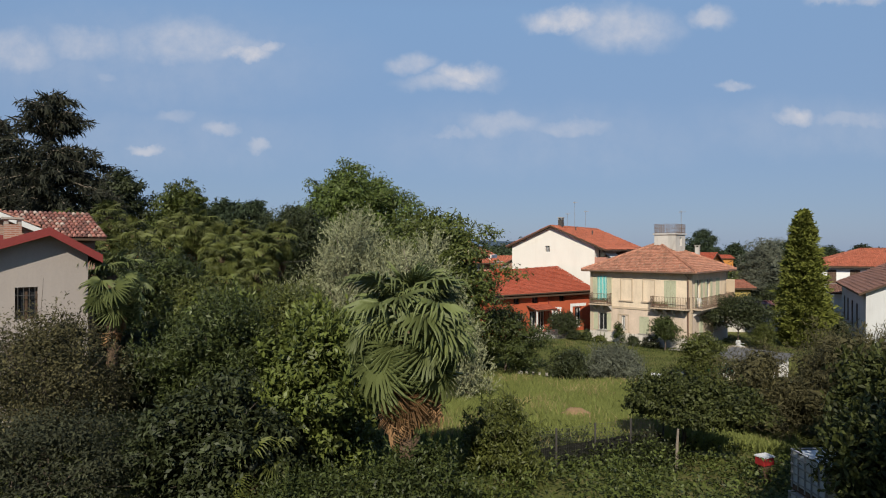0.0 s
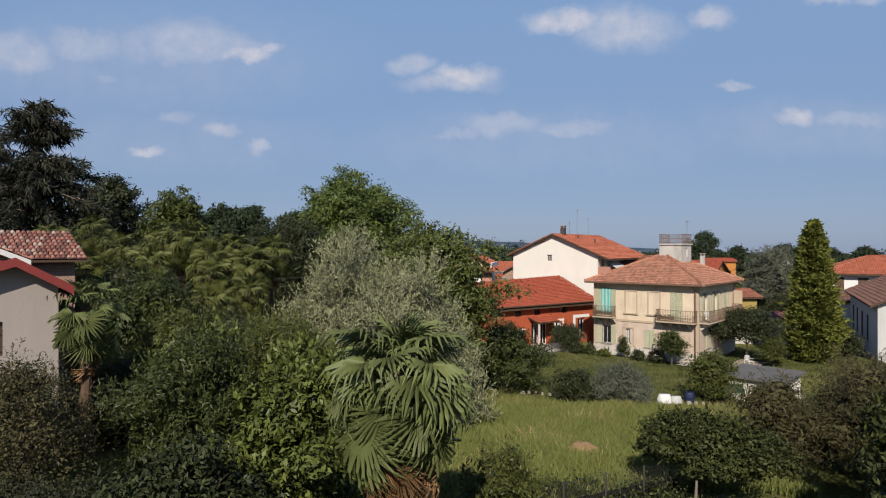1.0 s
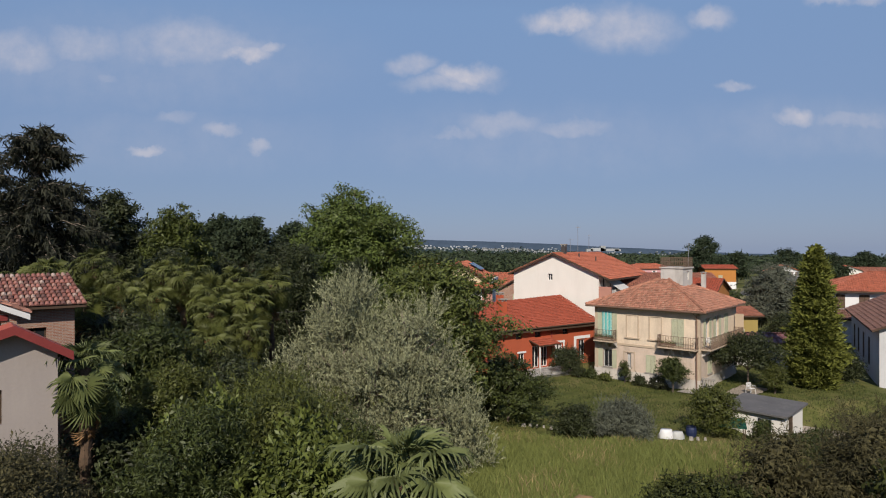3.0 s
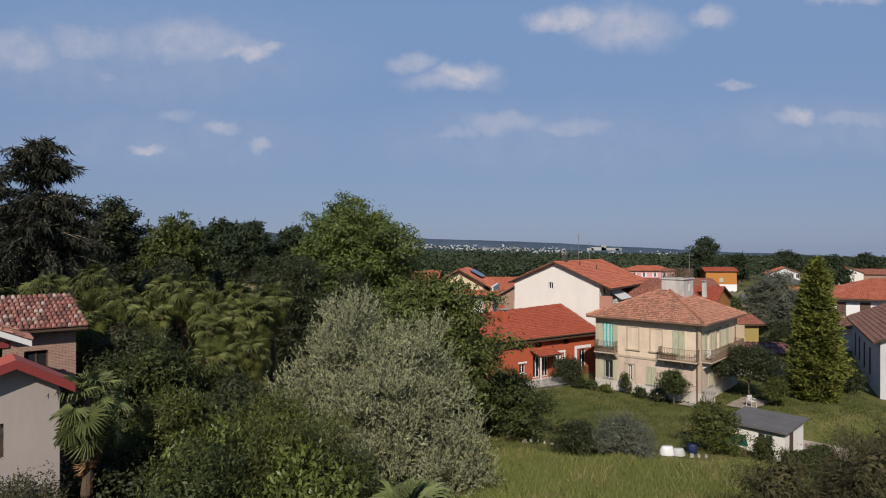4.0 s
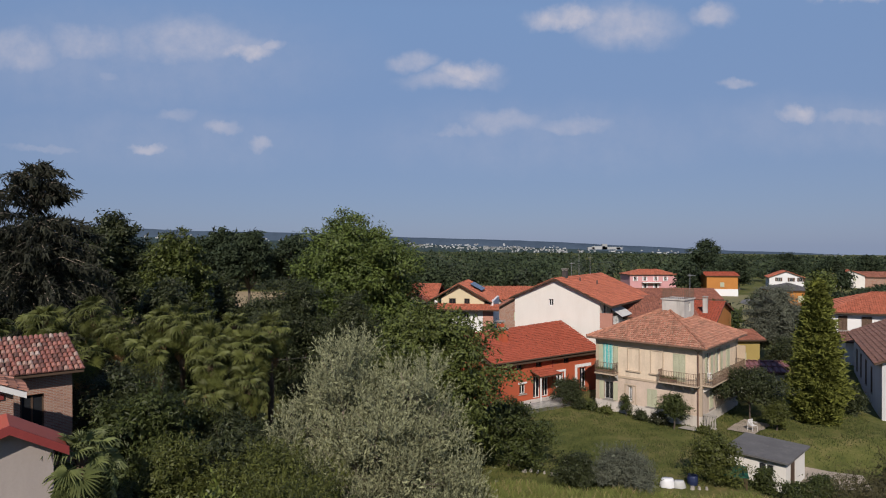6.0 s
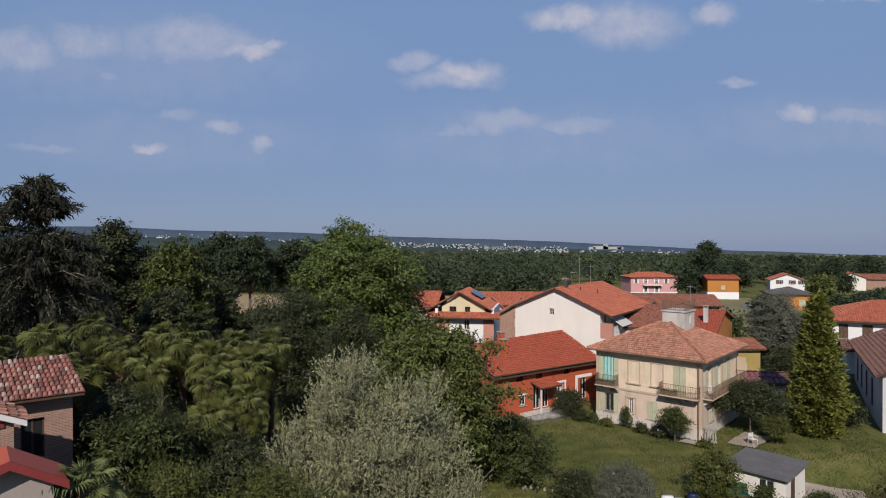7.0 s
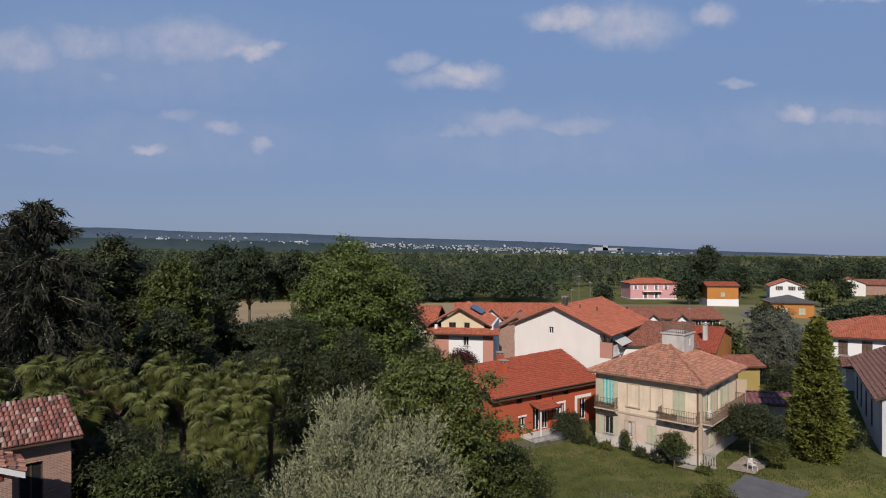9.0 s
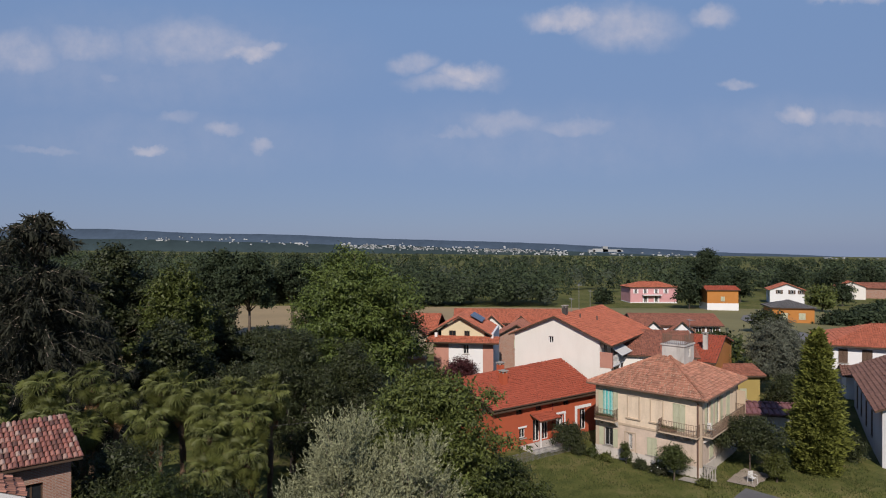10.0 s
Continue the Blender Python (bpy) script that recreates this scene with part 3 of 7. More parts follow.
def simple_house(name, m, w, d, eave, rise, walls, tile, label, openings=(), along="x", over=0.5, category="house", base=-1.5, window_kind="closed",
                 shutter_mat=None, side_openings=(), group="", tile_size=(0.26, 0.42), chimney=None):
    """A plain house: four walls, saddle roof with its ridge along the front ('x'), back from it ('y') or hipped ('hip'). Front wall at y = 0."""
    h = thing(name, m, label, category, group)
    th = 0.35
    g = Geo()
    gf = rise if along == "y" else 0
    gs = rise if along == "x" else 0
    wall_geo(g, (0, 0), (1, 0), (0, 1), w, base, eave, th, openings, gf)
    wall_geo(g, (w, d), (-1, 0), (0, -1), w, base, eave, th, (), gf)
    wall_geo(g, (w, th), (0, 1), (-1, 0), d - 2 * th, base, eave, th, (), 0)
    wall_geo(g, (0, d - th), (0, -1), (1, 0), d - 2 * th, base, eave, th, side_openings, 0)
    if gs:
        for x0 in (0, w - th):
            t = [(x0, 0, eave), (x0 + th, 0, eave), (x0 + th, d / 2, eave + gs), (x0, d / 2, eave + gs), (x0, d, eave), (x0 + th, d, eave)]
            g.add(t, [(0, 1, 2, 3), (3, 2, 5, 4), (0, 3, 4), (1, 5, 2), (0, 4, 5, 1)])
    gpart("wall", g, walls, h)
    s = rise / ((w if along == "y" else d) / 2)
    dz = over * s
    e0, top = eave - dz + .12, eave + rise + .12
    ts = dict(wide=tile_size[0], long=tile_size[1])
    if along == "x":
        roof_slope(h, [(-over, -over, e0), (w + over, -over, e0), (w + over, d / 2, top), (-over, d / 2, top)], tile, **ts)
        roof_slope(h, [(w + over, d + over, e0), (-over, d + over, e0), (-over, d / 2, top), (w + over, d / 2, top)], tile, seed=2, **ts)
    elif along == "y":
        roof_slope(h, [(w + over, -over, e0), (w + over, d + over, e0), (w / 2, d + over, top), (w / 2, -over, top)], tile, **ts)
        roof_slope(h, [(-over, d + over, e0), (-over, -over, e0), (w / 2, -over, top), (w / 2, d + over, top)], tile, seed=2, **ts)
    else:
        x0, x1, y0, y1 = -over, w + over, -over, d + over
        if w >= d:
            r0, r1 = (d / 2, d / 2, top), (w - d / 2, d / 2, top)
            roof_slope(h, [(x0, y0, e0), (x1, y0, e0), r1, r0], tile, **ts)
            roof_slope(h, [(x1, y1, e0), (x0, y1, e0), r0, r1], tile, seed=2, **ts)
            roof_slope(h, [(x1, y0, e0), (x1, y1, e0), r1, r1], tile, seed=3, **ts)
            roof_slope(h, [(x0, y1, e0), (x0, y0, e0), r0, r0], tile, seed=4, **ts)
        else:
            r0, r1 = (w / 2, w / 2, top), (w / 2, d - w / 2, top)
            roof_slope(h, [(x1, y0, e0), (x1, y1, e0), r1, r0], tile, **ts)
            roof_slope(h, [(x0, y1, e0), (x0, y0, e0), r0, r1], tile, seed=2, **ts)
            roof_slope(h, [(x0, y0, e0), (x1, y0, e0), r0, r0], tile, seed=3, **ts)
            roof_slope(h, [(x1, y1, e0), (x0, y1, e0), r1, r1], tile, seed=4, **ts)
    for a, b, c, dd in openings:
        window(h, pose(a, 0, c), b - a, dd - c, window_kind, shutter_mat, bars=0)
    for a, b, c, dd in side_openings:
        window(h, pose(0, d - th - a, c, 0, 0, -90), b - a, dd - c, window_kind, shutter_mat)
    for ch in (chimney or ()):
        chimney_part(h, *ch)
    return h


def chimney_part(h, x, y, z0, z1, size=.5, mat=None):
    g = Geo().box(x - size / 2, x + size / 2, y - size / 2, y + size / 2, z0, z1)
    c = gpart("chimney", g, mat or M["brick"], h)
    g = Geo().box(x - size * .65, x + size * .65, y - size * .65, y + size * .65, z1 + .18, z1 + .25)
    for sx in (-1, 1):
        for sy in (-1, 1):
            g.box(x + sx * size * .38 - .06, x + sx * size * .38 + .06, y + sy * size * .38 - .06, y + sy * size * .38 + .06, z1, z1 + .18)
    gpart("cap", g, M["stone"], c)


def antenna(x, y, z, h, label="thin metal television aerial on the roof"):
    a = thing("aerial", pose(x, y, z), label, "aerial", "roof aerials")
    gpart("mast", Geo().tube([(0, 0, 0), (0, 0, h)], .025, 6), M["zinc"], a)
    g = Geo()
    g.tube([(-.1, -.5, h * .93), (.1, .6, h * .93)], .014, 4)
    for i in range(7):
        yy = -.45 + i * .16
        g.tube([(-.3 + .03 * i, yy, h * .93), (.32 - .02 * i, yy - .05, h * .93)], .010, 4)
    gpart("boom", g, M["zinc"], a)
    return a


# the beige villa
def finish_villa():
    W, D, E, th = 9.2, 9.6, 6.45, .4
    v = thing("villa", pose(13.7, 57.0, 0, 0, 0, -41.4), "beige two-storey villa with worn plaster and pale tiled hip roof", "house")
    front = [(.75, 1.65, 3.55, 5.9), (6.95, 7.95, 3.5, 5.75), (.8, 1.65, 1.0, 2.6), (4.75, 5.6, 1.0, 2.5), (3.05, 3.42, 1.1, 2.45)]
    right = [(.9, 1.8, 3.5, 5.8), (3.4, 4.3, 3.5, 5.8), (5.9, 6.8, 3.5, 5.8), (1.5, 2.4, 1.15, 2.7), (5.2, 6.1, 1.15, 2.7)]
    for name, z0, z1, mat, lab in (("wall", 3.17, E, "villa", ""), ("lower_wall", .9, 3.168, "villa_mid", "faded pinkish plaster of the ground floor")):
        g = Geo()
        wall_geo(g, (0, 0), (1, 0), (0, 1), W, z0, z1, th, [o for o in front if z0 < o[2] < z1])
        wall_geo(g, (W, th), (0, 1), (-1, 0), D - 2 * th, z0, z1, th, [o for o in right if z0 < o[2] < z1])
        wall_geo(g, (W, D), (-1, 0), (0, -1), W, z0, z1, th)
        wall_geo(g, (0, D - th), (0, -1), (1, 0), D - 2 * th, z0, z1, th)
        gpart(name, g, M[mat], v, lab)
    gpart("plinth", Geo().box(-.04, W + .04, -.04, D + .04, -1.5, .9), M["villa_low"], v, "paler stained plaster plinth")
    g = Geo()
    g.box(-.06, W + .06, -.06, 0, 3.08, 3.26)
    g.box(W, W + .06, 0, D, 3.08, 3.26)
    for x0, x1 in ((0, .28), (W - .28, W)):
        g.box(x0, x1, -.045, 0, .9, 3.08)
        g.box(x0, x1, -.045, 0, 3.26, E)
    g.box(W, W + .045, 0, .28, .9, 3.08)
    g.box(W, W + .045, 0, .28, 3.26, E)
    g.box(W, W + .045, D - .28, D, .9, E)
    gpart("trim", g, M["villa_trim"], v)
    # blind windows on the upper floor
    for x in (2.95, 5.0):
        g = Geo()
        for a in ((x, x + .09, 3.85, 5.85), (x + 1.06, x + 1.15, 3.85, 5.85), (x + .09, x + 1.06, 5.75, 5.85)):
            g.box(a[0], a[1], -.05, 0, a[2], a[3])
        g.box(x - .08, x + 1.23, -.12, 0, 3.74, 3.85)
        gpart("blind_window", g, M["villa_trim"], v)
    g = Geo()
    for a in ((2.72, 2.8, .95, 2.6), (3.68, 3.76, .95, 2.6), (2.8, 3.68, 2.52, 2.6)):
        g.box(a[0], a[1], -.05, 0, a[2], a[3])
    gpart("blind_window", g, M["villa_trim"], v)
    window(v, pose(.75, 0, 3.55), .9, 2.35, "open", sill=False, door=True, curtain=True)
    window(v, pose(6.95, 0, 3.5), 1.0, 2.25, "closed", sill=False, door=True)
    window(v, pose(.8, 0, 1.0), .85, 1.6, "open", bars=6)
    window(v, pose(4.75, 0, 1.0), .85, 1.5, "closed")
    window(v, pose(3.05, 0, 1.1), .37, 1.35, "", sill=False)
    for a, b, c, dd in right:
        window(v, pose(W, th + a, c, 0, 0, 90), b - a, dd - c, "open" if c > 3 and a < 5 else "closed", sill=c < 3, door=c > 3)
    # balconies: slab, brackets, railing
    for x0, x1, y0, y1, z in ((.25, 2.15, -.85, -.002, 3.27), (6.0, W - .02, -.8, -.002, 3.27)):
        b = part("balcony", None, v)
        gpart("slab", Geo().box(x0, x1, y0, y1, z + .06, z + .16), M["villa_trim"], b)
        for x in np.arange(x0 + .25, min(x1, W) - .1, .75):
            g = Geo()
            g.add([(x, 0, z), (x, y0 + .15, z), (x, 0, z - .5), (x + .14, 0, z), (x + .14, y0 + .15, z), (x + .14, 0, z - .5)], [(0, 1, 2), (5, 4, 3), (1, 4, 5, 2), (0, 3, 4, 1)])
            gpart("bracket", g, M["concrete"], b)
        g = Geo()
        railing_geo(g, (x0 + .04, y0 + .04), (x1 - .04, y0 + .04), z + .16)
        railing_geo(g, (x0 + .04, y0 + .04), (x0 + .04, -.02), z + .16)
        if x1 < W:
            railing_geo(g, (x1 - .04, y0 + .04), (x1 - .04, -.02), z + .16)
        gpart("railing", g, M["rust"], b)
    b = part("balcony", None, v)
    gpart("slab", Geo().box(W + .002, W + .85, 0.1, D - .6, 3.33, 3.43), M["villa_trim"], b)
    for y in np.arange(.5, D - .8, .95):
        g = Geo()
        g.add([(W, y, 3.27), (W + .8, y, 3.27), (W, y, 2.75), (W, y + .14, 3.27), (W + .8, y + .14, 3.27), (W, y + .14, 2.75)], [(0, 2, 1), (3, 4, 5), (1, 2, 5, 4), (0, 1, 4, 3)])
        gpart("bracket", g, M["concrete"], b)
    g = Geo()
    railing_geo(g, (W + .81, .14), (W + .81, D - .64), 3.43)
    railing_geo(g, (W + .81, D - .64), (W + .02, D - .64), 3.43)
    railing_geo(g, (W + .81, .14), (W + .02, .14), 3.43)
    gpart("railing", g, M["rust"], b)
    gpart("screen", Geo().box(W + .1, W + .85, D - .62, D - .58, 3.43, 5.6), M["villa_trim"], b, "pale panel at the end of the balcony")
    # hip roof with its top under the turret
    o, e0, top = .62, E + .02, 8.95
    ap = (W / 2, D / 2, top)
    for i, (a, c) in enumerate((((-o, -o, e0), (W + o, -o, e0)), ((W + o, -o, e0), (W + o, D + o, e0)), ((W + o, D + o, e0), (-o, D + o, e0)), ((-o, D + o, e0), (-o, -o, e0)))):
        roof_slope(v, [a, c, ap, ap], M["tile_villa"], M["villa_trim"], .12, seed=i + 5, wide=.2, long=.31)
    g = Geo()
    for cx, cy in ((-o, -o), (W + o, -o), (W + o, D + o), (-o, D + o)):
        n = 30
        for i in range(n):
            p, q = np.array((cx, cy, e0)), np.array(ap)
            a, b2 = p + (q - p) * i / n, p + (q - p) * (i + 1.2) / n
            g.tube([a + (0, 0, .09), b2 + (0, 0, .06)], [.13, .10], 6)
    gpart("hip_tiles", g, M["tile_villa"], v)
    g = Geo()
    for a, c in (((-o, -o), (W + o, -o)), ((W + o, -o), (W + o, D + o))):
        g.tube([(*a, e0 - .04), (*c, e0 - .04)], .07, 6)
    gpart("gutter", g, M["copper"], v)
    g = Geo().tube([(W - .35, -.7, e0 - .05), (W - .2, -.12, e0 - .45), (W - .2, -.12, .05)], .055, 8)
    gpart("downpipe", g, M["copper"], v)
    # turret with its railing
    t = part("turret", None, v)
    x0, x1, y0, y1 = 4.3, 6.3, 4.3, 6.7
    g = Geo()
    wall_geo(g, (x0, y0), (1, 0), (0, 1), x1 - x0, 7.4, 9.75, .25)
    wall_geo(g, (x1, y0 + .25), (0, 1), (-1, 0), y1 - y0 - .25, 7.4, 9.75, .25, [(.8, 1.3, 8.7, 9.5)])
    wall_geo(g, (x0, y1), (0, -1), (1, 0), y1 - y0 - .25, 7.4, 9.75, .25)
    g.box(x0 + .25, x1 - .25, y1 - .25, y1, 7.4, 9.75)
    gpart("wall", g, M["concrete"], t)
    gpart("slab", Geo().box(x0 - .1, x1 + .1, y0 - .1, y1 + .1, 9.755, 9.87), M["concrete"], t)
    g = Geo()
    c = [(x0, y0), (x1, y0), (x1, y1), (x0, y1)]
    for i in range(4):
        railing_geo(g, c[i], c[(i + 1) % 4], 9.87, .85, .16)
    gpart("railing", g, M["rust"], t)
    window(t, pose(x1, y0 + 1.05, 8.7, 0, 0, 90), .5, .8, "", sill=False, deep=.1)
    antenna(*(v.matrix_world @ Vector((x1 - .3, y1 - .2, 9.87))), 2.2)


finish_villa()


# the white gabled house behind
def build_white_house():
    W, D, E, R = 10.0, 14.4, 8.8, 2.15
    h = thing("gabled_house", pose(8.1, 72.0, 0, 0, 0, -33.5), "tall white gabled house with red tiled roof and balconies", "house")
    th = .35
    g = Geo()
    wall_geo(g, (0, 0), (1, 0), (0, 1), W, -.5, E, th, [(4.2, 4.75, 8.0, 8.75)], R)
    right = [(.9, 1.9, 6.3, 8.4), (3.2, 4.2, 6.3, 8.4), (6.0, 7.0, 6.6, 8.0), (9.5, 10.4, 6.6, 8.0), (.9, 1.9, 3.1, 5.2), (3.2, 4.2, 3.1, 5.2)]
    wall_geo(g, (W, th), (0, 1), (-1, 0), D - 2 * th, -.5, E, th, right)
    wall_geo(g, (W, D), (-1, 0), (0, -1), W, -.5, E, th, (), R)
    wall_geo(g, (0, D - th), (0, -1), (1, 0), D - 2 * th, -.5, E, th)
    gpart("wall", g, M["white"], h)
    window(h, pose(4.2, 0, 8.0), .55, .75, "", sill=False)
    for a, b, c, dd in right:
        window(h, pose(W, th + a, c, 0, 0, 90), b - a, dd - c, "open" if c == 6.6 else "", M["shutter_brown"], sill=False, door=dd - c > 2)
    o = .55
    s = R / (W / 2)
    e0, top = E - o * s + .12, E + R + .12
    f = 1.1
    roof_slope(h, [(W + o + .9, -.5, e0 - .9 * s), (W + o + .9, D + .5, e0 - .9 * s), (W / 2, D + .5, top), (W / 2, -.5, top)], M["tile_red"], seed=11)
    roof_slope(h, [(-o, D + .5, e0), (-o, -.5, e0), (W / 2, -.5, top), (W / 2, D + .5, top)], M["tile_red"], seed=12)
    for z in (5.95, 2.8):
        b = part("balcony", None, h)
        gpart("slab", Geo().box(W + .002, W + 1.3, .4, 6.2, z, z + .18), M["white_b"], b)
        g = Geo()
        railing_geo(g, (W + 1.25, .45), (W + 1.25, 6.15), z + .18, 1.0, .14)
        railing_geo(g, (W + 1.25, .45), (W + .05, .45), z + .18, 1.0, .14)
        gpart("railing", g, M["whitewood"], b)
    gpart("pier", Geo().box(W + .002, W + 1.2, .05, .38, -.5, 5.9), M["white"], h)
    gpart("parapet", Geo().box(W + .002, W + 1.32, .02, .36, 5.905, 7.5), M["pink"], h, "reddish brick parapet at the end of the balcony")
    for y in (3.0, 6.0):
        gpart("post", Geo().box(W + 1.08, W + 1.26, y, y + .18, -.5, 5.94), M["white_b"], h)
    gpart("awning", Geo().slab([(W + .1, 1.6, 8.25), (W + 1.9, 1.6, 7.1), (W + 1.9, 5.2, 7.1), (W + .1, 5.2, 8.25)], .04), M["awning"], h, "pale cloth awning over the balcony")
    chimney_part(h, 5.2, 2.2, 10.4, 11.8, .5, M["iron"])
    for x, y, z in ((6.3, 4.0, 10.3), (7.4, 6.5, 9.9)):
        gpart("vent_pipe", Geo().tube([(x, y, z), (x, y, z + .7)], .08, 8), M["iron"], h)
    for x, y, hh in ((5.0, 7.0, 3.4), (5.1, 10.5, 2.4), (5.0, 4.6, 1.8)):
        antenna(*(h.matrix_world @ Vector((x, y, 10.9))), hh)


build_white_house()


# the red-orange house with its long roof
def build_orange_house():
    W, D, E = 13.4, 5.1, 4.2
    h = thing("red_house", pose(4.5, 56.8, 0, 0, 0, 34.5), "low red-orange plastered house with new red tiled roof", "house")
    th = .35
    front = [(3.0, 3.75, .85, 1.75), (4.7, 5.6, .25, 2.3), (5.9, 6.7, .25, 2.3), (7.9, 8.75, 1.0, 2.25), (2.65, 3.4, 3.1, 3.72), (5.05, 5.85, 3.1, 3.72), (8.75, 9.5, 3.1, 3.72), (11.0, 11.9, .3, 2.4)]
    g = Geo()
    wall_geo(g, (0, 0), (1, 0), (0, 1), W, -.6, E, th, front)
    wall_geo(g, (W, th), (0, 1), (-1, 0), 2 * D - th, -.6, E, th)
    wall_geo(g, (0, 2 * D), (0, -1), (1, 0), 2 * D - th, -.6, E, th)
    g.add([(0, 0, E), (.35, 0, E), (.35, D, 5.75), (0, D, 5.75), (0, 2 * D, E), (.35, 2 * D, E)], [(0, 1, 2, 3), (3, 2, 5, 4), (0, 3, 4), (1, 5, 2)])
    gpart("wall", g, M["orange"], h)
    for a, b, c, d in front:
        window(h, pose(a, 0, c), b - a, d - c, "", sill=c > .5 and d < 3, door=c < .5, frame_mat=M["wood"] if c > 3 else None)
    o = .55
    roof_slope(h, [(-.5, -o, E - .12), (W + .2, -o, E - .12), (W + .2, D, 6.45), (-.5, D, 5.95)], M["tile_orange"], seed=21, sink=.2, wide=.2, long=.3)
    roof_slope(h, [(W + .2, 2 * D, E), (-.5, 2 * D, E), (-.5, D, 5.95), (W + .2, D, 6.45)], M["tile_orange"], seed=22, sink=.2, wide=.2, long=.3)
    g = Geo().tube([(-.5, -o - .05, E - .12), (W + .2, -o - .05, E - .12)], .07, 6)
    gpart("gutter", g, M["wood"], h)
    gpart("downpipe", Geo().tube([(7.2, -.08, E - .2), (7.2, -.08, 0)], .05, 6), M["fascia"], h)
    c = part("canopy", None, h)
    roof_slope(c, [(4.3, -1.5, 2.55), (7.0, -1.5, 2.55), (7.0, -.003, 2.95), (4.3, -.003, 2.95)], M["tile_orange"], thick=.08, seed=23)
    for x in (4.4, 6.9):
        gpart("post", Geo().box(x - .06, x + .06, -1.45, -1.33, -.3, 2.5), M["whitewood"], c)
    for a, b, z0, z1 in ((7.7, 9.0, 2.35, 2.55), (7.7, 7.86, .9, 2.345), (8.8, 8.96, .9, 2.345), (2.85, 3.9, 1.8, 1.95), (10.3, 12.6, 2.5, 2.8), (10.3, 10.6, -.2, 2.495)):
        gpart("surround", Geo().box(a, b, -.05, -.002, z0, z1), M["white_b"], h, "white painted surround")
    chimney_part(h, 3.6, 3.0, 4.6, 6.4, .6, M["orange"])
    chimney_part(h, 4.4, 4.4, 5.2, 6.9, .55, M["orange"])
    s = part("terrace", None, h)
    gpart("step", Geo().box(3.0, 8.4, -2.2, -.05, -1.2, .2), M["concrete"], s)
    gpart("step", Geo().box(4.6, 6.6, -2.6, -2.203, -1.2, .02), M["concrete"], s)
    g = Geo()
    railing_geo(g, (-1.0, -3.2), (6.8, -3.2), -.1, 1.0, .14, .014)
    f = thing("garden_fence", pose(4.5, 56.8, 0, 0, 0, 34.5), "grey metal garden fence on a low concrete wall", "fence")
    gpart("railing", g, M["zinc"], f)
    gpart("base_wall", Geo().box(-1.2, 6.9, -3.3, -3.1, -1, -.05), M["concrete"], f)


build_orange_house()

# houses farther off
simple_house("brown_roof_house", pose(19.7, 69.3, 0, 0, 0, -13), 7.6, 15.0, 6.7, 1.75, M["white"], M["tile_brown"], "cream house under a plain brown-red tiled roof", over=.35, openings=[(.9, 1.9, 3.9, 5.5)], window_kind="closed", shutter_mat=M["shutter_brown"])
simple_house("rust_house", pose(25.0, 70.3, 0, 0, 0, -31), 4.7, 17.0, 6.05, 1.75, M["far_orange"], M["tile_orange"], "rust-coloured house with bright red tiled roof", over=.3, chimney=[(3.4, 3.6, 6.2, 8.6, .5, M["concrete"])])
simple_house("low_house", pose(29.6, 72.6, 0, 0, 0, 2), 7.0, 5.0, 3.75, .7, M["olive"], M["tile_brown"], "low ochre building with dark red flat-pitched roof", openings=[(4.6, 5.4, 1.0, 2.2)])
simple_house("long_shed", pose(28.2, 62.5, 0, 0, 0, -12), 6.6, 3.0, 2.3, .55, M["concrete"], M["purple"], "long concrete shed with plum-coloured roof", category="shed", tile_size=(.5, 1.6))
ROW_OPEN = [(1.6, 2.5, 3.6, 5.4), (6.2, 7.1, 3.6, 5.4), (9.4, 10.3, 4.2, 5.4), (11.6, 12.5, 4.2, 5.4)]
simple_house("terraced_house", pose(31.0, 101.0, .3, 0, 0, -5), 13.2, 9.0, 5.7, 1.3, M["white_b"], M["tile_brown"], "long white terraced house with dark red roof", openings=ROW_OPEN, window_kind="open", shutter_mat=M["shutter_brown"])
for x in (0.6, 5.0):
    simple_house("gabled_bay", pose(31.0 + x, 99.7 - x * .09, 0, 0, 0, -5), 3.4, 4.0, 5.2, 1.5, M["white_b"], M["tile_brown"], "white gabled bay of the terraced house with dark windows", category="bay",
                 openings=[(1.2, 2.2, 3.7, 5.1)], along="y", group="gabled bays", window_kind="open", shutter_mat=M["shutter_brown"])


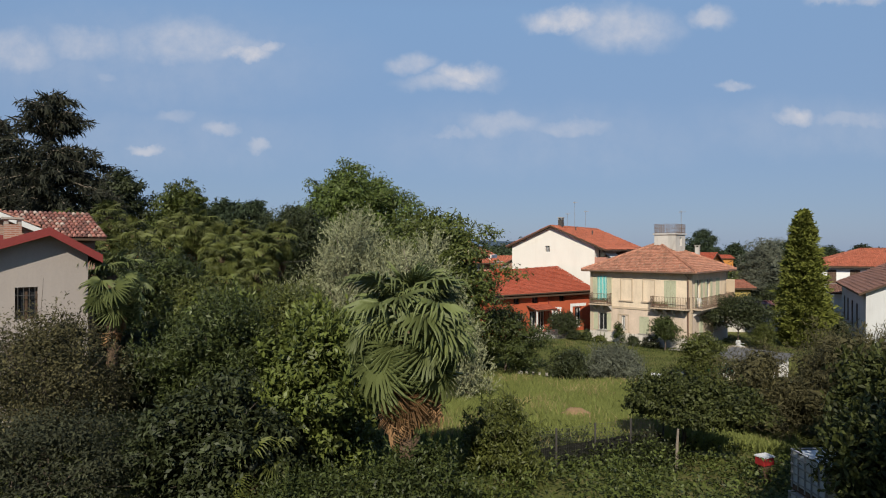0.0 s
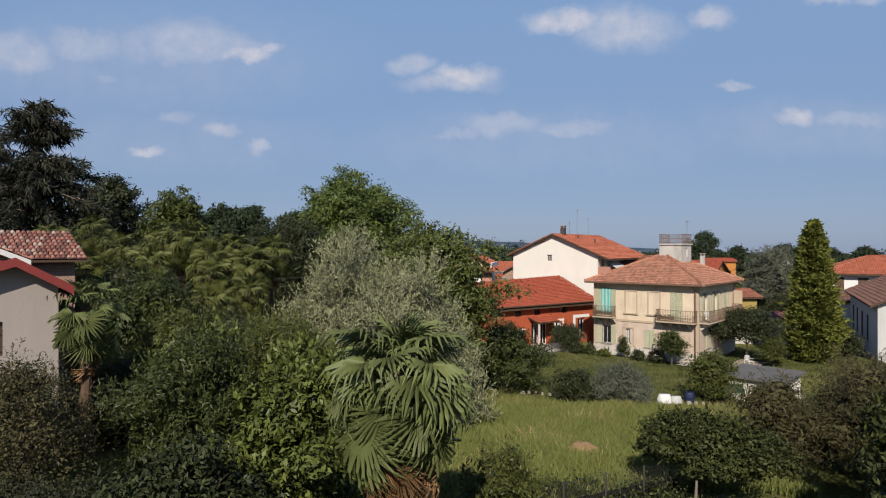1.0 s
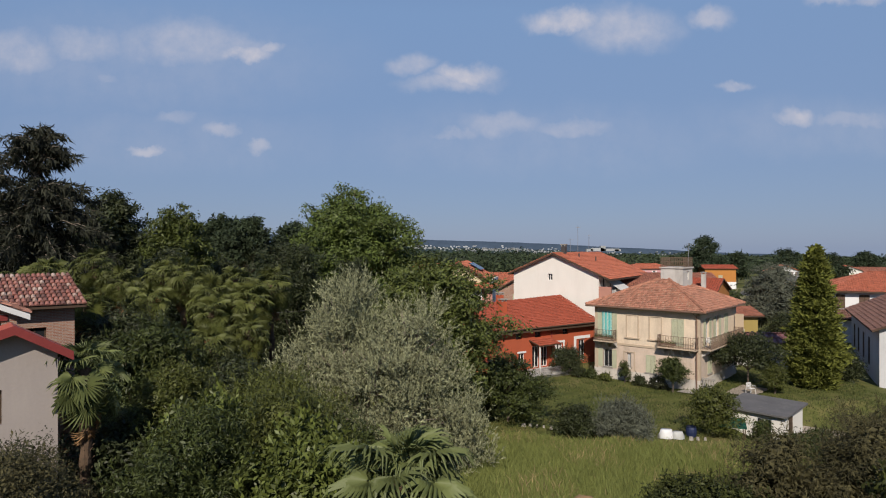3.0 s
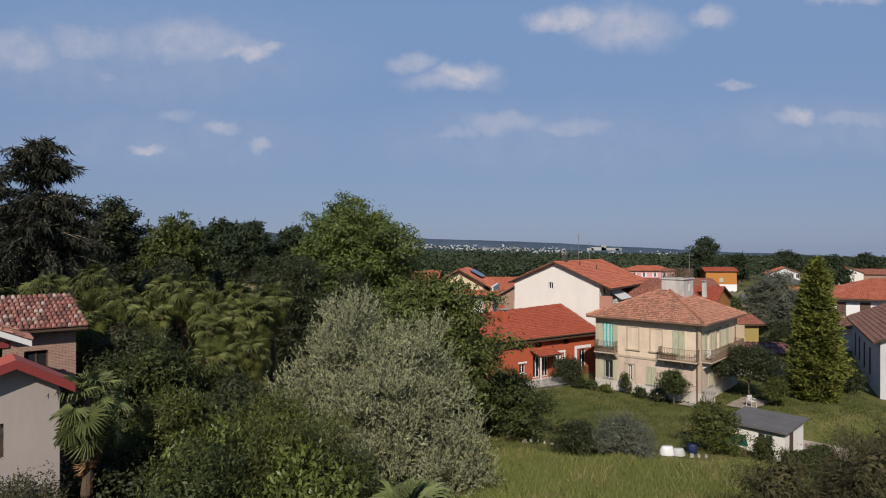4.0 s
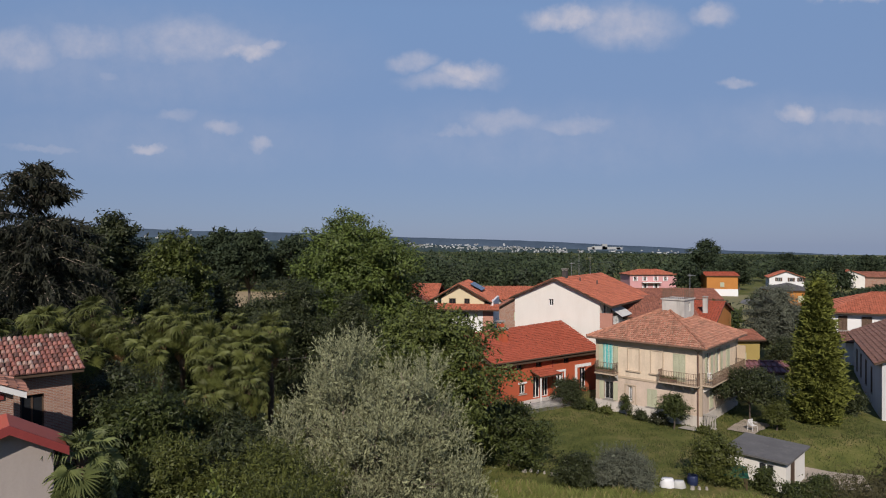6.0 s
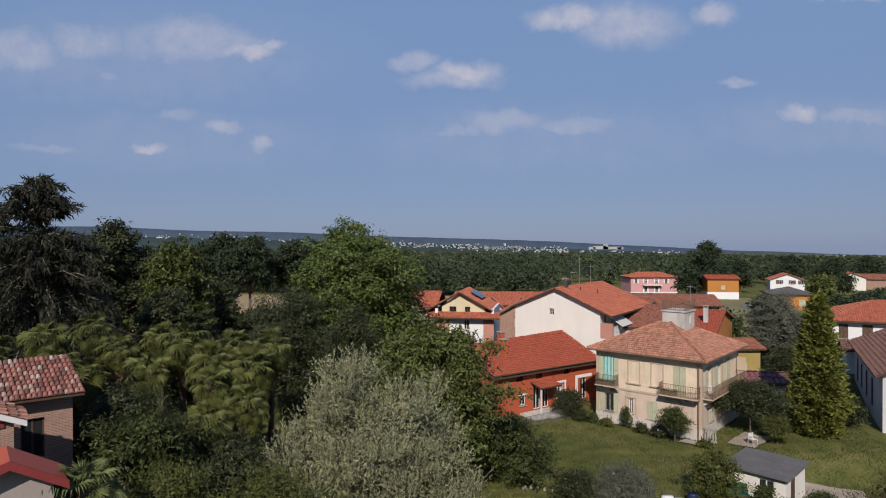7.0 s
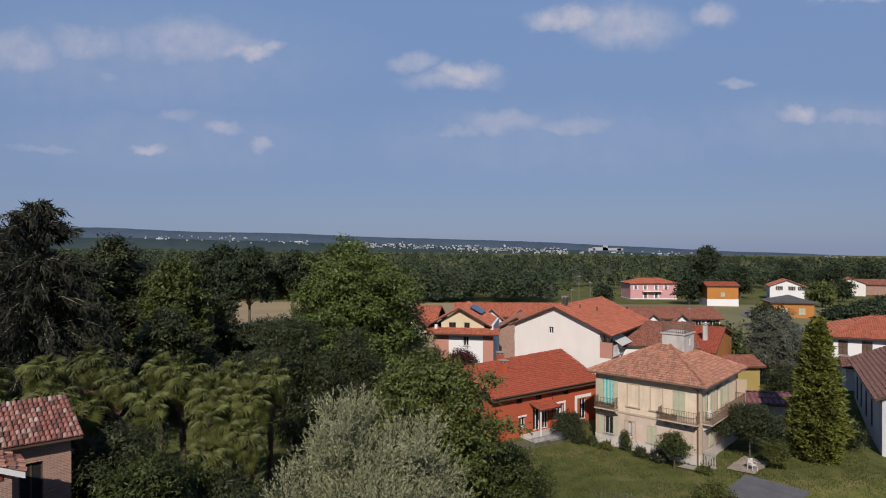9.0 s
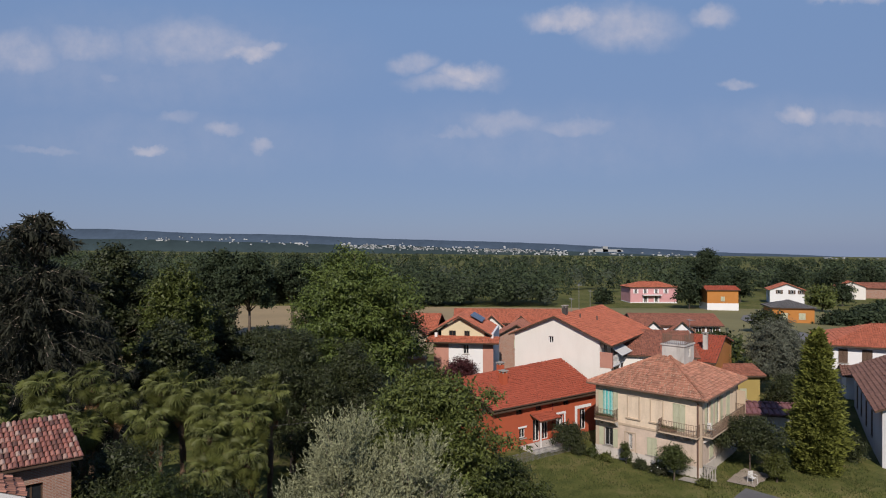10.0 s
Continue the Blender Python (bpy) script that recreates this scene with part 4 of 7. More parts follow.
def build_yellow_house():
    h = thing("yellow_house", pose(-1.3, 80.5, 1.0, 0, 0, -10), "pale yellow and brick-pink house with gables and solar panels", "house")
    W, D = 7.6, 9.0
    g = Geo()
    wall_geo(g, (0, 0), (1, 0), (0, 1), W, -2, 5.9, .35, [(3.8, 4.5, 4.0, 5.2)])
    wall_geo(g, (W, .35), (0, 1), (-1, 0), D - .7, -2, 6.6, .35)
    wall_geo(g, (0, D - .35), (0, -1), (1, 0), D - .7, -2, 6.6, .35)
    wall_geo(g, (W, D), (-1, 0), (0, -1), W, -2, 6.6, .35)
    gpart("wall", g, M["white_b"], h, "white plaster wall of the ground and first floor")
    for x0, x1 in ((-.03, 1.9), (6.3, W + .03)):
        gpart("pier", Geo().box(x0, x1, -.06, -.002, -2, 5.85), M["pink"], h, "brick-pink corner pier")
    window(h, pose(3.8, 0, 4.0), .7, 1.2, "")
    g = Geo()
    wall_geo(g, (.8, .8), (1, 0), (0, 1), 5.6, 5.9, 6.9, .3, [(1.0, 1.9, 5.95, 6.85), (3.0, 3.7, 5.95, 6.85)], 1.75, 2.4)
    gpart("gable_wall", g, M["yellow"], h, "pale yellow gable wall with dark openings")
    for x, w in ((1.8, .9), (3.8, .7)):
        window(h, pose(x, .8, 5.95), w, .9, "", frame_mat=M["wood"])
    roof_slope(h, [(-.9, -1.0, 5.55), (W + .8, -1.0, 5.55), (W + .8, .8, 6.15), (-.9, .8, 6.15)], M["tile_red"], seed=41, thick=.1)
    roof_slope(h, [(7.4, .1, 6.45), (7.4, D + .4, 6.45), (3.2, D + .4, 8.8), (3.2, .1, 8.8)], M["tile_red"], seed=42)
    roof_slope(h, [(-1.6, D + .4, 6.1), (-1.6, .1, 6.1), (3.2, .1, 8.8), (3.2, D + .4, 8.8)], M["tile_red"], seed=43)
    p = part("solar_panels", None, h)
    for i in range(4):
        a = pose(5.0, 3.2 + 1.1 * i, 8.15, 0, 29, 0)
        gpart("panel", Geo().box(-.9, .9, 0, 1.02, 0, .05), M["panel"], p, m=a)
    w = thing("yellow_wing", pose(-9.2, 83.6, 1.0, 0, 0, -10), "pale yellow house wing with balcony and red roof", "house")
    g = Geo()
    wall_geo(g, (3.8, -1.2), (1, 0), (0, 1), 3.4, -2, 6.4, .3, [(1.0, 2.4, 3.6, 5.6)], 1.1)
    wall_geo(g, (0, 0), (1, 0), (0, 1), 3.8, -2, 6.2, .3)
    wall_geo(g, (3.8, 0), (0, -1), (1, 0), .9, -2, 6.2, .3)
    gpart("wall", g, M["yellow"], w)
    window(w, pose(4.8, -1.2, 3.6), 1.4, 2.0, "", door=True)
    roof_slope(w, [(-4, -.5, 6.1), (8.2, -.5, 6.1), (8.2, 4.6, 8.4), (-4, 4.6, 8.4)], M["tile_red"], seed=44)
    roof_slope(w, [(8.2, 9.5, 6.1), (-4, 9.5, 6.1), (-4, 4.6, 8.4), (8.2, 4.6, 8.4)], M["tile_red"], seed=45)
    roof_slope(w, [(7.5, -1.8, 6.3), (7.5, 2.5, 6.3), (5.5, 2.5, 7.6), (5.5, -1.8, 7.6)], M["tile_red"], seed=46)
    roof_slope(w, [(3.5, 2.5, 6.3), (3.5, -1.8, 6.3), (5.5, -1.8, 7.6), (5.5, 2.5, 7.6)], M["tile_red"], seed=47)
    b = part("balcony", None, w)
    gpart("slab", Geo().box(3.6, 7.4, -2.6, -1.21, 3.2, 3.4), M["pink"], b)
    g = Geo()
    railing_geo(g, (3.65, -2.55), (7.35, -2.55), 3.4, 1.0, .14)
    gpart("railing", g, M["whitewood"], b)


build_yellow_house()
simple_house("row_house", pose(8.0, 95.0, 0, 0, 0, -12), 6.0, 8.0, 5.1, 1.7, M["brick"], M["tile_brown"], "small brick house with red-brown gabled roof", along="y", openings=[(2.6, 3.4, 3.4, 4.6)], group="row houses")
simple_house("terraced_house", pose(2.0, 113.0, 0, 0, 0, -4), 19.0, 9.0, 5.0, 1.9, M["white"], M["tile_red"], "long cream terraced house with red roof", openings=[(3.0, 3.9, 3.2, 4.6), (8.2, 9.1, 3.2, 4.6), (13.6, 14.5, 3.2, 4.6), (16.4, 17.3, 3.2, 4.6)], window_kind="open", shutter_mat=M["shutter_brown"], group="row houses")
for x in (4.6, 9.8):
    simple_house("gabled_bay", pose(2.0 + x, 111.6 - x * .07, 0, 0, 0, -4), 3.6, 4.0, 4.7, 1.6, M["white"], M["tile_red"], "cream gabled bay of the terraced house with dark window", category="bay",
                 openings=[(1.3, 2.3, 3.3, 4.7)], along="y", group="gabled bays", window_kind="open", shutter_mat=M["shutter_brown"])
FAR = [((1.5, 2.4, 3.4, 4.9), (5, 5.9, 3.4, 4.9), (9, 9.9, 3.4, 4.9), (12.5, 13.4, 3.4, 4.9), (5, 6, .3, 2.3), (9, 10, .3, 2.3))]
pk_house = simple_house("pink_villa", pose(66.5, 221, ground_z(66.5, 221), 0, 0, 3), 17.0, 10.0, 5.6, 1.6, M["pale_pink"], M["tile_red"], "pink and white detached house with red roof", openings=FAR[0], along="hip", window_kind="open", shutter_mat=M["white_b"], tile_size=(.6, .8))
gpart("ground_floor", Geo().box(-.06, 17.06, -.06, 10.06, -1.5, .28), M["white_b"], pk_house, "white base of the house")
gpart("porch", Geo().box(4.2, 11.0, -1.6, -.065, 2.7, 2.95), M["white_b"], pk_house, "white porch slab along the front")
ob_house = simple_house("orange_block", pose(82.0, 193, ground_z(82, 193), 0, 0, -8), 9.2, 9.0, 6.4, 1.0, M["far_orange"], M["tile_orange"], "bright orange house with white ground floor", openings=[(4.0, 5.2, 3.0, 4.4)], tile_size=(.6, .8))
gpart("ground_floor", Geo().box(-.06, 9.26, -.06, 9.06, -1.5, 2.3), M["white_b"], ob_house, "white ground floor")
simple_house("far_white_house", pose(118.5, 225, ground_z(118.5, 225), 0, 0, -22), 11, 11, 5.0, 2.2, M["white_b"], M["tile_red"], "white detached house with red gabled roof", along="y", openings=[(2.5, 3.6, 3.6, 5), (6.5, 7.6, 3.6, 5), (9.5, 10.6, 3.6, 5)], window_kind="open", shutter_mat=M["shutter_brown"], tile_size=(.6, .8))
simple_house("grey_roof_house", pose(82.5, 156, ground_z(82.5, 156), 0, 0, -14), 9.5, 9.0, 3.9, 1.4, M["far_orange"], M["grey_roof"], "low orange house with grey hipped roof", openings=[(2, 3.5, 1, 2.6), (6, 7.5, 1, 2.6)], along="hip", tile_size=(.6, .8))
simple_house("far_cream_house", pose(160, 252, ground_z(160, 252), 0, 0, -25), 10, 10, 5.0, 2.0, M["white"], M["tile_red"], "cream house with broad gabled roof", along="y", openings=[(2, 3, 2.8, 4.0), (6, 7, 2.8, 4.0)], tile_size=(.6, .8))
simple_house("far_low_house", pose(172, 258, ground_z(172, 258), 0, 0, -20), 18, 10, 4.2, 2.0, M["brick"], M["tile_brown"], "low brick house with dark red roof", tile_size=(.6, .8))
simple_house("far_low_house", pose(196, 262, ground_z(196, 262), 0, 0, -20), 13, 10, 5.0, 2.0, M["white_b"], M["tile_brown"], "white house with dark red roof", openings=[(3, 4.2, 2.6, 4), (8, 9.2, 2.6, 4)], tile_size=(.6, .8))

# houses on the street side
simple_house("street_house", pose(49.2, 80.0, 0, 0, 0, -24), 16, 11, 6.3, 2.0, M["white_b"], M["tile_red"], "white two-storey house with red hipped roof and brown shutters", along="hip", over=.8,
             openings=[(.9, 1.9, 3.9, 5.7), (3.4, 4.5, 3.9, 5.7), (5.9, 7.0, 3.9, 5.7), (8.4, 9.5, 3.9, 5.7)], window_kind="closed", shutter_mat=M["shutter_brown"])
simple_house("street_house_annex", pose(49.0, 76.6, 0, 0, 0, -24), 16, 3.2, 3.0, .75, M["white_b"], M["tile_dark"], "white annex with dark tiled lean-to roof", openings=[(1.2, 2.2, .6, 2.4)])
simple_house("brown_roof_cottage", pose(37.9, 54.9, -.35, 0, 0, -28.3), 11, 21, 4.9, 2.5, M["grey_white"], M["tile_dark"], "white cottage with dark brown tiled roof", base=-2.5, along="y", over=.6,
             side_openings=[(2.5, 3.3, .9, 3.4), (6.0, 6.8, .9, 3.4), (10.0, 10.8, .9, 3.4), (14, 14.8, .9, 3.4)], window_kind="closed", shutter_mat=M["shutter_brown"], openings=[(4.5, 5.5, 1.2, 2.6)])


# the shed with its felt roof
def build_shed():
    s = thing("garden_shed", pose(19.35, 43.75, -1.3, 0, 0, -47), "small white garden shed with grey felt roof", "shed")
    W, D = 3.7, 3.6
    g = Geo()
    wall_geo(g, (0, 0), (1, 0), (0, 1), W, -.7, 1.95, .15, [(2.0, 3.0, .9, 1.7)])
    wall_geo(g, (W, .15), (0, 1), (-1, 0), D - .3, -.7, 2.0, .15, [(.7, 1.6, .05, 1.8)])
    wall_geo(g, (W, D), (-1, 0), (0, -1), W, -.7, 2.0, .15)
    wall_geo(g, (0, D - .15), (0, -1), (1, 0), D - .3, -.7, 2.0, .15)
    gpart("wall", g, M["white"], s)
    gpart("roof", Geo().slab([(-.25, -.3, 2.1), (W + .25, -.3, 2.1), (W + .25, D + .3, 2.3), (-.25, D + .3, 2.3)], .12), M["grey_roof"], s)
    gpart("door", Geo().box(W - .1, W - .04, .86, 1.74, 0, 1.78), M["wood"], s)
    window(s, pose(2.0, 0, .9), 1.0, .8, "", sill=False, deep=.05)


build_shed()


# the farmhouse beside the palms
def build_left_houses():
    ang = math.degrees(math.atan2(.62, .78))
    h = thing("plastered_house", pose(-16.5, 18.35, 0, 0, 0, ang), "beige plastered house with small dark window and red roof edge", "house")
    W, A, EL, ER, T = 5.15, 4.0, 7.65, 8.30, 9.0
    g = Geo()
    wall_geo(g, (0, 0), (1, 0), (0, 1), W, 1.0, EL, .3, [(3.05, 3.68, 6.15, 7.22)])
    g.add([(x, y, z) for y in (0, .3) for x, z in ((0, EL), (W, EL), (W, ER), (A, T))], [(0, 1, 2, 3), (7, 6, 5, 4), (1, 5, 6, 2)])
    wall_geo(g, (W, .3), (0, 1), (-1, 0), 1.3, 1.0, ER, .3)
    wall_geo(g, (0, 1.6), (0, -1), (1, 0), 1.3, 1.0, EL, .3)
    gpart("wall", g, M["beige"], h)
    window(h, pose(3.05, 0, 6.15), .63, 1.07, "", frame_mat=M["wood"], bars=4, sill=False)
    o, k = .38, .45
    sl, sr = (T - EL) / A, (T - ER) / (W - A)
    top, el, er = T + .12, EL - o * sl + .12, ER - o * sr + .12
    roof_slope(h, [(W + o, -k, er), (W + o, 1.75, er), (A, 1.75, top), (A, -k, top)], M["tile_orange"], M["red_sheet"], .16, tiles=False, label="smooth red sheet roof")
    roof_slope(h, [(-o, 1.75, el), (-o, -k, el), (A, -k, top), (A, 1.75, top)], M["tile_orange"], M["red_sheet"], .16, tiles=False, label="smooth red sheet roof")
    g = Geo()
    g.slab([(A - .02, -k - .07, top + .1), (W + o, -k - .07, er + .1), (W + o, -k, er + .1), (A - .02, -k, top + .1)], .28)
    g.slab([(-o, -k - .07, el + .1), (A - .02, -k - .07, top + .1), (A - .02, -k, top + .1), (-o, -k, el + .1)], .28)
    gpart("bargeboard", g, M["fascia"], h, "red metal bargeboard along the roof edge")
    chimney_part(h, 3.1, 1.9, 7.0, 9.35, .5)
    chimney_part(h, 2.4, -.1, 8.2, 9.0, .32)
    # the taller rear part
    b = thing("rear_wing", pose(-19.6, 22.9, .1, 0, 0, ang), "darker rear wing with white eaves board and tiled roof", "house")
    g = Geo()
    wall_geo(g, (-3, 0), (1, 0), (0, 1), 7.0, 1.0, 9.0, .3, [(4.0, 6.5, 6.2, 8.7)], 1.6)
    g.box(3.7, 4.0, .3, 2.4, 1.0, 9.0)
    gpart("wall", g, M["brick"], b)
    # dark sheet set in the opening to imitate the shaded inside
    gpart("loft_back", Geo().box(.6, 3.69, 1.6, 1.8, 5.8, 8.95), M["wood"], b, "dark backing that stands in for the loft's shade")
    gpart("lintel", Geo().box(.9, 3.7, -.06, -.002, 8.72, 8.95), M["fascia"], b, "red beam over the open loft")
    roof_slope(b, [(4.4, -.4, 8.95), (4.4, 1.9, 8.95), (.5, 1.9, 10.75), (.5, -.4, 10.75)], M["tile_old_far"], M["whitewood"], .22, seed=33)
    roof_slope(b, [(-3.4, 1.9, 8.95), (-3.4, -.4, 8.95), (.5, -.4, 10.75), (.5, 1.9, 10.75)], M["tile_old_far"], M["whitewood"], .22, seed=34)
    # the brick farmhouse with mottled tiles
    f = thing("brick_farmhouse", pose(-24.4, 23.9, 0, 0, 0, ang), "old brick farmhouse with mottled barrel tile roof", "house")
    g = Geo()
    wall_geo(g, (0, .5), (1, 0), (0, 1), 9.6, .5, 9.1, .35, [(7.6, 8.5, 6.2, 8.0), (4.6, 5.5, 6.2, 8.0)])
    wall_geo(g, (9.6, .85), (0, 1), (-1, 0), 5.0, .5, 9.1, .35)
    g.add([(9.25, .5, 9.1), (9.6, .5, 9.1), (9.6, 3.3, 10.3), (9.25, 3.3, 10.3), (9.25, 6.1, 9.1), (9.6, 6.1, 9.1)], [(0, 1, 2, 3), (3, 2, 5, 4), (0, 3, 4), (1, 5, 2)])
    gpart("wall", g, M["brick"], f)
    for a in (7.6, 4.6):
        window(f, pose(a, .5, 6.2), .9, 1.8, "", frame_mat=M["wood"])
    return f


farm = build_left_houses()

# house added out of view, only to cast shade over the right yard corner
simple_house("unseen_shade_house", pose(8.2, -10.0, 2.4), 9.0, 14.2, 9.0, 2.2, M["beige"], M["tile_red"], "unseen house added to shade the yard corner", along="hip")


# ---- plants ----
def unit(v):
    return v / np.maximum(np.linalg.norm(v, axis=-1, keepdims=True), 1e-9)


def leaves(rng, centres, outward, size, aspect=0.5, droop=0.0, lift=0.5, vary=0.35):
    """Loose pointed leaves (four corners each) at the centres; outward: the way each one's cluster faces."""
    n = len(centres)
    nrm = unit(outward * 0.8 + rng.normal(0, 0.45, (n, 3)) + np.array((0, 0, lift)))
    along = rng.normal(0, 1, (n, 3)) + outward * 0.6 + np.array((0, 0, -droop))
    along = unit(along - nrm * np.sum(along * nrm, 1, keepdims=True))
    side = np.cross(nrm, along)
    s = size * (1 + rng.uniform(-vary, vary, (n, 1)))
    a, b = along * s, side * s * aspect * 0.5
    bend = nrm * s * 0.12
    return np.stack([centres - a * 0.5, centres - b + bend + a * .05, centres + a * 0.5 - bend, centres + b + bend + a * .05], 1)


def lobe_clusters(rng, lobes, spacing, floor=-0.75, rough=0.16):
    """Cluster centres over the lobes (x, y, z, rx, ry, rz), none inside another lobe, and the way each faces."""
    pts, ways = [], []
    L = np.array(lobes, float)
    for i, (x, y, z, rx, ry, rz) in enumerate(L):
        area = 4 * math.pi * ((rx * ry) ** 1.6 / 3 + (rx * rz) ** 1.6 / 3 + (ry * rz) ** 1.6 / 3) ** (1 / 1.6)
        n = int(area / spacing ** 2) + 4
        d = unit(rng.normal(0, 1, (n, 3)))
        d = d[d[:, 2] > floor]
        r = 1 + rng.normal(0, rough, (len(d), 1)) - 0.12 * (rng.random((len(d), 1)) < .3)
        p = d * r * (rx, ry, rz) + (x, y, z)
        keep = np.ones(len(p), bool)
        for j, (x2, y2, z2, a, b, c) in enumerate(L):
            if j != i:
                keep &= (((p - (x2, y2, z2)) / (a, b, c)) ** 2).sum(1) > 0.62
        pts.append(p[keep])
        ways.append(unit(d[keep] / (rx, ry, rz)))
    return np.concatenate(pts), np.concatenate(ways)


def sub_lobes(rng, lobes, k, ratio):
    """Smaller knots of foliage over the lobes, which give the crown its lights and hollows."""
    out = []
    for x, y, z, rx, ry, rz in lobes:
        n = max(5, int(k * rng.uniform(.8, 1.2)))
        for i in range(n):
            q = 1 - 1.7 * (i + rng.random()) / n
            a = 2.4 * i + rng.uniform(-.5, .5)
            s = math.sqrt(max(0, 1 - q * q))
            d = np.array((s * math.cos(a), s * math.sin(a), q))
            f = rng.uniform(.52, 1.04)
            r = ratio * rng.uniform(.65, 1.35)
            out.append((x + d[0] * rx * f, y + d[1] * ry * f, z + d[2] * rz * f, rx * r, ry * r, max(rz, .5 * rx) * r * .8))
    return out


def thin(q):
    """Three-cornered leaves out of four-cornered ones."""
    w = (q[:, 3] - q[:, 1]) * .45
    return np.stack([q[:, 0] - w, q[:, 0] + w, q[:, 2]], 1)


def crown(rng, lobes, spacing, per, leaf, aspect=0.5, droop=0.2, spreadr=None, floor=-0.75, rough=0.16, flat=0.6, fill=0.25, knots=8, ratio=.36, shoots=0.0):
    subs = sub_lobes(rng, lobes, knots, ratio)
    c, w = lobe_clusters(rng, subs, spacing, floor, rough)
    spreadr = spreadr or spacing * 0.55
    k = rng.poisson(per, len(c)) + 1
    idx = np.repeat(np.arange(len(c)), k)
    off = rng.normal(0, spreadr, (len(idx), 3)) * (1, 1, flat)
    p, o = c[idx] + off, unit(w[idx] + unit(off) * .6)
    q = [leaves(rng, p, o, leaf, aspect, droop)]
    # sparse leaves within
    ni = int(len(c) * fill * per * .4)
    if ni:
        L = np.array(lobes, float)
        pick = rng.integers(0, len(L), ni)
        d = unit(rng.normal(0, 1, (ni, 3))) * rng.uniform(.3, .8, (ni, 1))
        pi = L[pick, :3] + d * L[pick, 3:]
        q.append(leaves(rng, pi, unit(d), leaf * 1.4, max(.45, aspect), droop))
    # loose shoots that break the outline
    ns = int(len(c) * shoots * (.25 if spacing > .3 else 1))
    for i in rng.integers(0, len(c), ns):
        if w[i][2] < -.1:
            continue
        tip = c[i] + unit(w[i] * .6 + (0, 0, .8) + rng.normal(0, .3, 3)) * rng.uniform(1.0, 3.0 if spacing < .3 else 1.6) * spacing
        q.append(sprays(rng, c[i], tip, 9, leaf, aspect))
    return np.concatenate(q)


def limbs_geo(rng, h0, lobes, base_r, lean=(0, 0), bottom=-0.4):
    """A tapered trunk with limbs that reach into the lobes."""
    g = Geo()
    top = np.array((lean[0], lean[1], h0))
    g.tube([(0, 0, bottom), (0, 0, 0.05), tuple(top * .5 + rng.normal(0, .05, 3) * (1, 1, 0)), tuple(top)], [base_r * 1.35, base_r * 1.1, base_r * .9, base_r * .75], 9)
    for x, y, z, rx, ry, rz in lobes:
        e = np.array((x, y, z + rz * .25))
        mid = (top + e) / 2 + rng.normal(0, .12, 3) * np.linalg.norm(e - top)
        g.tube([tuple(top * .9), tuple(mid), tuple(e)], [base_r * .5, base_r * .3, base_r * .1], 6)
        for _ in range(3):
            f = e + rng.normal(0, .45, 3) * (rx, ry, rz)
            g.tube([tuple(mid), tuple((mid + f) / 2 + rng.normal(0, .1, 3)), tuple(f)], [base_r * .2, base_r * .12, base_r * .05], 5)
    return g


def auto_lobes(rng, w, h, base, n, d=None, ragged=0.25):
    """n lobes that fill a rounded crown w wide, d deep, from the height base to h."""
    d = d or w
    out = [(0, 0, (base + h) / 2, w * .30, d * .30, (h - base) * .40)]
    for i in range(n):
        a = 2.4 * i + rng.uniform(-.4, .4)
        q = (i + .5) / n
        z = base + (h - base) * (0.12 + 0.74 * q)
        k = math.sin(math.pi * min(1, 0.18 + q * .78)) ** .6
        r = k * .5 * (0.62 + rng.uniform(-.1, .1))
        s = .22 * (1 + rng.uniform(-ragged, ragged)) * (.75 + .4 * k)
        out.append((w * r * math.cos(a), d * r * math.sin(a), z, w * s, d * s, min((h - base) * .26, w * s * .9)))
    out.append((rng.uniform(-.06, .06) * w, 0, h - (h - base) * .16, w * .2, d * .2, (h - base) * .16))
    return out


def tree(name, x, y, h, w, base, mat, label, seed, n=12, spacing=.55, per=10, leaf=.3, aspect=.55, droop=.2, d=None, bark="bark", trunk=None, lobes=None, z=None, category="tree",
         group="", rough=.16, flat=.6, ragged=.25, floor=-.75, trunks=True, fill=.6, knots=8, ratio=.36, shoots=.12):
    rng = np.random.default_rng(seed)
    lb = lobes or auto_lobes(rng, w, h, base, n, d, ragged)
    z = ground_z(x, y) if z is None else z
    t = thing(name, pose(x, y, z), label, category, group)
    if trunks:
        gpart("trunk", limbs_geo(rng, max(base * 1.05, h * .25), lb[:9], trunk or max(.05, h * .02)), M[bark], t, smooth=True)
    q = crown(rng, lb, spacing, per, leaf, aspect, droop, floor=floor, rough=rough, flat=flat, fill=fill, knots=knots, ratio=ratio, shoots=shoots)
    far = y > 34
    part("crown", quads_mesh("crown", thin(q) if far else q, mat, 3 if far else 4), t)
    return t


def sprays(rng, base, tip, n, size, aspect=.2, hang=0.0):
    """n narrow leaves along a twig from base to tip."""
    u = rng.random((n, 1))
    p = base + (tip - base) * u
    d = unit(tip - base)
    al = unit(d + rng.normal(0, .45, (n, 3)) + (0, 0, -hang))
    sd = unit(np.cross(al, rng.normal(0, 1, (n, 3))))
    s = size * rng.uniform(.7, 1.3, (n, 1))
    return np.stack([p, p + al * s * .5 - sd * s * aspect * .5, p + al * s, p + al * s * .5 + sd * s * aspect * .5], 1)


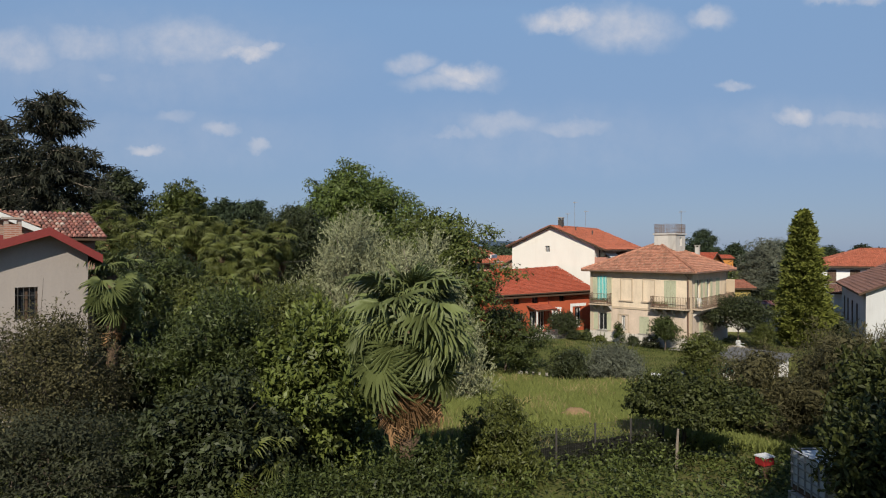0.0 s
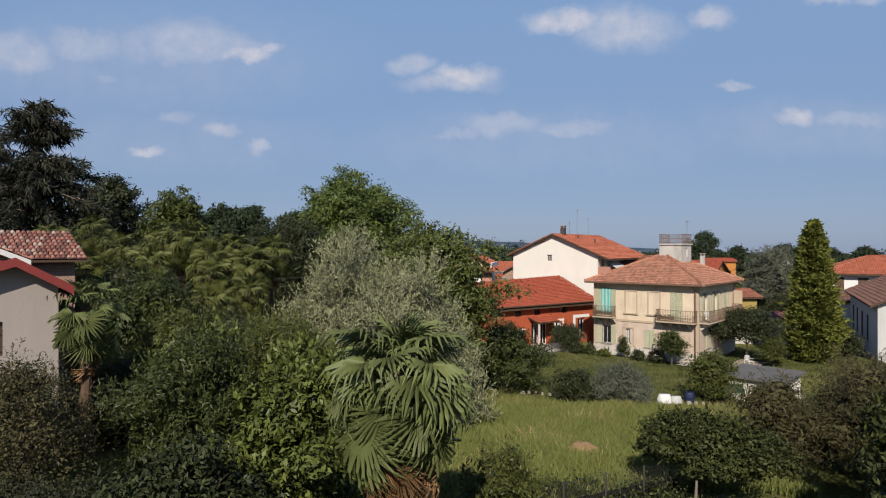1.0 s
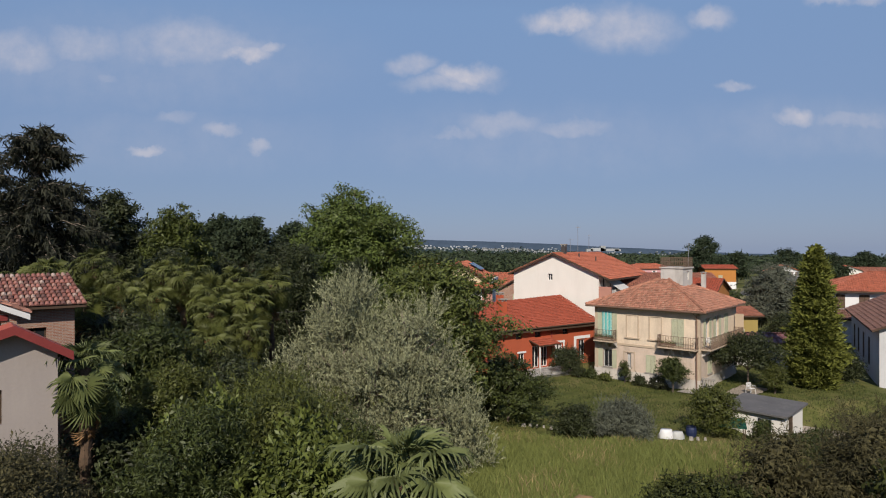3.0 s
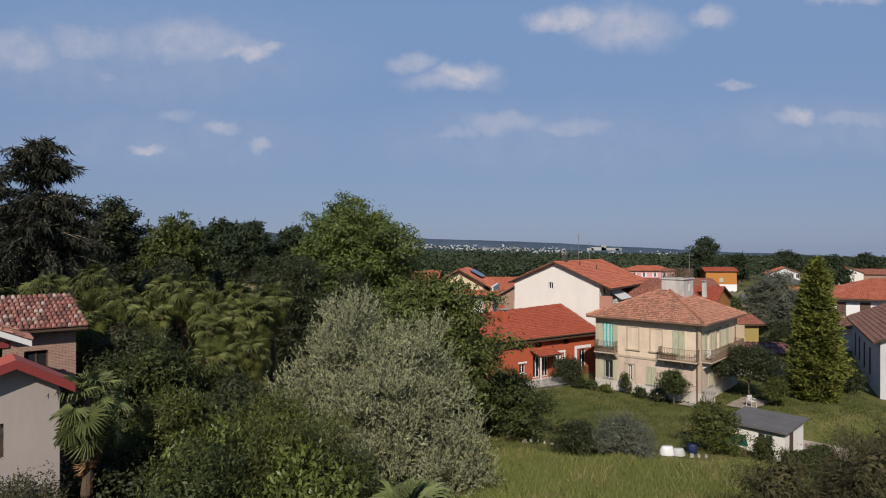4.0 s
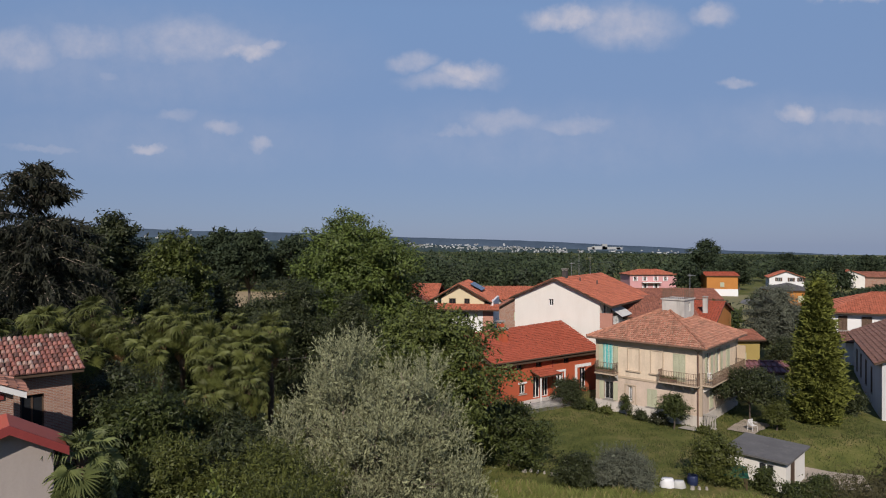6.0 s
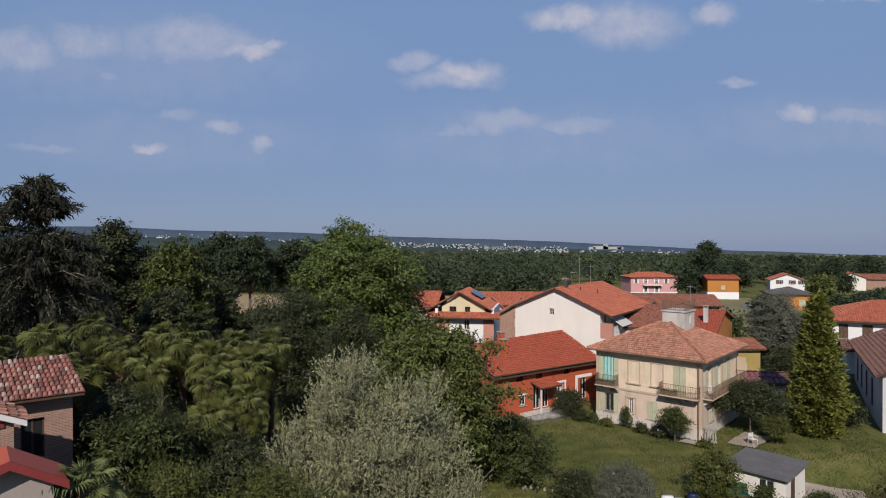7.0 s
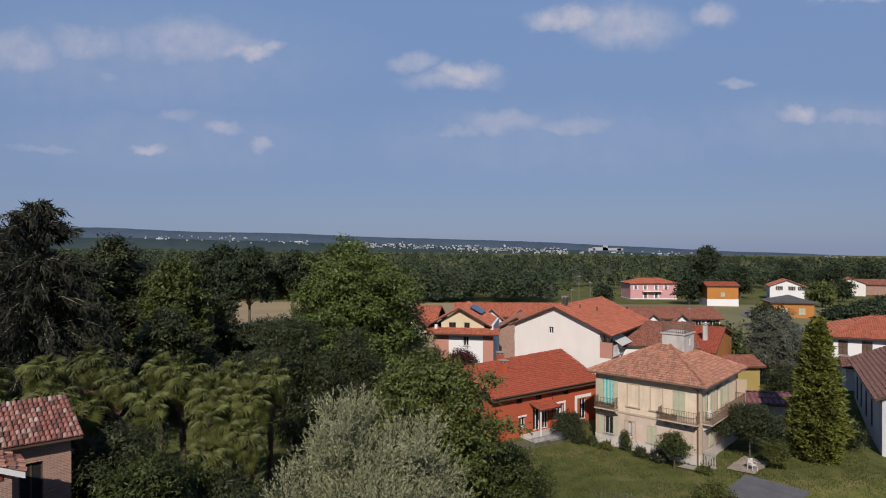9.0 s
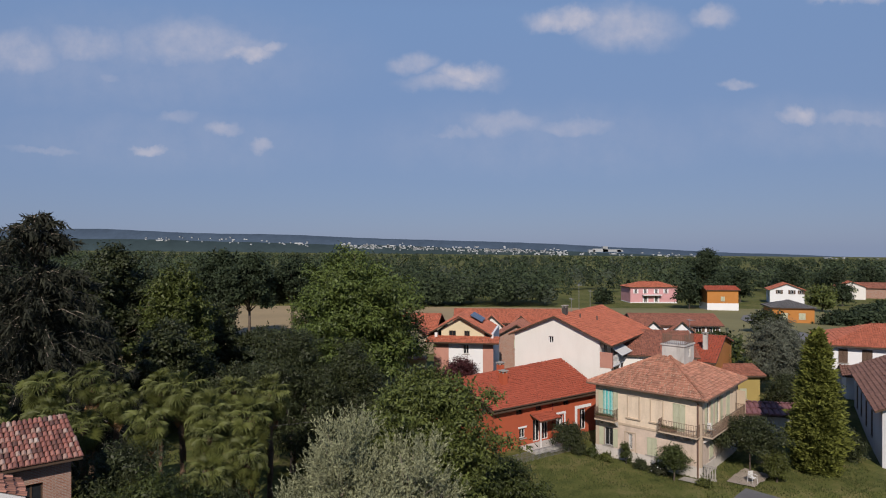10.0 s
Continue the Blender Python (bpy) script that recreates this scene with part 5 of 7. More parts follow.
def cedar(x, y, h, r, seed, label, mat, name="cedar_tree", tiers=30, lean=0.0):
    """A tall dark conifer: tiers of bare-stemmed branches that bend down, with curtains of hanging twigs."""
    rng = np.random.default_rng(seed)
    t = thing(name, pose(x, y, ground_z(x, y)), label, "tree")
    g = Geo()
    g.tube([(0, 0, -.4), (0, 0, h * .5), (lean, 0, h * .99)], [.5, .32, .04], 9)
    out = []
    for i in range(tiers):
        q = (i + .3) / tiers
        z = h * (.06 + .93 * q)
        R = r * (1 - q) ** .66 * (.9 + .2 * rng.random()) + .4
        for k in range(8):
            a = 2.4 * (i * 8 + k) + rng.uniform(-.3, .3)
            rr = R * rng.uniform(.5, 1.12)
            d = np.array((math.cos(a), math.sin(a), 0.0))
            b = np.array((lean * q, 0, z + rng.uniform(-.3, .3)))
            rise = (.55 if q > .8 else .12) * rr
            m = b + d * rr * .55 + (0, 0, rise)
            e = b + d * rr + (0, 0, rise - .34 * rr * (1 - q) - .1)
            g.tube([tuple(b), tuple(m), tuple(e)], [.07, .045, .012], 4)
            n = int(50 * rr * (.35 if rng.random() < .14 else 1))
            u = rng.random((n, 1)) ** .75
            p = np.where(u < .55, b + (m - b) * u / .55, m + (e - m) * (u - .55) / .45) + rng.normal(0, .16, (n, 3)) * (1, 1, .35)
            hangs = (rng.random((n, 1)) < .62) * (1.2 - .7 * q)
            p = p - np.array((0, 0, 1.0)) * hangs * rng.random((n, 1)) * .55
            al = unit(d * .55 + rng.normal(0, .4, (n, 3)) + np.array((0, 0, -1.0)) * (hangs * 1.6 - .1))
            sd = unit(np.cross(al, rng.normal(0, 1, (n, 3))))
            s = rng.uniform(.3, .75, (n, 1))
            out.append(np.stack([p, p + al * s * .45 - sd * s * .13, p + al * s, p + al * s * .45 + sd * s * .13], 1))
    gpart("trunk", g, M["bark_pale"], t, smooth=True)
    part("crown", quads_mesh("crown", thin(np.concatenate(out)), mat, 3), t)
    return t


def column_conifer(x, y, h, r, seed, label, mat, name="thuja_tree", spacing=.34, per=11, leaf=.34, power=.62):
    """A dense tapering conifer with upright ragged sprays."""
    rng = np.random.default_rng(seed)
    t = thing(name, pose(x, y, ground_z(x, y)), label, "tree")
    gpart("trunk", Geo().tube([(0, 0, -.3), (0, 0, h * .9)], [.22, .04], 8), M["bark"], t, smooth=True)
    n = int(2 * math.pi * r * h * 1.0 / spacing ** 2)
    q = rng.random(n) ** 1.25
    a = rng.uniform(0, 2 * math.pi, n)
    prof = np.minimum(1.0, ((1 - q) * 1.25) ** power) * np.minimum(1, .62 + q * 2.2)
    lump = 1 + .13 * np.sin(a * 5 + q * 21) + .10 * np.sin(a * 9 - q * 37) + rng.normal(0, .07, n)
    R = r * prof * lump
    c = np.stack([R * np.cos(a), R * np.sin(a), .25 + q * (h - .25)], 1)
    w = np.stack([np.cos(a), np.sin(a), np.full(n, .25)], 1)
    idx = np.repeat(np.arange(n), per)
    p = c[idx] + rng.normal(0, spacing * .5, (len(idx), 3)) * (1, 1, .8)
    al = unit(w[idx] * .9 + rng.normal(0, .35, (len(idx), 3)) + (0, 0, .15))
    sd = unit(np.cross(al, rng.normal(0, 1, (len(idx), 3))))
    s = leaf * rng.uniform(.6, 1.3, (len(idx), 1))
    quad = np.stack([p - al * s * .4, p - sd * s * .26, p + al * s * .6, p + sd * s * .26], 1)
    inner = leaves(rng, (c * (.72, .72, 1))[rng.integers(0, n, n * 2)], unit(w[rng.integers(0, n, n * 2)]), .8, .8)
    quad = np.concatenate([quad, inner])
    part("crown", quads_mesh("crown", thin(quad), mat, 3), t)
    return t


def silver_tree(x, y, h, w, d, seed):
    """The silvery tree: many ascending twigs with narrow leaves."""
    rng = np.random.default_rng(seed)
    t = thing("olive_tree", pose(x, y, ground_z(x, y)), "broad silver-green olive tree with fine upright twigs", "tree")
    g = Geo()
    out = []
    lobes = [(-1.5, .3, h * .80, 1.7, 2.0, h * .20), (2.0, -.2, h * .74, 2.0, 2.2, h * .15), (-3.4, -.3, h * .46, 1.7, 1.8, h * .18), (3.3, .1, h * .50, 1.7, 2.0, h * .20), (.3, -1.8, h * .54, 2.1, 1.8, h * .18),
             (-1.8, -1.7, h * .36, 1.9, 1.6, h * .18), (2.2, -1.7, h * .34, 1.9, 1.6, h * .18), (-2.2, .4, h * .64, 1.7, 1.9, h * .17), (0, 1.5, h * .6, 2.8, 2.0, h * .22), (4.6, -.2, h * .26, 1.3, 1.5, h * .15), (-4.7, -.3, h * .40, 1.2, 1.3, h * .10),
             (-.6, -2.2, h * .2, 2.0, 1.5, h * .17), (2.8, -2.0, h * .17, 1.8, 1.5, h * .15), (4.5, -.9, h * .12, 1.4, 1.3, h * .12), (-3.4, -1.4, h * .22, 1.8, 1.5, h * .15)]
    lobes = [(a * w / 11, b * d / 9, z, rx * w / 11, ry * d / 9, rz) for a, b, z, rx, ry, rz in lobes]
    c, o = lobe_clusters(rng, sub_lobes(rng, lobes, 9, .34), .27, -.6, .15)
    root = np.array((0, 0, h * .18))
    for i in range(len(c)):
        tip = c[i] + unit(o[i] * .55 + (0, 0, .95) + rng.normal(0, .2, 3)) * rng.uniform(.35, 1.1)
        base = c[i] - unit(o[i] + (0, 0, .6)) * .25
        out.append(sprays(rng, base, tip, 18, .17, .25))
    for a, b, z, rx, ry, rz in lobes:
        inner = unit(rng.normal(0, 1, (420, 3)))
        out.append(leaves(rng, (a, b, z) + inner * (rx, ry, rz) * rng.uniform(.3, .72, (420, 1)), inner, .26, .3))
        e = np.array((a, b, z))
        mid = (root + e) / 2 + rng.normal(0, .3, 3)
        g.tube([tuple(root), tuple(mid), tuple(e)], [.14, .09, .03], 6)
        for _ in range(14):
            f = e + unit(rng.normal(0, 1, 3) + (0, 0, .7)) * (rx, ry, rz) * .85
            k = mid + (e - mid) * rng.random()
            g.tube([tuple(k), tuple((k + f) / 2 + rng.normal(0, .12, 3)), tuple(f)], [.04, .025, .008], 4)
    g.tube([(0, 0, -.4), (.05, 0, h * .1), tuple(root)], [.32, .25, .2], 9)
    gpart("trunk", g, M["bark_pale"], t, smooth=True)
    part("crown", quads_mesh("crown", np.concatenate(out), M["lf_olive"]), t)


FRONDS = {}


def frond_mesh(kind, mat, reach=0.7, stalk=0.75, rays=24, droop=0.35, hang=30, seed=0, split=.45, span=118):
    """A fan palm frond: a stalk along x, and a pleated fan at its end whose narrow tips bend down."""
    if kind in FRONDS:
        return FRONDS[kind]
    rng = np.random.default_rng(seed)
    g = Geo()
    g.tube([(0, 0, 0), (stalk * .5, 0, .05), (stalk, 0, 0)], [.022, .016, .012], 5)
    half = radians(span)
    ch, sh = math.cos(radians(hang)), math.sin(radians(hang))

    def at(r, ang, z):
        x = r * math.cos(ang)
        z = z + .16 * abs(math.sin(ang)) * r
        return (stalk + x * ch + z * sh, r * math.sin(ang), z * ch - x * sh)
    for i in range(rays):
        a = -half + 2 * half * i / (rays - 1)
        da = half / (rays - 1)
        L = reach * (0.72 + .28 * math.cos(a * .6)) * rng.uniform(.86, 1.08)
        sag = droop * rng.uniform(.6, 1.5)
        k = rng.normal(0, .03)
        m5, m8 = L * split, L * .76
        z5, z8, z1 = -.05 * sag * L, -.28 * sag * L, -.85 * sag * L
        p = [at(.03, a, 0), at(m5, a - da * .92, z5 - .018), at(m5, a, z5 + .03), at(m5, a + da * .92, z5 - .018),
             at(m8, a - da * .42 + k, z8 - .012), at(m8, a + k, z8 + .012), at(m8, a + da * .42 + k, z8 - .012), at(L * (1 - .12 * sag), a + k * 2, z1)]
        g.add(p, [(0, 1, 2), (0, 2, 3), (1, 4, 5, 2), (2, 5, 6, 3), (4, 7, 5), (5, 7, 6)])
    FRONDS[kind] = g.mesh("frond", mat)
    return FRONDS[kind]


def palm(x, y, z_head, seed, label, scale=1.0, green=30, dry=8, z=None, group="fan palms", skirt=1.0, tall=.6, pale=False):
    """A fan palm: a shaggy trunk, a round head of fronds and a skirt of dry ones."""
    rng = np.random.default_rng(seed)
    z = ground_z(x, y) if z is None else z
    t = thing("palm_tree", pose(x, y, z), label, "palm tree", group)
    H = z_head - z
    g = Geo()
    n = 12
    g.tube([(.04 * math.sin(i * 1.3), .04 * math.cos(i * 1.7), -.3 + (H + .3) * i / n) for i in range(n + 1)], [(.13 + .035 * (i % 2)) * (1 + .25 * i / n) * scale for i in range(n + 1)], 9)
    for i in range(40):
        a, zz = rng.uniform(0, 6.28), rng.uniform(.3, 1) * H
        r = .15 * scale
        g.tube([(r * math.cos(a), r * math.sin(a), zz), (r * 1.7 * math.cos(a), r * 1.7 * math.sin(a), zz + .14)], [.03, .012], 4)
    gpart("trunk", g, M["palm_bark"], t)
    for i in range(green):
        q = (i + .5) / green
        el = 82 - 132 * q ** .9 + rng.uniform(-12, 12)
        az = 137.5 * i + rng.uniform(-20, 20)
        s = scale * rng.uniform(.8, 1.2) * (.7 + .3 * min(1, q * 5))
        kind = 0 if q < .12 else 1 if q < .55 else 2
        me = frond_mesh(("upright", "spread", "hanging")[kind] + ("_pale" if pale else ""), M["lf_palm_pale" if pale else "lf_palm"], droop=(.3, .55, .7)[kind], hang=(10, 30, 38)[kind], seed=3 + kind, reach=.7 if pale else .78)
        mm = pose(0, 0, H - tall * q * scale, 0, 0, az) @ pose(0, 0, 0, rng.uniform(-38, 38), -el, 0) @ Matrix.Diagonal((s, s, s, 1))
        part("frond", me, t, m=mm)
    for i in range(dry):
        az, el = 137.5 * i + 40 + rng.uniform(-15, 15), -50 + rng.uniform(-18, 18)
        s = scale * rng.uniform(.75, 1.0)
        me = frond_mesh("dry", M["lf_palm_dead"], reach=.72, stalk=.6, droop=.6, hang=30, seed=9, split=.4, span=80)
        part("dry_frond", me, t, m=pose(0, 0, H - (tall + .25 + .6 * rng.random() * skirt) * scale, 0, 0, az) @ pose(0, 0, 0, rng.uniform(-30, 30), -el, 0) @ Matrix.Diagonal((s, s * .8, s, 1)))
    return t


# the large trees
silver_tree(-3.6, 32.2, 9.2, 10.8, 8.0, 41)
tree("linden_tree", -10.3, 72.0, 17.6, 15.0, 3.0, M["lf_linden"], "tall round green linden tree with dense crown", 51, n=18, spacing=.7, per=13, leaf=.36, trunk=.35)
tree("walnut_tree", -.9, 40.5, 10.9, 9.4, 1.0, M["lf_walnut"], "wide light-green walnut tree with open leafy branches", 52, n=20, spacing=.44, per=9, leaf=.24, d=7.0, ragged=.55, rough=.30, shoots=.4, knots=9, ratio=.30, fill=.35)
tree("green_tree", 4.3, 42.6, 4.4, 5.0, .2, M["lf_shrub"], "rounded dark green shrub tree beside the meadow", 53, n=10, spacing=.38, per=10, leaf=.17)
tree("yew_tree", -12.4, 52.0, 12.2, 7.6, .5, M["lf_dark"], "dense dark evergreen tree", 54, n=14, spacing=.5, per=13, leaf=.24, aspect=.32)
tree("yew_tree", -7.9, 54.0, 10.8, 6.4, .5, M["lf_dark"], "dense dark evergreen tree", 55, n=12, spacing=.5, per=10, leaf=.28, aspect=.3)
tree("bright_tree", -31.3, 73.5, 16.6, 8.4, 2.0, M["lf_bright"], "bright yellow-green rounded deciduous tree", 56, n=14, spacing=.6, per=9, leaf=.38)
tree("dark_tree", -43.5, 82.0, 19.6, 10.0, 2.0, M["lf_dark"], "tall dark green deciduous tree", 57, n=14, spacing=.7, per=9, leaf=.45, rough=.22)
tree("dark_tree", -36.5, 84.0, 15.5, 9, 1.0, M["lf_dark"], "dark green deciduous tree behind the garden", 58, n=12, spacing=.7, per=9, leaf=.45, rough=.22)
tree("dark_tree", -27.5, 62.0, 12.0, 7, .5, M["lf_dark"], "dark green deciduous tree behind the garden", 66, n=12, spacing=.6, per=9, leaf=.36, rough=.22)
tree("dark_tree", -35.0, 60.0, 13.0, 8, .5, M["lf_dark"], "dark green deciduous tree behind the garden", 67, n=12, spacing=.6, per=9, leaf=.36, rough=.22)
tree("back_tree", -36.5, 116.0, 17.6, 10, 7.0, M["lf_wood"], "dark green field tree with bare lower trunk", 59, n=12, spacing=.9, per=9, leaf=.6, rough=.22, trunk=.3)
tree("back_tree", -44.0, 121, 18.0, 10, 5.0, M["lf_wood"], "dark green field tree with bare lower trunk", 60, n=12, spacing=.9, per=9, leaf=.6, rough=.22)
tree("back_tree", -30.5, 124, 16.5, 9, 7.5, M["lf_wood"], "dark green field tree with bare lower trunk", 61, n=12, spacing=.9, per=9, leaf=.6, trunk=.3)
tree("back_tree", -27.0, 150, 17.0, 11, 5.0, M["lf_wood"], "dark green field tree with bare lower trunk", 68, n=12, spacing=1.0, per=9, leaf=.7)
tree("dark_tree", -34.0, 93.0, 10.6, 7, .3, M["lf_dark"], "dark green deciduous tree behind the garden", 80, n=10, spacing=.7, per=9, leaf=.45)
tree("hedge_row", -28.0, 92.0, 6.3, 12.0, .0, M["lf_dark"], "overgrown green hedge at the field edge", 81, n=12, spacing=.7, per=9, leaf=.4, d=4.5, category="hedge")
tree("hedge_row", -27.0, 66.0, 6.8, 11.0, .0, M["lf_dark"], "dark overgrown hedge behind the palms", 69, n=12, spacing=.55, per=9, leaf=.3, d=5.0, category="hedge")
tree("hedge_row", -18.0, 63.0, 7.4, 11.0, .0, M["lf_dark"], "dark overgrown hedge behind the palms", 79, n=12, spacing=.55, per=9, leaf=.3, d=5.0, category="hedge")
cedar(-32.5, 50.6, 20.9, 8.6, 62, "tall dark cedar with drooping branches", M["lf_cedar"])
cedar(-40.5, 55.0, 20.0, 8.0, 63, "tall dark cedar with drooping branches", M["lf_cedar"])
column_conifer(30.9, 52.6, 11.6, 1.95, 64, "tall tapering yellow-green thuja on the lawn", M["lf_thuja"])
tree("blue_spruce", 41.0, 77.5, 9.8, 6.4, .8, M["lf_spruce"], "grey-blue rounded spruce between houses", 65, n=14, spacing=.45, per=9, leaf=.3, aspect=.25)

# palms behind the farmhouse, round the garden and before the eye
PALMS = [(-21.6, 39.5, 10.6), (-24.5, 39.5, 10.1), (-19.5, 38.5, 9.6), (-15.8, 39.0, 10.0), (-27.0, 38.0, 8.9), (-13.2, 40.5, 9.6), (-11.6, 38.8, 8.4), (-16.8, 36.8, 8.7), (-20.4, 36.6, 8.5),
         (-22.6, 37.2, 8.8), (-13.2, 36.5, 8.0), (-11.0, 36.2, 7.0), (-28.5, 40.0, 9.4), (-18.0, 40.8, 9.9), (-11.2, 41.5, 9.2), (-12.4, 34.2, 6.5), (-24.6, 36.0, 8.2), (-13.8, 38.2, 8.9), (-30.5, 41.5, 9.0)]
for i, (px, py, pz) in enumerate(PALMS):
    palm(px, py, pz, 70 + i, "green fan palm with shaggy trunk in a dense grove", 1.0 + .14 * math.sin(i * 2.3), 34, 5 if i not in (11, 6) else 14)
palm(-12.2, 22.6, 7.5, 101, "small fan palm beside the plastered house wall", 1.1, 34, 3, pale=True)
palm(-.8, 13.5, 7.1, 102, "large fan palm with a skirt of dry fronds", 1.2, 60, 26, skirt=1.0, tall=.55, pale=True)
palm(-4.1, 13.2, 4.1, 103, "young fan palm half hidden in shrubs", .7, 12, 0)

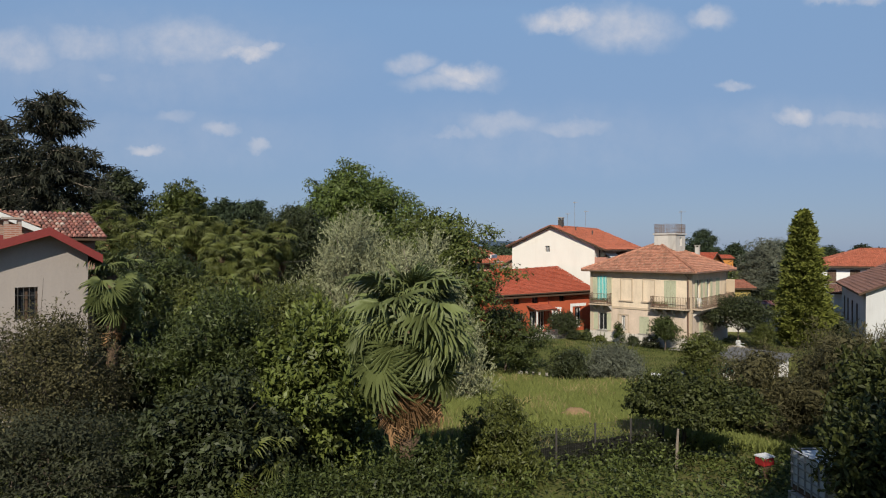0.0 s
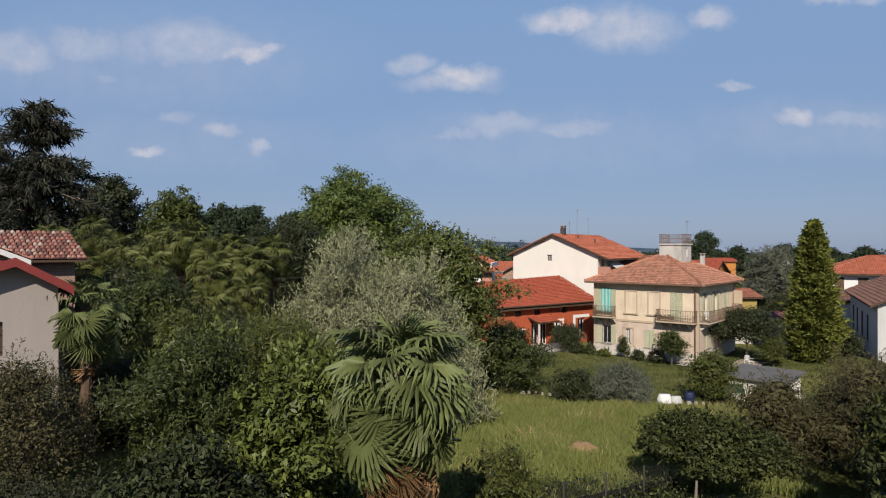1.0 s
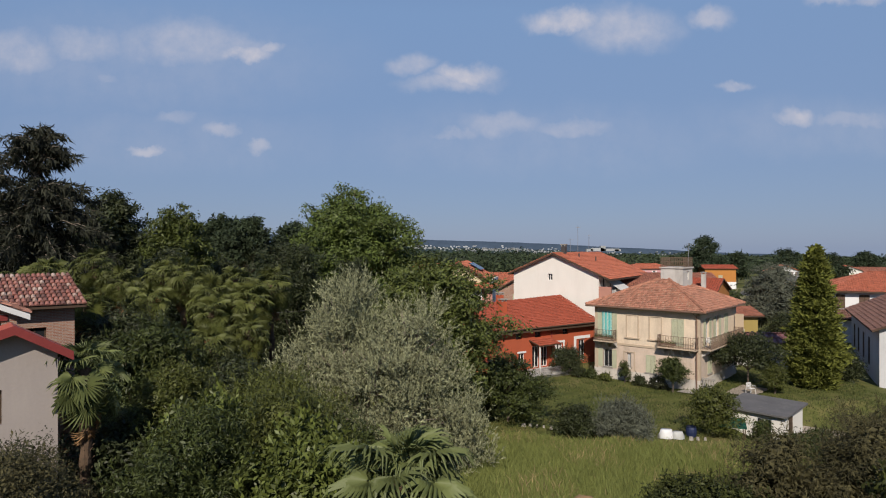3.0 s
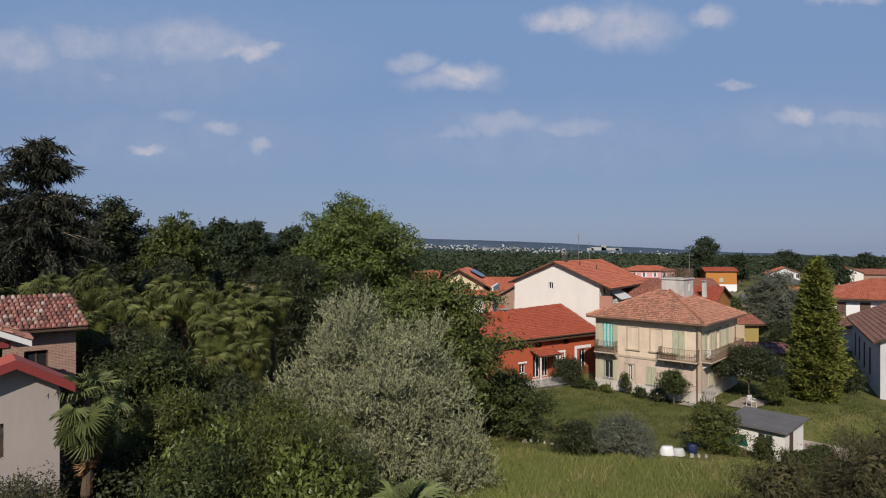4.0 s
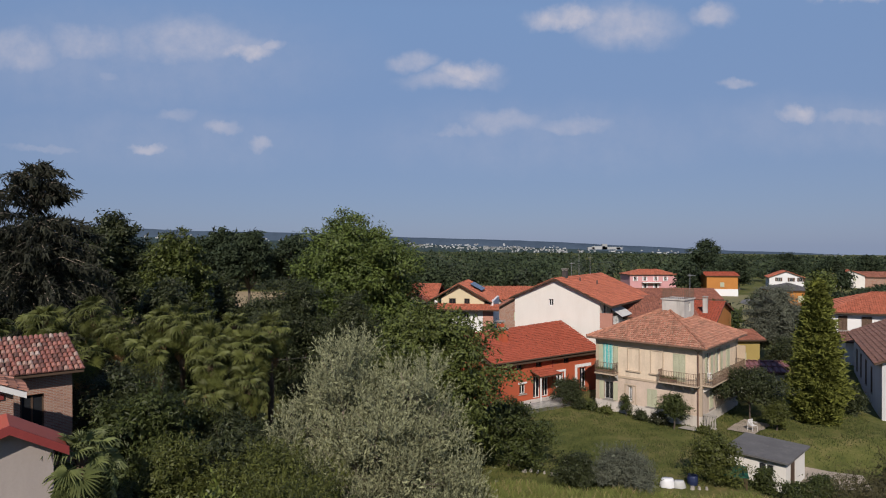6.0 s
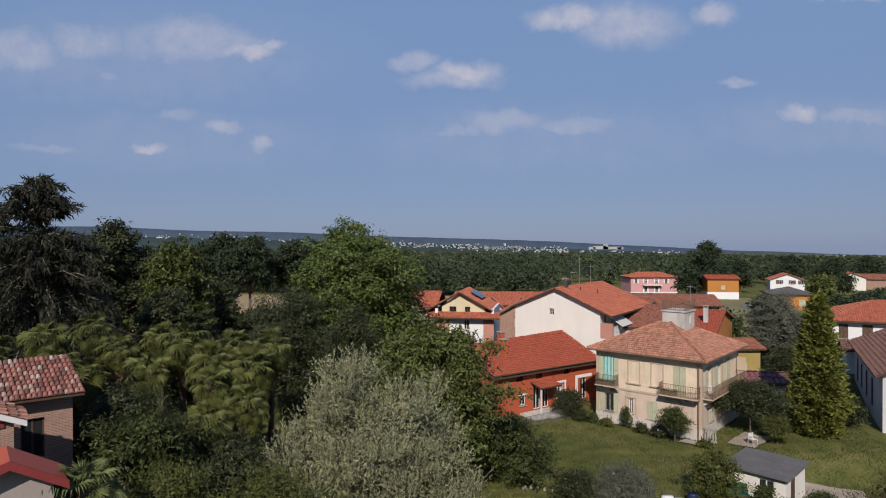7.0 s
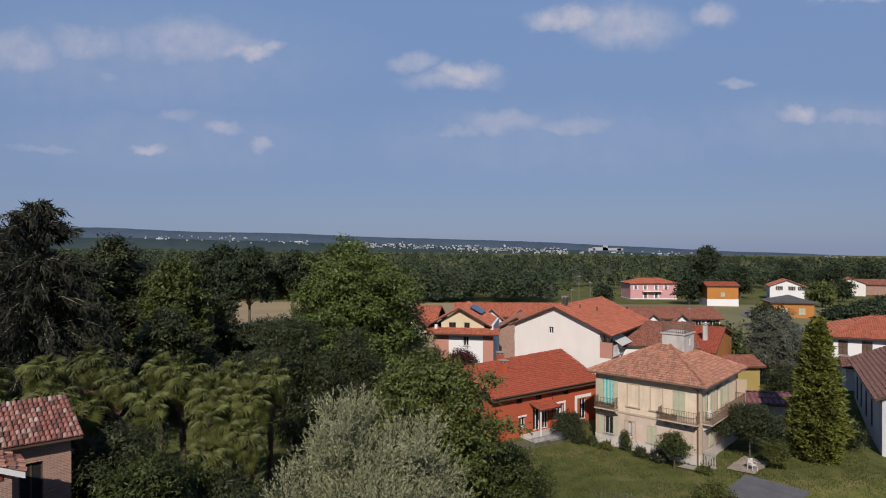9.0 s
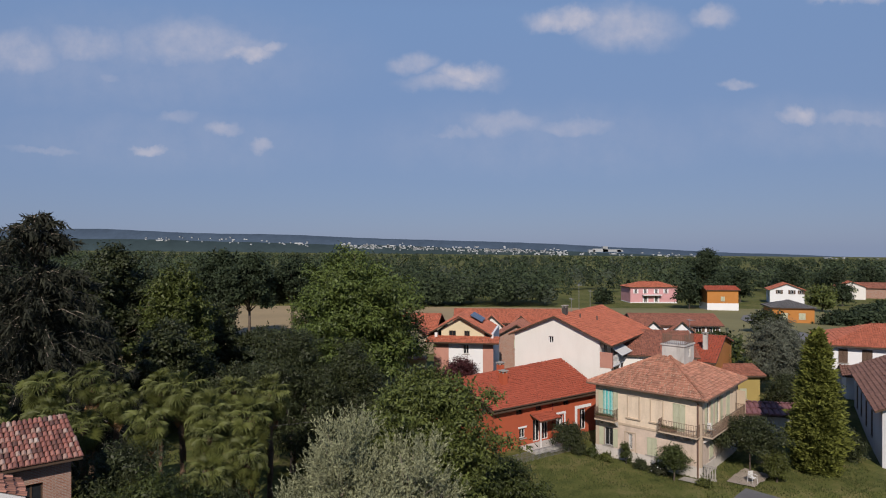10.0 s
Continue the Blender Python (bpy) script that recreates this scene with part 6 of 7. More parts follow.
# shrubs of the bank
BUSH = [
    ("magnolia_bush", -3.5, 16.9, 6.3, 3.6, .2, "lf_magnolia", "light green large-leaved magnolia shrub", .16, .13, 11),
    ("laurel_bush", -5.3, 13.6, 5.4, 3.4, .1, "lf_dark", "dense glossy dark green laurel bush", .13, .115, 12),
    ("tall_shrub", -6.9, 18.6, 7.0, 3.8, .2, "lf_shrub", "tall green garden shrub with narrow leaves", .15, .12, 13),
    ("grey_bush", -10.3, 15.8, 7.0, 4.8, .1, "lf_brownish", "large twiggy bush with small brown-green leaves", .2, .10, 14),
    ("grey_bush", -8.2, 12.8, 5.0, 4.2, .1, "lf_grey", "twiggy dark grey-green bush on the bank", .2, .10, 15),
    ("tall_shrub", -10.3, 25.8, 7.3, 3.8, .2, "lf_yellowish", "tall olive-yellow shrub with fine leaves", .18, .125, 16),
    ("tall_shrub", -7.2, 25.5, 6.6, 5.4, .2, "lf_yellowish", "tall yellow-green leafy garden shrub", .19, .13, 17),
    ("tall_shrub", -5.3, 21.6, 6.9, 5.0, .2, "lf_yellowish", "tall yellow-green leafy garden shrub", .17, .12, 18),
    ("tall_shrub", -13.4, 29.8, 8.3, 5.2, .2, "lf_shrub", "tall dark green shrub with upright shoots", .26, .2, 19),
    ("tall_shrub", -14.9, 31.4, 7.2, 3.4, .2, "lf_yellowish", "olive-yellow shrub below the palms", .22, .15, 63),
    ("tall_shrub", -9.6, 30.5, 6.0, 5.6, .2, "lf_dark", "dark green evergreen shrub", .28, .2, 20),
    ("peach_bush", 1.6, 16.9, 4.35, 2.0, .1, "lf_yellowish", "round green shrub with narrow drooping leaves", .12, .14, 21),
    ("small_bush", -.5, 12.1, 4.5, 2.4, .1, "lf_shrub", "green shrub at the foot of the palm", .12, .09, 58),
    ("small_bush", -2.6, 11.8, 3.9, 3.6, .1, "lf_shrub", "low green shrub under the palm", .12, .09, 22),
    ("small_bush", 1.0, 12.4, 3.5, 2.2, .1, "lf_bright", "low yellow-green shrub under the palm", .12, .09, 23),
    ("citrus_tree", 7.9, 20.4, 4.15, 3.9, 1.15, "lf_laurel", "round dense citrus tree with dark leaves", .13, .12, 24),
    ("fig_tree", 14.2, 16.8, 5.5, 5.4, 1.2, "lf_laurel", "large-leaved fig tree at the garden edge", .17, .2, 25),
    # tree added outside the view; only its shadow on tanks and fig counts
    ("unseen_shade_tree", 9.7, 5.8, 12.0, 6.4, 2.6, "lf_dark", "unseen tree added to shade the yard corner", .30, .26, 60),
    # dark leaves stand in for the shaded hollow under the fig
    ("shade_fill_bush", 11.6, 15.4, 4.4, 3.6, .1, "lf_dark", "dark-leaved shrub standing in for shade beneath the fig", .18, .14, 61),
    ("fig_tree", 8.7, 12.1, 5.1, 1.7, .8, "lf_laurel", "young fig tree leaning over the tanks", .17, .15, 62),
    ("reed_bush", 12.9, 25.4, 4.3, 4.0, .1, "lf_brownish", "brownish twiggy shrub thicket", .24, .12, 55),
    ("reed_bush", 15.9, 24.6, 4.9, 4.8, .1, "lf_brownish", "brownish twiggy shrub thicket", .24, .12, 64),
    ("reed_bush", 19.0, 24.0, 5.6, 5.0, .1, "lf_brownish", "tall brownish twiggy shrub thicket", .24, .12, 65),
    # made-up dark shrub that imitates the near-black shade at the right edge
    ("shade_fill_bush", 11.3, 12.2, 5.0, 4.6, .1, "lf_dark", "dark-leaved shrub added to fill the yard's black shade", .17, .15, 66),
    ("hedge_bush", 21.4, 38.6, 1.5, 2.6, .0, "lf_shrub", "green bush before the garden shed", .2, .15, 67),
    # low dark-leaved bushes added to imitate the band of shade along the fence
    ("shade_band_bush", 3.6, 19.2, .45, 2.6, .0, "lf_dark", "low dark bush added for the shaded band by the fence", .15, .1, 56),
    ("shade_band_bush", 6.2, 19.6, .4, 2.6, .0, "lf_dark", "low dark bush added for the shaded band by the fence", .15, .1, 57),
    ("reed_bush", 17.4, 26.5, 4.4, 6.0, .1, "lf_brownish", "brownish twiggy shrub thicket", .27, .14, 26),
    ("reed_bush", 21.5, 29.0, 4.1, 6.5, .1, "lf_brownish", "brownish twiggy shrub thicket", .27, .14, 27),
    ("reed_bush", 25.5, 33.0, 3.6, 6.0, .1, "lf_brownish", "brownish twiggy shrub thicket", .25, .14, 28),
    ("hedge_bush", 8.2, 39.2, 1.9, 2.7, .0, "lf_dark", "rounded dark green bush on the lawn edge", .2, .15, 29),
    ("feather_bush", 10.9, 38.8, 2.2, 3.6, .0, "lf_spruce", "pale feathery grey-green bush on the lawn edge", .19, .17, 30),
    ("hedge_bush", 16.6, 39.6, 3.0, 3.0, .0, "lf_yellowish", "yellowish rounded garden bush", .2, .15, 31),
    ("garden_tree", 18.3, 50.6, 2.8, 2.1, .9, "lf_shrub", "small round garden tree by the villa corner", .2, .15, 32),
    ("garden_tree", 11.4, 58.0, 2.4, 3.0, .3, "lf_dark", "dark round shrub between the houses", .2, .15, 33),
    ("arbour_tree", 25.4, 52.7, 4.4, 5.6, 1.5, "lf_dark", "broad dark tree shading the villa drive", .26, .18, 34),
    ("clipped_bush", 26.3, 50.3, 2.4, 1.7, .1, "lf_yellowish", "clipped egg-shaped topiary bush", .15, .12, 35),
    ("hedge_bush", 20.0, 40.0, 1.6, 1.2, .0, "lf_shrub", "green bush beside the garden shed", .2, .15, 36),
    ("hedge_bush", 23.8, 40.4, 1.4, 2.0, .0, "lf_shrub", "green bush beside the garden shed", .2, .15, 37),
    ("back_shrub", 35.4, 56.0, 2.8, 3.2, .0, "lf_dark", "dark shrub between the thuja and the cottage", .26, .18, 68),
    ("back_shrub", 37.5, 64.0, 3.4, 4.5, .0, "lf_dark", "dark shrub behind the thuja", .3, .2, 38),
    ("back_shrub", 38.5, 71.0, 4.5, 4.5, .0, "lf_dark", "dark shrub behind the thuja", .3, .2, 39),
    ("back_shrub", 33.5, 82.0, 6.0, 7.0, .0, "lf_walnut", "leafy green tree behind the villa", .4, .3, 40),
    ("copper_tree", 2.0, 78.5, 4.6, 4.8, .6, "lf_red", "small dark copper-red maple", .3, .22, 43),
    ("tall_shrub", -3.2, 22.5, 5.9, 3.6, .2, "lf_shrub", "tall green shrub with fine leaves", .16, .11, 45),
    ("magnolia_bush", -7.1, 20.8, 7.0, 2.8, .2, "lf_magnolia", "light green large-leaved magnolia shrub", .17, .14, 46),
    ("magnolia_bush", -4.2, 19.2, 6.7, 3.0, .2, "lf_magnolia", "light green large-leaved magnolia shrub", .17, .14, 47),
    ("grey_bush", -12.6, 19.2, 5.8, 3.6, .1, "lf_grey", "large twiggy bush with small grey-green leaves", .2, .12, 48),
    ("laurel_bush", -12.0, 24.8, 5.2, 4.4, .1, "lf_dark", "dense dark shrub under the small palm", .2, .15, 49),
    ("tall_shrub", -16.6, 33.0, 8.5, 5.4, .2, "lf_dark", "dark green evergreen shrub below the palms", .26, .17, 50),
    ("tall_shrub", -11.2, 33.0, 6.3, 5.0, .2, "lf_dark", "dark green evergreen shrub below the palms", .26, .17, 51),
    ("back_shrub", 8.0, 80.0, 2.6, 7.0, .0, "lf_dark", "dark clipped hedge by the yellow house", .35, .22, 44),
]
# each kind's leaf: aspect, size, leaves to a cluster, loose shoots
HABIT = {"feather_bush": (.2, 1.2, 10, .6), "grey_bush": (.36, .85, 10, .55), "reed_bush": (.13, 1.7, 9, .8), "peach_bush": (.24, 1.0, 8, .3), "magnolia_bush": (.42, 1.45, 6, .25), "laurel_bush": (.42, 1.25, 7, .12),
         "citrus_tree": (.5, 1.0, 8, .12), "fig_tree": (.42, 1.0, 7, .5), "tall_shrub": (.24, 1.2, 9, .35)}
for nm, bx, by, bh, bw, bb, mk, lab, sp, lf, sd in BUSH:
    near = by < 35
    asp, big, per, loose = HABIT.get(nm, (.2, 1.2, 9, .35) if mk == "lf_yellowish" and near else (.4 if near else .5, 1.0, 8, .2 if near else .08))
    tree(nm, bx, by, bh - (ground_z(bx, by) if near and bh > 3 else 0) if near else bh, bw, bb, M[mk], lab, 200 + sd, n=9 if near else 11, spacing=sp * 1.5, per=per, knots=8, shoots=loose, leaf=lf * big, aspect=asp, ratio=.42 if near else .36, droop=.6 if nm in ("peach_bush", "fig_tree") else .2, category="shrub" if "tree" not in nm else "tree", trunk=.07, ragged=.5 if near else .35, rough=.24 if near else .2)


# ---- meadow, fields, woods ----
def meadow():
    rng = np.random.default_rng(9)
    for nm, mat, n, hh in (("meadow_grass", "grass_blade", 190000, .5), ("dry_grass", "grass_dry", 16000, .62)):
        x, y = rng.uniform(-2, 19, n), rng.uniform(18, 39.5, n)
        edge = 38.6 - .16 * (x - 3) - .5 * np.sin(x)
        right = 6.5 + (y - 18) * .55
        keep = (y < edge) & (x < right + 4) & (x > -1.5 + .12 * (y - 20)) & (y > 17.75 + .635 * (np.minimum(x, 10.5) - 2.5))
        if nm == "dry_grass":
            keep &= (np.sin(x * .9 + 1) * np.cos(y * .55) + .35 * rng.normal(0, 1, n) > .35) | ((y > edge - 2.2) & (rng.random(n) < .5))
        x, y = x[keep], y[keep]
        z = np.array([ground_z(a, b) for a, b in zip(x, y)])
        p = np.stack([x, y, z], 1)
        n = len(p)
        h = hh * rng.uniform(.5, 1.25, (n, 1))
        lean = rng.normal(0, .28, (n, 3)) * (1, 1, 0)
        a = rng.uniform(0, 6.28, n)
        s = np.stack([np.cos(a), np.sin(a), 0 * a], 1) * .013
        up = np.array((0, 0, 1.0))
        mid, tip = p + (up + lean * .4) * h * .55, p + (up + lean) * h
        q = np.stack([p - s * 2, mid - s * 1.6, tip, mid + s * 1.6], 1)
        ob = new(nm, quads_mesh(nm, q, M[mat]))
        tagged(ob, "tall uncut meadow grass, green turning straw" if nm == "meadow_grass" else "straw-coloured dry grass stalks in the meadow", "grass", kind="stuff")


meadow()
g = Geo()
rng0 = np.random.default_rng(4)
HN = 14
hv = [((.85 - .85 * (j / 6)) * math.cos(6.283 * i / HN) * (1 + .12 * rng0.normal()), (.7 - .7 * (j / 6)) * math.sin(6.283 * i / HN), .42 * math.sin(1.57 * j / 6) + .03 * rng0.normal()) for j in range(7) for i in range(HN)]
g.add(hv, [(j * HN + i, j * HN + (i + 1) % HN, (j + 1) * HN + (i + 1) % HN, (j + 1) * HN + i) for j in range(6) for i in range(HN)])
heap = new("hay_heap", g.mesh("hay_heap", M["hay"], True))
heap.location = (5.6, 26.0, ground_z(5.6, 26.0) + .22)
tagged(heap, "low brown heap of cut grass in the meadow", "heap")


def lawn():
    """Short tufts over the lawns, thinner on the dry patches."""
    rng = np.random.default_rng(17)
    n = 48000
    x, y = rng.uniform(2, 36, n), rng.uniform(39, 60, n)
    keep = (y < 57.5 - .35 * np.abs(x - 14)) | (x > 22)
    keep &= np.array([noise.noise(Vector((a * .55, b * .55, 7))) for a, b in zip(x, y)]) + rng.normal(0, .25, n) > -.12
    x, y = x[keep], y[keep]
    n = len(x)
    z = np.array([ground_z(a, b) for a, b in zip(x, y)])
    p = np.stack([x, y, z], 1)
    a = rng.uniform(0, 6.28, n)
    s = np.stack([np.cos(a), np.sin(a), 0 * a], 1) * .03
    tip = p + rng.normal(0, .04, (n, 3)) * (1, 1, 0) + np.stack([0 * a, 0 * a, rng.uniform(.07, .2, n)], 1)
    ob = new("lawn_grass", quads_mesh("lawn_grass", np.stack([p - s, p + s, tip], 1), M["lawn_blade"], 3))
    tagged(ob, "short green lawn grass with worn patches", "grass", kind="stuff")


lawn()


def undergrowth():
    """Weeds and low leaves over the bank before the eye."""
    rng = np.random.default_rng(31)
    n = 2600
    x, y = rng.uniform(-13, 13.5, n), rng.uniform(7.5, 21, n)
    keep = np.abs(x) < y * .9
    x, y = x[keep], y[keep]
    h = rng.uniform(.1, .75, len(x)) * (1 + .4 * np.sin(x * 1.3) * np.cos(y))
    z = np.array([ground_z(a, b) for a, b in zip(x, y)])
    idx = np.repeat(np.arange(len(x)), 16)
    p = np.stack([x, y, z + h * .6], 1)[idx] + rng.normal(0, .2, (len(idx), 3)) * (1, 1, .5) + np.stack([0 * h, 0 * h, h * .3], 1)[idx] * rng.uniform(-1, 1, (len(idx), 1))
    q = leaves(rng, p, unit(rng.normal(0, 1, (len(idx), 3)) + (0, 0, .8)), .13, .45)
    ob = new("undergrowth", quads_mesh("undergrowth", q, M["lf_weeds"]))
    tagged(ob, "bright green weeds and brambles over the bank", "weeds", kind="stuff")


undergrowth()


def wire_fence():
    f = thing("wire_fence", pose(0, 0, 0), "wire mesh fence with dark shade net along the meadow", "fence")
    a, b = np.array((1.9, 17.05)), np.array((7.3, 20.5))
    n = 5
    for i in range(n):
        x, y = a + (b - a) * i / (n - 1)
        z = ground_z(x, y)
        gpart("post", Geo().tube([(x, y, z - .3), (x, y, z + 1.25)], .03, 6), M["iron"], f)
    g = Geo()
    for k in range(9):
        pts = []
        for i in range(13):
            x, y = a + (b - a) * i / 12
            pts.append((x, y, ground_z(x, y) + .08 + k * .14))
        g.tube(pts, .004, 3)
    for i in range(90):
        x, y = a + (b - a) * i / 89
        z = ground_z(x, y)
        g.tube([(x, y, z + .05), (x, y, z + 1.2)], .0035, 3)
    gpart("mesh", g, M["iron"], f)
    g = Geo()
    for i in range(24):
        (x, y), (x1, y1) = a + (b - a) * i / 24, a + (b - a) * (i + 1) / 24
        z, z1 = ground_z(x, y), ground_z(x1, y1)
        s = .012 * math.sin(i * 1.7)
        s1 = .012 * math.sin(i * 1.7 + 1.7)
        g.slab([(x, y + .02, z - .1), (x1, y1 + .02, z1 - .1), (x1, y1 + .02, z1 + .72 + s1), (x, y + .02, z + .72 + s)], .006)
    gpart("shade_net", g, M["shade_net"], f, "dark shade net on the fence")


wire_fence()


def caged_tank(x, y, z, rz):
    t = thing("caged_tank", pose(x, y, z, 0, 0, rz), "white plastic tank in a metal cage", "tank", "tanks in the yard")
    g = Geo().box(-.48, .48, -.55, .55, .12, .86)
    gpart("tank", g, M["tank_plastic"], t)
    for i in range(6):
        k = -.5 + i * .2
        for yy in (-.575, .575):
            gpart("bar", Geo().box(k - .012, k + .012, yy - .012, yy + .012, .05, .89), M["zinc"], t)
    for i in range(6):
        k = -.55 + i * .22
        for xx in (-.51, .51):
            gpart("bar", Geo().box(xx - .012, xx + .012, k - .012, k + .012, .05, .89), M["zinc"], t)
    for z0 in (.2, .38, .56, .74, .88):
        for yy in (-.585, .585):
            gpart("bar", Geo().box(-.52, .52, yy - .01, yy + .01, z0 - .012, z0 + .012), M["zinc"], t)
        for xx in (-.52, .52):
            gpart("bar", Geo().box(xx - .01, xx + .01, -.58, .58, z0 - .012, z0 + .012), M["zinc"], t)
    gpart("pallet", Geo().box(-.5, .5, -.57, .57, 0, .11), M["wood"], t)


tz = ground_z(8.0, 13.2)
caged_tank(8.2, 13.2, tz + .02, 8)
caged_tank(8.25, 13.22, tz + .93, 3)

crate = thing("red_crate", pose(9.3, 17.9, ground_z(9.3, 17.9) + .55, 0, 0, 20), "red crate with white lid on a stand", "crate")
gpart("box", Geo().box(-.2, .2, -.15, .15, 0, .22), M["red_paint"], crate)
gpart("lid", Geo().box(-.22, .22, -.17, .17, .22, .26), M["white_plastic"], crate)
gpart("stand", Geo().box(-.15, .15, -.1, .1, -.65, 0), M["wood"], crate)
stake = thing("wooden_stake", pose(6.85, 18.2, ground_z(6.85, 18.2)), "pale weathered wooden garden stake", "stake")
gpart("post", Geo().tube([(0, 0, -.3), (.02, 0, .7), (.05, 0, 1.25)], [.05, .045, .03], 7), M["bark_pale"], stake)

# power pole and cable among the palms
pole = thing("utility_pole", pose(-14.6, 39.3, ground_z(-14.6, 39.3)), "dark wooden utility pole among the palms", "pole")
gpart("post", Geo().tube([(0, 0, -.3), (0, 0, 8.0)], [.13, .10], 8), M["bark"], pole)
gpart("crossarm", Geo().box(-.5, .5, -.06, .06, 7.55, 7.67), M["wood"], pole)
cable = new("power_cable", Geo().tube([(-19.0, 36.2, 7.6), (-16.8, 37.6, 7.45), (-14.6, 39.2, 7.75), (-11.5, 39.6, 7.5), (-8, 40.0, 7.75), (-4, 40.4, 8.3)], .008, 5).mesh("power_cable", M["iron"]))
tagged(cable, "thin dark overhead cable between trees", "cable")


# small things round the villa
def planting(name, x, y, w, h, mk, label, seed, leaf=.13, category="shrub"):
    tree(name, x, y, h, w, .02, M[mk], label, seed, n=5, spacing=.24, per=8, leaf=leaf, trunk=.04, category=category, knots=6)


vm = Matrix.LocRotScale((13.7, 57.0, 0), Euler((0, 0, radians(-41.4))), None)
for i, (lx, ly, w, h, mk, lab) in enumerate(((.2, -1.0, 1.2, .7, "lf_shrub", "low green shrub along the villa wall"), (1.5, -1.1, 1.1, .55, "lf_yellowish", "low flowering plant along the villa wall"), (3.2, -.8, .9, 1.9, "lf_shrub", "slim climbing shrub on the villa wall"),
        (4.7, -1.2, 1.0, .8, "lf_dark", "low dark shrub along the villa wall"), (6.3, -1.3, 1.6, 1.0, "lf_grey", "grey-green rose bush by the villa"), (-1.0, -1.2, 1.4, .8, "lf_dark", "low dark shrub along the villa wall"), (9.9, -1.4, 1.0, .5, "lf_yellowish", "low flowering plant at the villa corner"))):
    p = vm @ Vector((lx, ly, 0))
    planting("border_shrub", p.x, p.y, w, h, mk, lab, 400 + i)
p = vm @ Vector((6.5, -1.5, .75))
bl = new("rose_blossoms", quads_mesh("rose_blossoms", leaves(np.random.default_rng(2), np.array(p) + np.random.default_rng(1).normal(0, .35, (14, 3)), np.tile((0, -.5, .5), (14, 1)), .16, 1.0), M["flower"]))
tagged(bl, "white blossoms on the rose bush", "flowers", kind="stuff")
bal = thing("balustrade", vm @ pose(9.3, .25, 0), "pale stone balustrade at the villa corner", "balustrade")
gpart("rail", Geo().box(0, 1.0, -.1, .1, 1.0, 1.12), M["stone"], bal)
gpart("base", Geo().box(0, 1.0, -.1, .1, -.3, .15), M["stone"], bal)
for i in range(5):
    x = .1 + i * .2
    gpart("baluster", Geo().tube([(x, 0, .15), (x, 0, .4), (x, 0, .75), (x, 0, 1.0)], [.05, .085, .045, .06], 8), M["stone"], bal)
def garden_chair(m, label):
    """A white garden chair with slatted seat and back."""
    c = thing("garden_chair", m, label, "chair", "garden chairs")
    for x in (-.22, .22):
        for y, top in ((-.22, .44), (.22, .86)):
            gpart("leg", Geo().tube([(x * 1.1, y * 1.15, 0), (x, y, top)], .018, 6), M["whitewood"], c)
        gpart("armrest", Geo().box(x - .025, x + .025, -.24, .22, .62, .65), M["whitewood"], c)
    for i in range(5):
        gpart("seat_slat", Geo().box(-.21, .21, -.22 + i * .09, -.15 + i * .09, .42, .445), M["whitewood"], c)
    for i in range(4):
        gpart("back_slat", Geo().box(-.2, .2, .215, .235, .5 + i * .095, .565 + i * .095), M["whitewood"], c)
    return c


garden_chair(vm @ pose(9.2 + .45, 1.1, 3.43, 0, 0, 70), "white garden chair on the villa balcony")
garden_chair(pose(24.2, 49.9, ground_z(24.2, 49.9) + .1, 0, 0, 20), "white garden chair under the broad tree")


def flower_box(lx, ly, lz, w, turn, seed):
    b = thing("flower_box", vm @ pose(lx, ly, lz, 0, 0, turn), "terracotta flower box with trailing plants on the balcony", "flower box", "flower boxes")
    gpart("box", Geo().box(0, w, -.09, .09, 0, .17), M["copper"], b)
    rq = np.random.default_rng(seed)
    n = int(420 * w)
    p = np.stack([rq.uniform(0, w, n), rq.normal(0, .1, n), .2 + rq.normal(0, .1, n)], 1)
    tagged(part("plants", quads_mesh("plants", leaves(rq, p, unit(rq.normal(0, 1, (n, 3)) + (0, -.4, .6)), .075, .5), M["lf_yellowish"]), b), kind="stuff")


flower_box(.35, -.72, 3.6, 1.7, 0, 61)
flower_box(6.2, -.68, 3.6, 1.3, 0, 62)
edge = thing("stone_edging", pose(0, 0, 0), "row of rough stones between lawn and meadow", "edging")
rs = np.random.default_rng(8)
for i in range(26):
    x = 5.2 + i * .42
    y = 41.6 - i * .13 + rs.normal(0, .12)
    bmx = Geo()
    s = rs.uniform(.1, .18)
    v = unit(rs.normal(0, 1, (12, 3)))
    ring = [(s * math.cos(k * 1.047) * rs.uniform(.8, 1.2), s * .8 * math.sin(k * 1.047) * rs.uniform(.8, 1.2)) for k in range(6)]
    bmx.add([(a, b, -.15) for a, b in ring] + [(a * .75, b * .75, s * .7) for a, b in ring], [tuple(range(6, 12))] + [(k, (k + 1) % 6, (k + 1) % 6 + 6, k + 6) for k in range(6)])
    gpart("stone", bmx, M["stone"], edge, m=pose(x, y, ground_z(x, y) + .08, 0, 0, rs.uniform(0, 360)))


